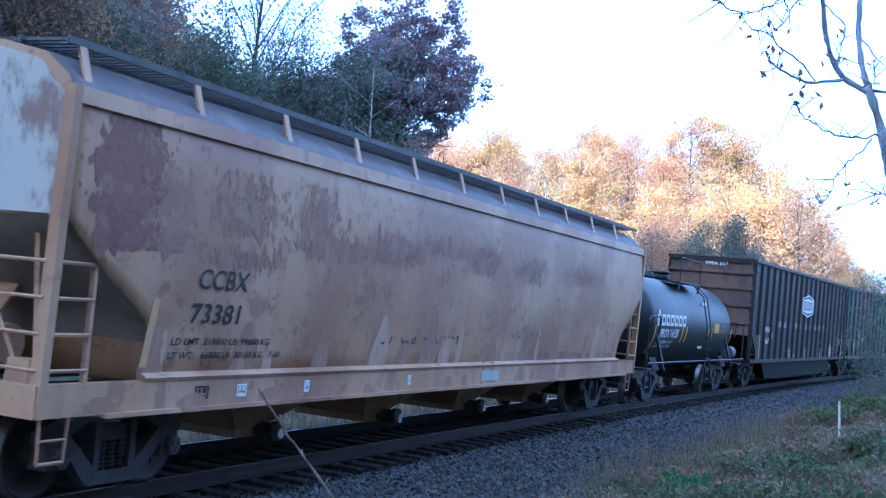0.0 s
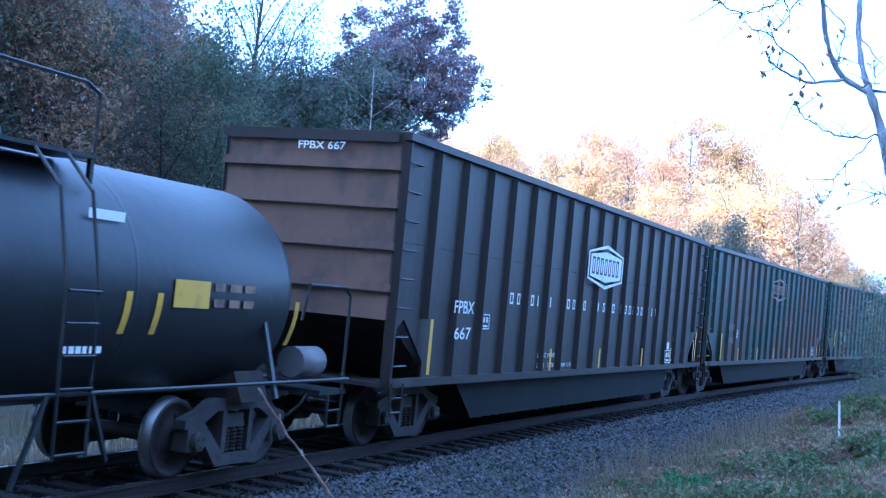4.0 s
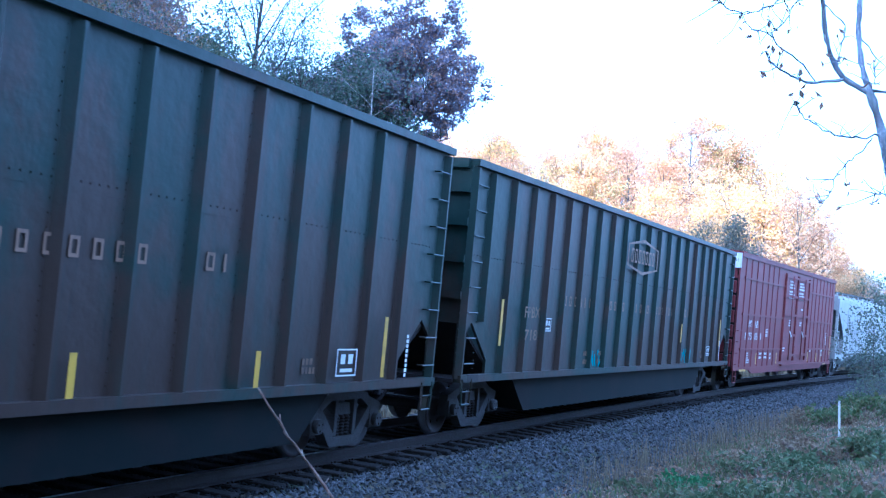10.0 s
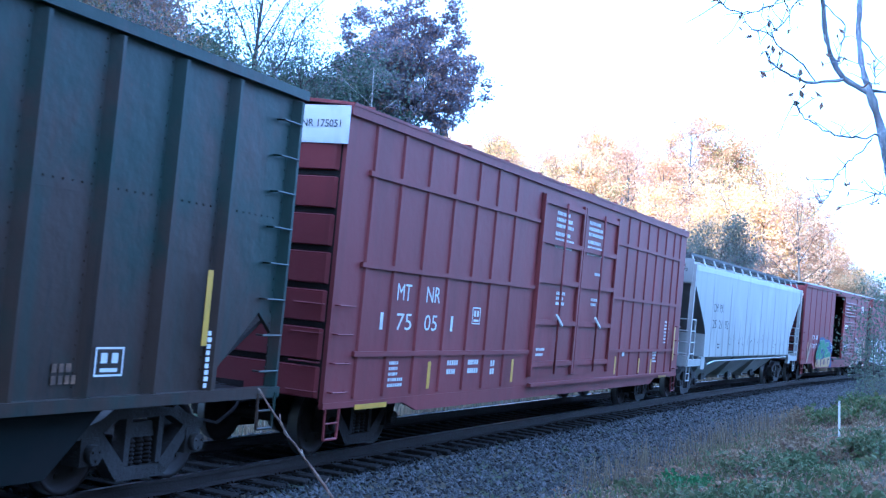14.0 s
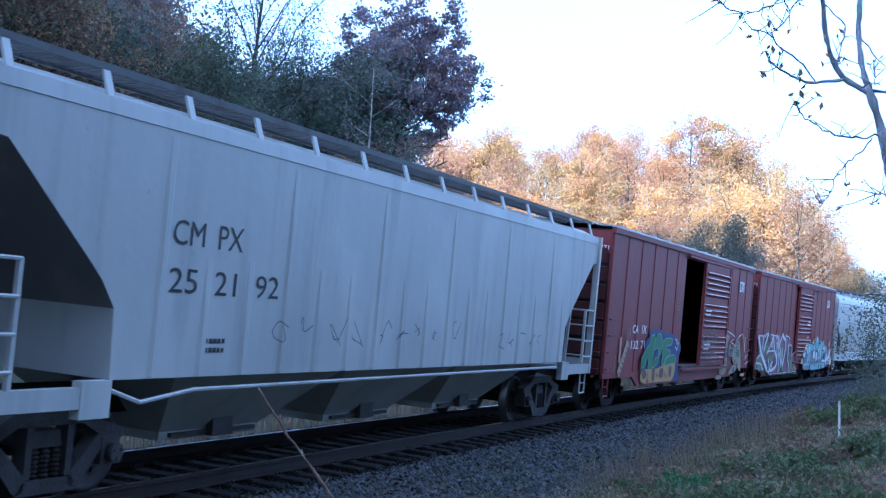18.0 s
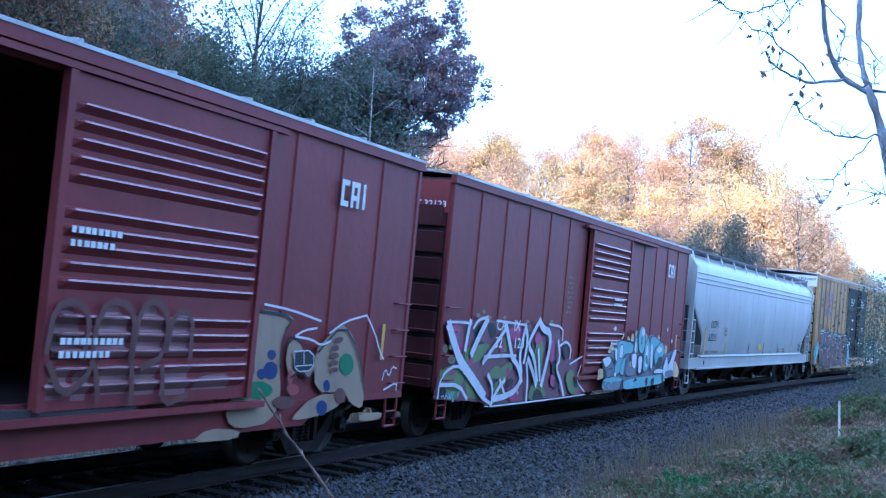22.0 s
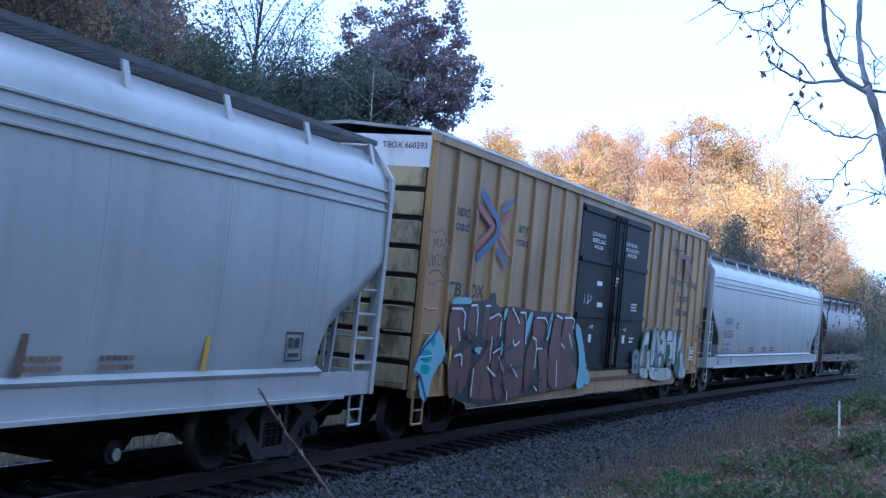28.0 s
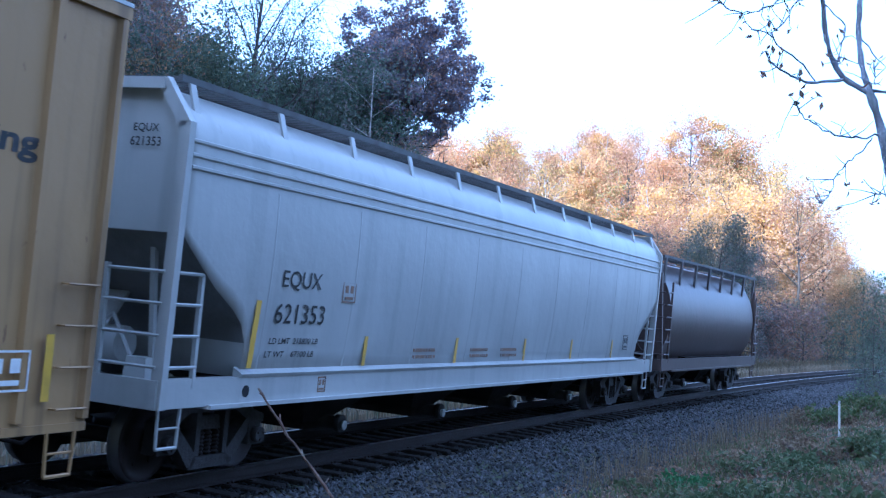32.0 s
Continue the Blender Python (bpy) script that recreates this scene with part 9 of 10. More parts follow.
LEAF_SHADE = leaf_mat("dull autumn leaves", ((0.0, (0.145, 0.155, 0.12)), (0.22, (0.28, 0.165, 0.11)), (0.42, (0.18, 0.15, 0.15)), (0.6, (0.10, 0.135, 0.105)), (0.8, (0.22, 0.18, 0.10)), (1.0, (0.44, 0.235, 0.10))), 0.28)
LEAF_PLUM = leaf_mat("purple-brown oak leaves", ((0.0, (0.18, 0.18, 0.24)), (0.5, (0.22, 0.195, 0.235)), (0.8, (0.29, 0.21, 0.185)), (1.0, (0.46, 0.25, 0.14))), 0.8)
LEAF_FIRE = leaf_mat("bright autumn leaves", ((0.0, (0.72, 0.46, 0.10)), (0.12, (0.62, 0.27, 0.07)), (0.24, (0.50, 0.36, 0.18)), (0.36, (0.46, 0.19, 0.08)), (0.46, (0.20, 0.22, 0.10)), (0.58, (0.68, 0.40, 0.09)), (0.72, (0.50, 0.34, 0.21)), (0.86, (0.60, 0.34, 0.07)), (1.0, (0.24, 0.16, 0.12))), 0.3)
LEAF_RUST = leaf_mat("rust and tan autumn leaves", ((0.0, (0.52, 0.21, 0.07)), (0.3, (0.42, 0.26, 0.14)), (0.6, (0.34, 0.17, 0.09)), (0.8, (0.40, 0.29, 0.18)), (1.0, (0.58, 0.28, 0.07))), 0.3)
LEAF_GREEN = leaf_mat("late green leaves", ((0.0, (0.075, 0.105, 0.08)), (0.5, (0.095, 0.125, 0.085)), (1.0, (0.16, 0.15, 0.08))), 0.5)
KINDS = {}


def plant_tree(kind, x, y, height, turn, label, group, name="tree", sink=0.1):
    """A tree of a kind, scaled to a height, at a place on the ground."""
    if kind not in KINDS:
        args, bark, leafm = TREE_KINDS[kind]
        KINDS[kind] = (*tree_parts(**args), bark, leafm, args["height"])
    wood, crown, bark, leafm, h0 = KINDS[kind]
    ob = empty(name, label, "tree", group)
    ob.empty_display_size = 0.5
    s = height / h0
    ob.matrix_basis = Matrix.LocRotScale((x, y, float(land(x, y)[0]) - sink), Euler((0, 0, turn)), (s, s, s))
    mesh_part("trunk", wood, bark, ob)
    mesh_part("crown", crown, leafm, ob)
    return ob


TREE_KINDS = {
    "oak": (dict(seed=3, height=15.4, spread=2.9, base=0.42, limbs=26, leaves=38000, leaf=0.11, trunk_r=0.24, clump=0.2, lift=0.75, twigs=7, dome=(11.9, 3.7, 3.55, 470)), M_BARK, LEAF_PLUM),
    "bare": (dict(seed=8, height=17, spread=5.0, base=0.42, limbs=19, leaves=2200, leaf=0.10, trunk_r=0.22, clump=0.35, lift=1.15, lean=0.02, twigs=8, fine=True), M_BARK, LEAF_GREEN),
    "birch": (dict(seed=5, height=14, spread=2.6, base=0.7, limbs=6, leaves=1200, leaf=0.09, trunk_r=0.11, clump=0.5, lift=0.8, lean=0.015), M_PALEBARK, LEAF_SHADE),
    "wood_a": (dict(seed=11, height=14, spread=3.6, base=0.2, limbs=20, leaves=16000, leaf=0.11, trunk_r=0.15, clump=0.6), M_BARK, LEAF_SHADE),
    "wood_b": (dict(seed=12, height=15, spread=3.2, base=0.25, limbs=18, leaves=13000, leaf=0.11, trunk_r=0.14, clump=0.55), M_BARK, LEAF_SHADE),
    "wood_c": (dict(seed=13, height=12, spread=3.0, base=0.1, limbs=18, leaves=14000, leaf=0.11, trunk_r=0.12, clump=0.6), M_BARK, LEAF_GREEN),
    "thin": (dict(seed=14, height=13, spread=2.8, base=0.3, limbs=16, leaves=1600, leaf=0.12, trunk_r=0.11, clump=0.5, lift=0.9), M_BARK, LEAF_SHADE),
    "brush": (dict(seed=15, height=5, spread=2.4, base=0.05, limbs=18, leaves=2400, leaf=0.15, trunk_r=0.05, clump=0.45), M_BARK, LEAF_SHADE),
    "twiggy": (dict(seed=16, height=4, spread=1.5, base=0.1, limbs=13, leaves=650, leaf=0.075, trunk_r=0.03, clump=0.28, lift=0.95, fine=True), M_BARK, LEAF_GREEN),
    "far_a": (dict(seed=21, height=14, spread=2.6, base=0.2, limbs=17, leaves=11000, leaf=0.13, trunk_r=0.2, clump=0.42, dome=(9.0, 2.5, 4.6, 80)), M_BARK, LEAF_FIRE),
    "far_b": (dict(seed=22, height=14, spread=2.4, base=0.25, limbs=16, leaves=8500, leaf=0.13, trunk_r=0.24, clump=0.40, dome=(9.2, 2.2, 4.4, 58)), M_PALEBARK, LEAF_FIRE),
    "far_c": (dict(seed=23, height=13, spread=2.8, base=0.15, limbs=17, leaves=11000, leaf=0.13, trunk_r=0.2, clump=0.45, dome=(8.0, 2.9, 4.6, 90)), M_BARK, LEAF_FIRE),
    "far_d": (dict(seed=24, height=14, spread=3.2, base=0.3, limbs=18, leaves=3000, leaf=0.12, trunk_r=0.26, clump=0.55, lift=0.95, fine=True), M_PALEBARK, LEAF_FIRE),
    "far_e": (dict(seed=25, height=13, spread=3.0, base=0.2, limbs=18, leaves=5000, leaf=0.13, trunk_r=0.2, clump=0.5, lift=0.8), M_BARK, LEAF_RUST),
}


def bearing(az, d):
    return d * math.sin(radians(az)), d * math.cos(radians(az))


def woods():
    r = random.Random(4)
    # the wooded bank close beyond the line
    x, y = bearing(64.2, 60)
    plant_tree("oak", x, y, 18.3 - float(land(x, y)[0]), 0.6, "tall oak with purple-brown autumn leaves", "trees on the bank")
    for az, d, top in ((57.6, 52, 17.5), (58.4, 66, 18.0), (60.3, 58, 15.5)):
        x, y = bearing(az, d)
        plant_tree("bare", x, y, top - float(land(x, y)[0]), az, "half-bare tree with fanning branches", "trees on the bank")
    for az, d, h in ((63.2, 46, 12.0), (65.2, 49, 9.0)):
        x, y = bearing(az, d)
        plant_tree("birch", x, y, h, az * 2, "slender pale-barked tree with few leaves", "trees on the bank")
    n = 0
    while n < 46:
        az, d = r.uniform(42.5, 68.6), r.uniform(34, 82)
        x, y = bearing(az, d)
        if near_line(x, y)[1][0] < 7.5:
            continue
        z = float(land(x, y)[0])
        lim = np.interp(az, (42, 51, 53, 55.5, 57, 61.5, 63, 66, 67.5, 69), (19, 18, 16.5, 13.8, 10.3, 9.3, 10.5, 8.5, 7.2, 6.8)) - r.uniform(0, 2.2)
        room = 1.73 + d * math.tan(radians(lim)) - z
        h = min(room, r.uniform(9, 17))
        if h < 4:
            continue
        kind = r.choice(("wood_a", "wood_a", "wood_b", "wood_b", "wood_c", "thin"))
        plant_tree(kind, x, y, h, r.uniform(0, 6.28), {"wood_c": "broad tree still in dull green leaf", "thin": "thin tree that has shed most leaves"}.get(kind, "bushy tree in brown autumn leaf"), "trees on the bank")
        n += 1
    own = random.Random(6)
    for k in range(13):
        x, y = bearing(54 + k * 0.65 + own.uniform(-0.3, 0.3), own.uniform(60, 78))
        h = 1.73 + math.hypot(x, y) * math.tan(radians(11.2 + own.uniform(-1.4, 0.7))) - float(land(x, y)[0])
        plant_tree(own.choice(("wood_a", "wood_b", "wood_c")), x, y, h, own.uniform(0, 6.28), "bushy tree in brown autumn leaf", "trees on the bank")
    for k in range(16):
        az, d = 53 + k * 0.68 + r.uniform(-0.3, 0.3), r.uniform(58, 76)
        x, y = bearing(az, d)
        h = 1.73 + d * math.tan(radians(11.3 + r.uniform(-1.3, 0.8))) - float(land(x, y)[0])
        plant_tree(r.choice(("wood_a", "wood_b", "wood_c")), x, y, h, r.uniform(0, 6.28), "bushy tree in brown autumn leaf", "trees on the bank")
    # brush along the far side of the line
    for k in range(34):
        q = r.uniform(14, 105)
        m = on_line(q) @ Vector((0, r.uniform(8.0, 12.5), 0))
        plant_tree("brush", m.x, m.y, r.uniform(2.2, 4.2), r.uniform(0, 6.28), "tangled brown brush beside the track", "brush beyond the track", "bush")
    # darker trees where the line bends out of sight
    for k in range(40):
        q = r.uniform(72, 150)
        m = on_line(q) @ Vector((0, r.uniform(8, 24), 0))
        plant_tree(r.choice(("wood_a", "wood_b", "thin", "far_e")), m.x, m.y, r.uniform(5, 10), r.uniform(0, 6.28), "shaded tree at the foot of the hill", "trees at the hill's foot")
    # the sunlit hill beyond
    n = 0
    while n < 172:
        az, d = r.uniform(66.3, 88.5), r.uniform(105, 250)
        x, y = bearing(az, d)
        if near_line(x, y)[1][0] < 12:
            continue
        z = float(land(x, y)[0])
        lim = np.interp(az, (66, 68, 71, 73, 76, 79.5, 81, 83, 84.5, 85.5, 86.5, 88.5), (10.0, 10.0, 9.8, 10.0, 9.9, 10.3, 9.4, 8.0, 6.4, 4.6, 2.9, 2.4)) - abs(r.gauss(0, 1.0))
        room = 1.73 + d * math.tan(radians(lim)) - z
        h = min(room, r.uniform(7, 18))
        if h < 5:
            continue
        kind = r.choice(("far_a", "far_b", "far_c", "far_d", "far_e", "far_e") if az < 79 else ("far_a", "far_c", "far_e", "far_d", "far_d", "far_d"))
        plant_tree(kind, x, y, h, r.uniform(0, 6.28), "sunlit tree in orange and yellow autumn leaf" if kind != "far_d" else "sunlit pale tree with thin autumn leaf", "trees on the far hill", sink=0.3)
        n += 1
    # taller crowns along its crest
    for kind, az, d, up in (("far_c", 69.2, 170, 9.8), ("far_a", 77.7, 190, 9.7), ("far_e", 78.7, 185, 10.0), ("far_a", 79.5, 195, 10.4), ("far_c", 80.3, 188, 9.9), ("far_e", 81.3, 192, 9.3), ("far_d", 82.4, 186, 8.5)):
        x, y = bearing(az, d)
        plant_tree(kind, x, y, min(21, 1.73 + d * math.tan(radians(up)) - float(land(x, y)[0])), az, "sunlit tree in orange and yellow autumn leaf" if kind != "far_d" else "sunlit pale tree with thin autumn leaf", "trees on the far hill", sink=0.3)


woods()

# ---- the near side: a leaning stalk, a white stake, weeds, an overhanging branch ----
def tapered(soup, pts, r0, r1, sides=6, wob=0.0, seed=1):
    r = np.random.default_rng(seed)
    pts = np.array(pts, float)
    k = np.linspace(0, len(pts) - 1, (len(pts) - 1) * 4 + 1)
    fine = np.stack([np.interp(k, np.arange(len(pts)), pts[:, j]) for j in range(3)], 1)
    for _ in range(2):
        fine[1:-1] = (fine[:-2] + 2 * fine[1:-1] + fine[2:]) / 4
    fine[1:-1] += r.normal(size=(len(fine) - 2, 3)) * wob
    soup.limb(fine, np.linspace(r0, r1, len(fine)) * (1 + 0.12 * r.normal(size=len(fine))), sides)
    return fine


M_STALK = mat("dry reddish stalk", (0.10, 0.06, 0.045), 0.8, 0.0, (((0.2, 0.16, 0.13), 14.0, (1, 1, 1), 0.45, 0.65, 0.8, 5),), bump=0.4, bump_scale=60)
soup = Soup()
main = tapered(soup, ((5.72, 2.06, -0.32), (5.63, 2.29, 0.09), (5.44, 2.85, 0.87), (5.37, 3.05, 1.14), (5.33, 3.14, 1.28), (5.29, 3.22, 1.41)), 0.0095, 0.0055, 7, 0.003, 3)
for i, (dx, dy, dz) in ((9, (0.03, -0.02, 0.05)), (13, (-0.02, 0.03, 0.04)), (15, (0.03, 0.02, 0.05)), (11, (0.02, 0.03, 0.05)), (19, (-0.015, 0.02, 0.01))):
    soup.limb([main[i], main[i] + np.array([dx, dy, dz]) * 0.7], [0.006, 0.003], 5)
stalk = tagged(mesh_part("dry_stalk", soup.mesh("dry_stalk", True), M_STALK), "bare dry stalk leaning towards the track", "dry plant")

# bark base raised and tinted blue to hold the sky glare on the limbs
M_LIMB = mat("smooth limb bark with glare tint", (0.34, 0.36, 0.43), 0.8, 0.0, (((0.13, 0.12, 0.12), 9.0, (1, 1, 0.4), 0.45, 0.7, 0.7, 5),), bump=0.4, bump_scale=40)
M_STAKE = mat("weathered white stake", (0.5, 0.5, 0.48), 0.6, 0.0, (((0.2, 0.2, 0.19), 10.0, (1, 1, 0.5), 0.58, 0.66, 0.8, 5),))
sx, sy = 26.3, 2.1
sz = float(land(sx, sy)[0])
stake = part("marker_stake", box(box(B(), sx - 0.02, sx + 0.02, sy - 0.022, sy + 0.022, sz - 0.1, sz + 0.78, 0.004), sx - 0.021, sx + 0.021, sy - 0.01, sy + 0.024, sz + 0.1, sz + 0.76), M_STAKE)
tagged(stake, "thin white marker stake standing in the grass", "stake")

# overhanging branch, from a trunk out of view
soup = Soup()
twigtips = []
tapered(soup, ((9.3, -0.35, -0.3), (9.2, -0.2, 0.8), (9.05, 0.12, 1.9), (8.96, 0.32, 2.53), (8.92, 0.38, 2.85), (8.90, 0.41, 3.03), (8.87, 0.44, 3.22), (8.82, 0.52, 3.47)), 0.048, 0.028, 9, 0.002, 1)
for pts, r0, r1 in (
        (((8.82, 0.52, 3.47), (8.74, 0.70, 3.57), (8.66, 0.77, 3.71), (8.59, 0.80, 3.85), (8.49, 0.81, 4.07), (8.36, 0.85, 4.35)), 0.023, 0.014),
        (((8.81, 0.52, 3.46), (8.82, 0.58, 3.70), (8.82, 0.60, 3.90), (8.81, 0.59, 4.14), (8.77, 0.55, 4.45)), 0.023, 0.015),
        (((8.81, 0.52, 3.49), (8.92, 0.42, 3.49), (9.02, 0.29, 3.54)), 0.013, 0.009)):
    tapered(soup, pts, r0, r1, 8, 0.002, 2)
for k, (pts, r0) in enumerate((
        (((8.74, 0.69, 3.56), (8.46, 0.85, 3.49), (8.32, 0.94, 3.49), (8.19, 1.03, 3.51), (8.04, 1.10, 3.57), (7.91, 1.11, 3.60)), 0.014),
        (((8.47, 0.85, 3.50), (8.29, 0.94, 3.62), (8.10, 1.07, 3.69), (7.93, 1.09, 3.73), (7.77, 1.17, 3.71)), 0.007),
        (((8.77, 0.56, 4.40), (8.59, 0.72, 4.15), (8.33, 0.98, 4.04), (8.12, 1.00, 3.85), (7.89, 1.07, 3.71)), 0.008),
        (((8.40, 0.84, 4.28), (8.41, 1.08, 4.07), (8.23, 1.16, 3.96), (8.02, 1.25, 3.89), (7.81, 1.32, 3.86), (7.59, 1.37, 3.87)), 0.008),
        (((8.87, 0.46, 3.20), (8.74, 0.51, 3.14), (8.60, 0.62, 3.12), (8.45, 0.76, 3.14), (8.29, 0.88, 3.20), (8.14, 0.93, 3.25), (8.00, 0.93, 3.28)), 0.009),
        (((8.78, 0.50, 3.15), (8.76, 0.55, 3.06), (8.65, 0.65, 2.97), (8.53, 0.72, 2.87), (8.43, 0.75, 2.70), (8.31, 0.80, 2.65)), 0.006),
        (((8.50, 0.81, 4.05), (8.64, 0.65, 3.92), (8.60, 0.70, 3.75), (8.56, 0.71, 3.65)), 0.006),
        (((8.82, 0.60, 3.90), (8.84, 0.48, 3.71), (8.83, 0.49, 3.58), (8.81, 0.51, 3.51)), 0.007),
        (((8.94, 0.36, 2.70), (8.88, 0.43, 2.77), (8.83, 0.48, 2.76)), 0.006))):
    f = tapered(soup, pts, r0 * 0.95, 0.0035, 5, 0.006, 10 + k)
    rr = np.random.default_rng(40 + k)
    for _ in range(11):
        p = f[int(rr.integers(len(f) // 3, len(f)))]
        d = rr.normal(size=3) * 0.09 + np.array([-0.06, 0.02, 0.01])
        soup.limb([p, p + d * 0.6, p + d + rr.normal(size=3) * 0.02], [0.004, 0.003, 0.002], 4)
        if rr.random() < 0.5:
            twigtips.append(p + d)
    twigtips += [f[-1], f[-2]]
branch = empty("overhanging_tree", "leaning tree with bare forked limbs and a few leaves", "tree")
mesh_part("trunk", soup.mesh("trunk", True), M_LIMB, branch)
rr = np.random.default_rng(5)
tips = np.array(twigtips)
hang = np.concatenate([tips, tips[rr.integers(len(tips), size=34)] + rr.normal(size=(34, 3)) * 0.05 - np.array([0, 0, 0.03])])
mesh_part("leaves", leaf_mesh("leaves", hang, 0.027, rr, 2.1), LEAF_SHADE, branch)


# ---- undergrowth ----
def blades(name, spots, h, w, m, label, seed, droop=0.5):
    """Grass as thin bent blades, one soup for each patch of it."""
    r = np.random.default_rng(seed)
    n = len(spots)
    hh = h * (0.45 + 0.9 * r.random(n))[:, None]
    a = r.random(n) * 2 * math.pi
    d = np.stack([np.cos(a), np.sin(a), np.zeros(n)], 1)
    sdir = np.stack([-np.sin(a), np.cos(a), np.zeros(n)], 1)
    up = np.array([0, 0, 1.0])
    lean = droop * (0.2 + r.random(n))[:, None]
    ww = w * (0.6 + 0.8 * r.random(n))[:, None]
    p1 = spots + up * hh * 0.6 + d * lean * hh * 0.3
    p2 = spots + up * hh * (1 - 0.35 * lean) + d * lean * hh
    v = np.stack([spots - sdir * ww / 2, spots + sdir * ww / 2, p1 - sdir * ww * 0.4, p1 + sdir * ww * 0.4, p2], 1).reshape(-1, 3)
    i = np.arange(n) * 5
    f = [tuple(q) for q in np.stack([i, i + 1, i + 3, i + 2], 1).tolist()] + [tuple(q) for q in np.stack([i + 2, i + 3, i + 4], 1).tolist()]
    me = bpy.data.meshes.new(name)
    me.from_pydata(v.tolist(), [], f)
    return tagged(mesh_part(name, me, m), label, "grass", kind="stuff")


def scatter(n, q0, q1, l0, l1, seed, power=2.0, mask=None):
    """Random places along the line between two offsets, thinning with distance."""
    r = np.random.default_rng(seed)
    q = q0 + (q1 - q0) * r.random(n) ** power
    lat = l0 + (l1 - l0) * r.random(n)
    th = np.interp(q, LQ, LTH)
    x, y = np.interp(q, LQ, LX) - lat * np.sin(th), np.interp(q, LQ, LY) + lat * np.cos(th)
    if mask is not None:
        k = mask(x, y, q, lat, r)
        x, y = x[k], y[k]
    return np.stack([x, y, land(x, y)], 1)


G_DRY = leaf_mat("dry straw grass", ((0.0, (0.150, 0.119, 0.075)), (0.5, (0.206, 0.169, 0.106)), (1.0, (0.100, 0.085, 0.056))), 1.0)
G_GREEN = leaf_mat("thin green grass", ((0.0, (0.062, 0.094, 0.031)), (0.5, (0.094, 0.125, 0.044)), (1.0, (0.150, 0.150, 0.062))), 1.0)
G_LITTER = leaf_mat("fallen leaves", ((0.0, (0.150, 0.094, 0.056)), (0.4, (0.250, 0.163, 0.100)), (0.7, (0.350, 0.263, 0.188)), (1.0, (0.112, 0.062, 0.044))), 1.0)
G_LUSH = leaf_mat("fresh green weed", ((0.0, (0.05, 0.12, 0.04)), (1.0, (0.09, 0.19, 0.065))), 1.0)


def patchy(x, y, q, lat, r):
    edge = -3.75 + 0.5 * np.sin(q * 0.5) + 0.3 * np.sin(q * 1.7)
    return (lat < edge) & (bumpy(x, y, 0.7) > -0.6 + 0.9 * r.random(len(x)))


blades("dry_grass", scatter(9000, 9, 75, -9.5, -3.0, 1, 1.7, patchy), 0.2, 0.011, G_DRY, "dry straw-coloured grass beside the ballast", 1, 1.3)
blades("green_grass", scatter(32000, 9, 75, -9.5, -3.4, 2, 1.7, patchy), 0.15, 0.014, G_GREEN, "short green grass among fallen leaves", 2, 1.2)
blades("far_grass", scatter(9000, 8, 100, 3.6, 9.5, 3, 1.3), 0.75, 0.03, G_DRY, "tall dry grass beyond the track", 3, 0.5)
tuft = scatter(2600, 17, 36, -5.0, -3.3, 4, 1.0, lambda x, y, q, lat, r: bumpy(x, y, 0.55) > 0.1 + 0.5 * r.random(len(x)))
blades("weed_stems", tuft, 0.55, 0.012, G_DRY, "dry brown weed stems at the ballast edge", 4, 0.35)
lit = scatter(24000, 9, 60, -9.5, -3.2, 6, 1.6, lambda x, y, q, lat, r: lat < -3.6 + 0.7 * r.random(len(x)))
ob = tagged(mesh_part("leaf_litter", leaf_mesh("leaf_litter", lit + np.array([0, 0, 0.025]), 0.055, np.random.default_rng(6), 1.4), G_LITTER), "curled brown fallen leaves on the ground", "leaf litter", kind="stuff")

# a fresh green weed and low shrubs by the stake
def weed(x, y, n, r0, h, leaf, m, label, name="weed", seed=1):
    r = np.random.default_rng(seed)
    z = float(land(x, y)[0])
    sp = Soup()
    tips = []
    for k in range(n):
        a, s = r.random() * 6.28, r.random() ** 0.5
        e = np.array([x + r0 * s * math.cos(a), y + r0 * s * math.sin(a), z + h * (0.4 + 0.7 * r.random())])
        b = np.array([x + r0 * 0.3 * s * math.cos(a), y + r0 * 0.3 * s * math.sin(a), z - 0.03])
        mid = (b + e) / 2 + np.array([0, 0, h * 0.15])
        sp.limb([b, mid, e], [0.006, 0.005, 0.003], 4)
        tips += [e, mid * 0.4 + e * 0.6, e + r.normal(size=3) * leaf]
    ob = empty(name, label, "plant")
    tagged(mesh_part("stalk", sp.mesh("stalk"), M_STALK, ob), kind="stuff")
    mesh_part("leaves", leaf_mesh("leaves", np.repeat(np.array(tips), 3, 0) + r.normal(size=(len(tips) * 3, 3)) * leaf * 0.7, leaf, r, 1.4), m, ob)
    return ob


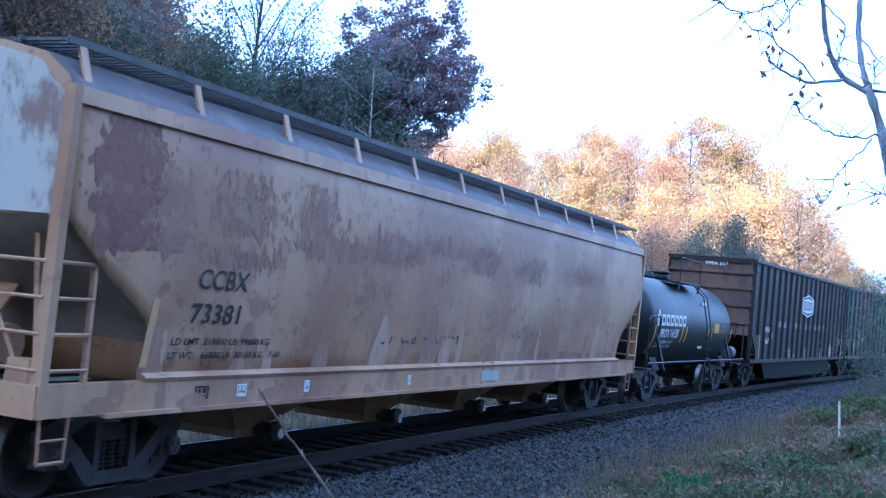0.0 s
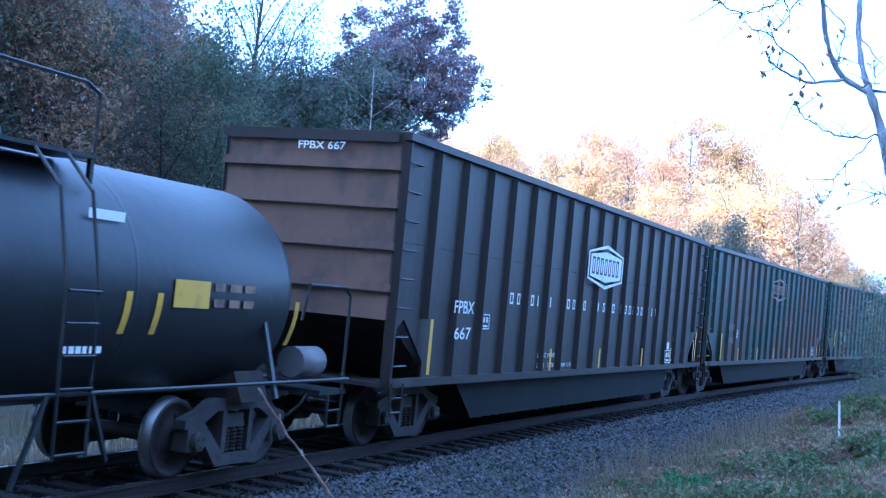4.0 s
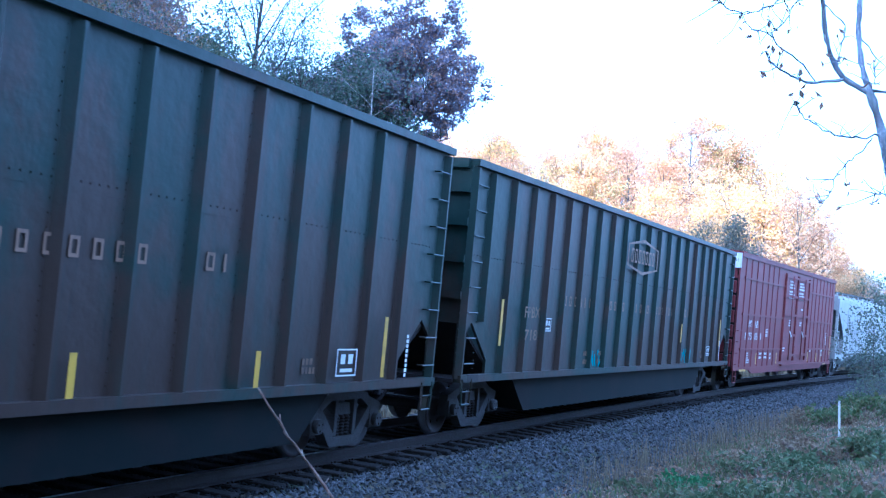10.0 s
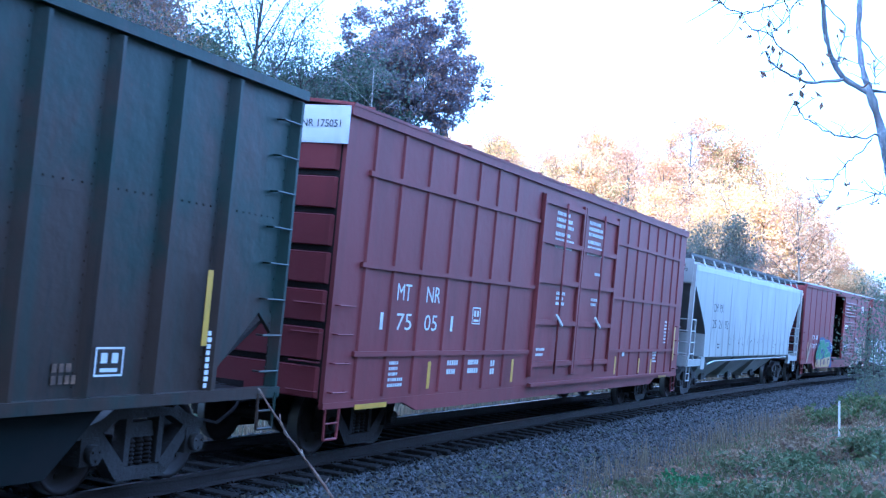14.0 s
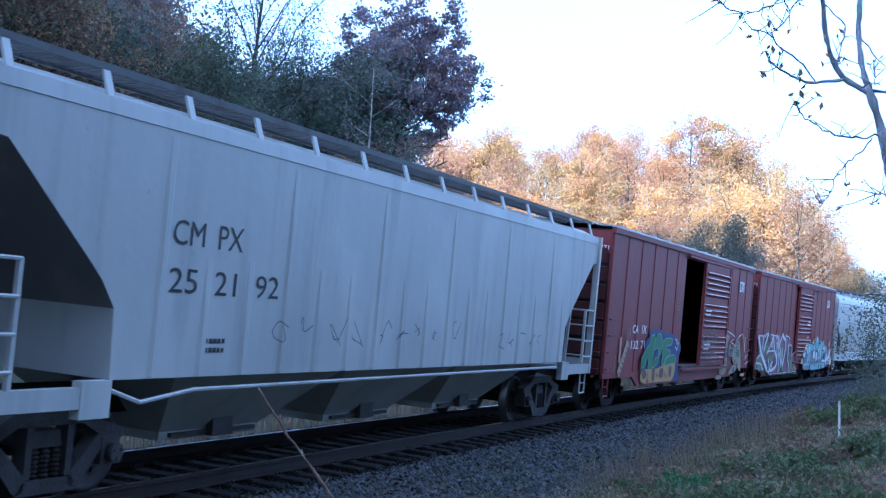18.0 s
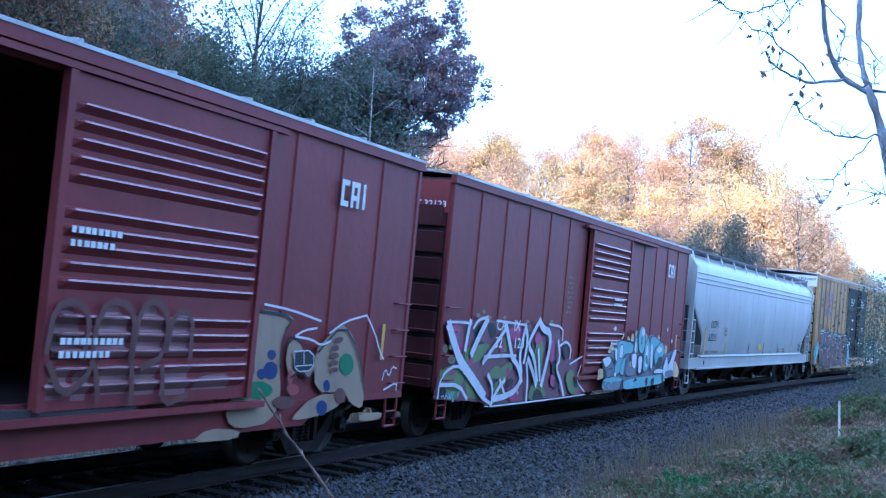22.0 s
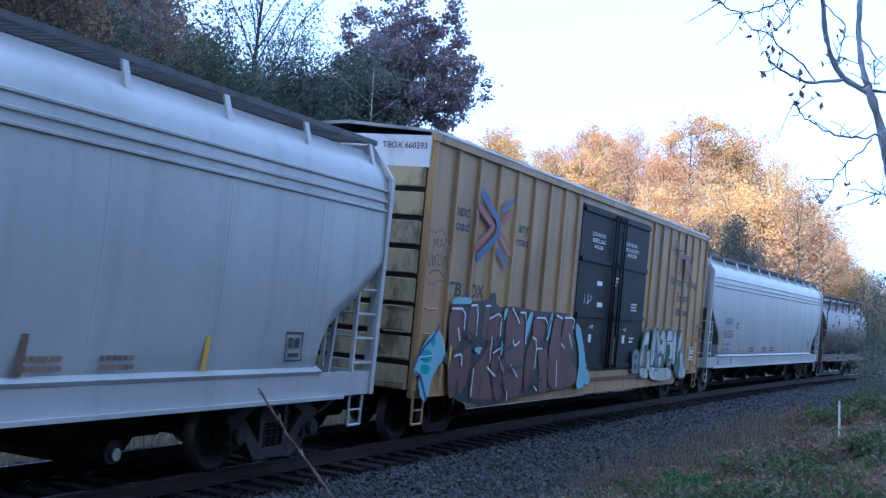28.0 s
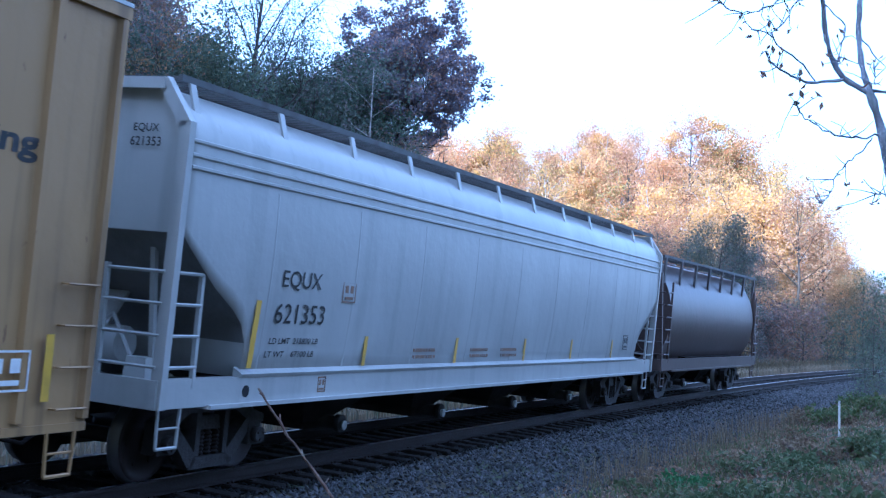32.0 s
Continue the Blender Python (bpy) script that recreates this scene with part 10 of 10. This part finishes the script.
weed(18.0, 3.62, 34, 0.42, 0.13, 0.06, G_LUSH, "low fresh green weed at the ballast edge", seed=1)
weed(17.0, 2.5, 14, 0.35, 0.1, 0.05, G_GREEN, "low fresh green weed among fallen leaves", seed=2)
weed(31.5, 2.7, 30, 0.7, 0.4, 0.08, G_GREEN, "small leafy weed beside the stake", seed=3)
weed(35.0, 2.2, 30, 0.8, 0.55, 0.09, G_GREEN, "small leafy weed in the grass", seed=4)
r = random.Random(12)
for k, (x, y, h) in enumerate(((44.0, 2.35, 3.3), (47.5, 2.9, 2.6), (41.5, 1.7, 2.2), (52.0, 2.1, 4.2), (58.0, 2.4, 4.6), (50.0, 3.1, 2.4), (64.0, 2.0, 5.0), (38.0, 1.5, 1.4), (36.0, 2.0, 1.0))):
    plant_tree("twiggy", x, y, h, k * 1.7, "twiggy half-bare shrub by the line", "shrubs beside the line", "shrub")

# low leafy weeds and leaf drifts over the near ground
G_DULL = leaf_mat("dull green weed leaves", ((0.0, (0.062, 0.094, 0.040)), (0.6, (0.100, 0.125, 0.056)), (1.0, (0.163, 0.150, 0.075))), 0.8)
G_BROWN = leaf_mat("withered weed leaves", ((0.0, (0.125, 0.094, 0.056)), (0.6, (0.213, 0.163, 0.100)), (1.0, (0.100, 0.062, 0.044))), 0.8)
rw = random.Random(12)
for k in range(64):
    p = on_line(12 + 40 * rw.random() ** 1.5) @ Vector((0, rw.uniform(-9.3, -4.3), 0))
    g = rw.random() < 0.6
    weed(p.x, p.y, rw.randint(16, 30), rw.uniform(0.25, 0.6), rw.uniform(0.12, 0.34), rw.uniform(0.04, 0.065), G_DULL if g else G_BROWN,
         "low dull green weed among fallen leaves" if g else "withered brown weed among fallen leaves", seed=50 + k)

# ---- ties and ballast, last: many pieces ----
def tie_mesh(seed):
    r = random.Random(seed)
    bm = box(B(), -0.115, 0.115, -1.3, 1.3, -0.36, -0.185)
    for v in bm.verts:
        v.co += Vector((r.uniform(-0.012, 0.012), r.uniform(-0.03, 0.03), r.uniform(-0.008, 0.008)))
    bmesh.ops.bevel(bm, geom=bm.edges[:], offset=0.012, segments=1, affect="EDGES")
    me = bpy.data.meshes.new("tie")
    bm.to_mesh(me)
    bm.free()
    me.materials.append(M_TIE)
    return me


def plate_mesh():
    bm = B()
    for s in (-1, 1):
        box(bm, -0.09, 0.09, s * 0.753 - 0.17, s * 0.753 + 0.17, -0.187, -0.172)
        for a in (-0.05, 0.05):
            for b in (-0.085, 0.085):
                box(bm, a - 0.012, a + 0.012, s * 0.753 + b - 0.012, s * 0.753 + b + 0.012, -0.18, -0.145)
    me = bpy.data.meshes.new("tie_plates")
    bm.to_mesh(me)
    bm.free()
    me.materials.append(M_RAIL)
    return me


ties, plates = [tie_mesh(k) for k in range(5)], plate_mesh()
r = random.Random(9)
for k in range(170):
    q = 6 + k * 0.53
    ob = new("tie", ties[k % 5])
    ob.parent = track
    ob.matrix_basis = on_line(q) @ pose(0, r.uniform(-0.04, 0.04), r.uniform(-0.012, 0.006), 0, 0, r.uniform(-1.2, 1.2))
    if q < 50:
        pl = new("tie_plate", plates)
        pl.parent = ob


def stones(n, q0, q1, bands, size, seed, power):
    """Crushed stone: eight-sided chips sunk a little into the bed."""
    r = np.random.default_rng(seed)
    q = q0 + (q1 - q0) * r.random(n) ** power
    lo, hi = np.array(bands).T
    wts = (hi - lo) / (hi - lo).sum()
    b = r.choice(len(bands), size=n, p=wts)
    lat = lo[b] + (hi - lo)[b] * r.random(n)
    k = (lat > -3.4 - 0.8 * r.random(n)) 
    q, lat = q[k], lat[k]
    n = len(q)
    th = np.interp(q, LQ, LTH)
    x, y = np.interp(q, LQ, LX) - lat * np.sin(th), np.interp(q, LQ, LY) + lat * np.cos(th)
    c = np.stack([x, y, land(x, y) + 0.012 + 0.02 * r.random(n)], 1)
    s = size * (0.55 + 0.8 * r.random(n)) * np.clip(0.75 + q / 55, 1, 1.9)
    base = np.array([(1, 0, 0), (-1, 0, 0), (0, 1, 0), (0, -1, 0), (0, 0, 0.8), (0, 0, -0.8)]) * 0.5
    a = r.random(n) * 6.28
    t = r.normal(size=(n, 2)) * 0.5
    v = base[None] * (1 + 0.5 * (r.random((n, 6, 3)) - 0.5)) * s[:, None, None]
    ca, sa = np.cos(a)[:, None], np.sin(a)[:, None]
    vx, vy, vz = v[..., 0], v[..., 1], v[..., 2]
    vx, vy = vx * ca - vy * sa, vx * sa + vy * ca
    vz = vz + vx * t[:, :1] + vy * t[:, 1:]
    v = np.stack([vx, vy, vz], -1) + c[:, None]
    f = np.array([(0, 2, 4), (2, 1, 4), (1, 3, 4), (3, 0, 4), (2, 0, 5), (1, 2, 5), (3, 1, 5), (0, 3, 5)])
    faces = (np.arange(n) * 6)[:, None, None] + f[None]
    me = bpy.data.meshes.new("ballast")
    me.from_pydata(v.reshape(-1, 3).tolist(), [], faces.reshape(-1, 3).tolist())
    return me


# shade under the passing train is put into this darker stone colour
M_SHADESTONE = mat("shade-darkened ballast stone", (0.019, 0.0185, 0.019), 0.8, 0.0, (((0.012, 0.012, 0.012), 9.0, (1, 1, 1), 0.4, 0.7, 0.7, 4),), bump=0.3, bump_scale=60, by_island=0.5, spec=0.15)
tagged(mesh_part("ballast", stones(16000, 8, 80, ((-1.5, 1.5),), 0.06, 5, 1.6), M_SHADESTONE), "shade-darkened ballast between the rails", "ballast", kind="stuff")
ballast = tagged(mesh_part("ballast", stones(50000, 9, 105, ((-4.2, -1.4), (-4.2, -1.4), (1.4, 3.4)), 0.062, 3, 1.7), M_STONE), "grey crushed-stone ballast heaped along the track", "ballast", kind="stuff")


# ---- what moves: the train runs through, its wheels roll ----
def motions():
    for car, q in CARS:
        walk(car, [(t, on_line(q - ran(t))) for t in range(0, 33, 1)])
    for w, x in WHEELSETS:
        walk(w, [(k * 0.1, pose(x, 0, 0.457) @ Matrix.Rotation(-ran(k * 0.1) / 0.457, 4, "Y")) for k in range(321)])


motions()
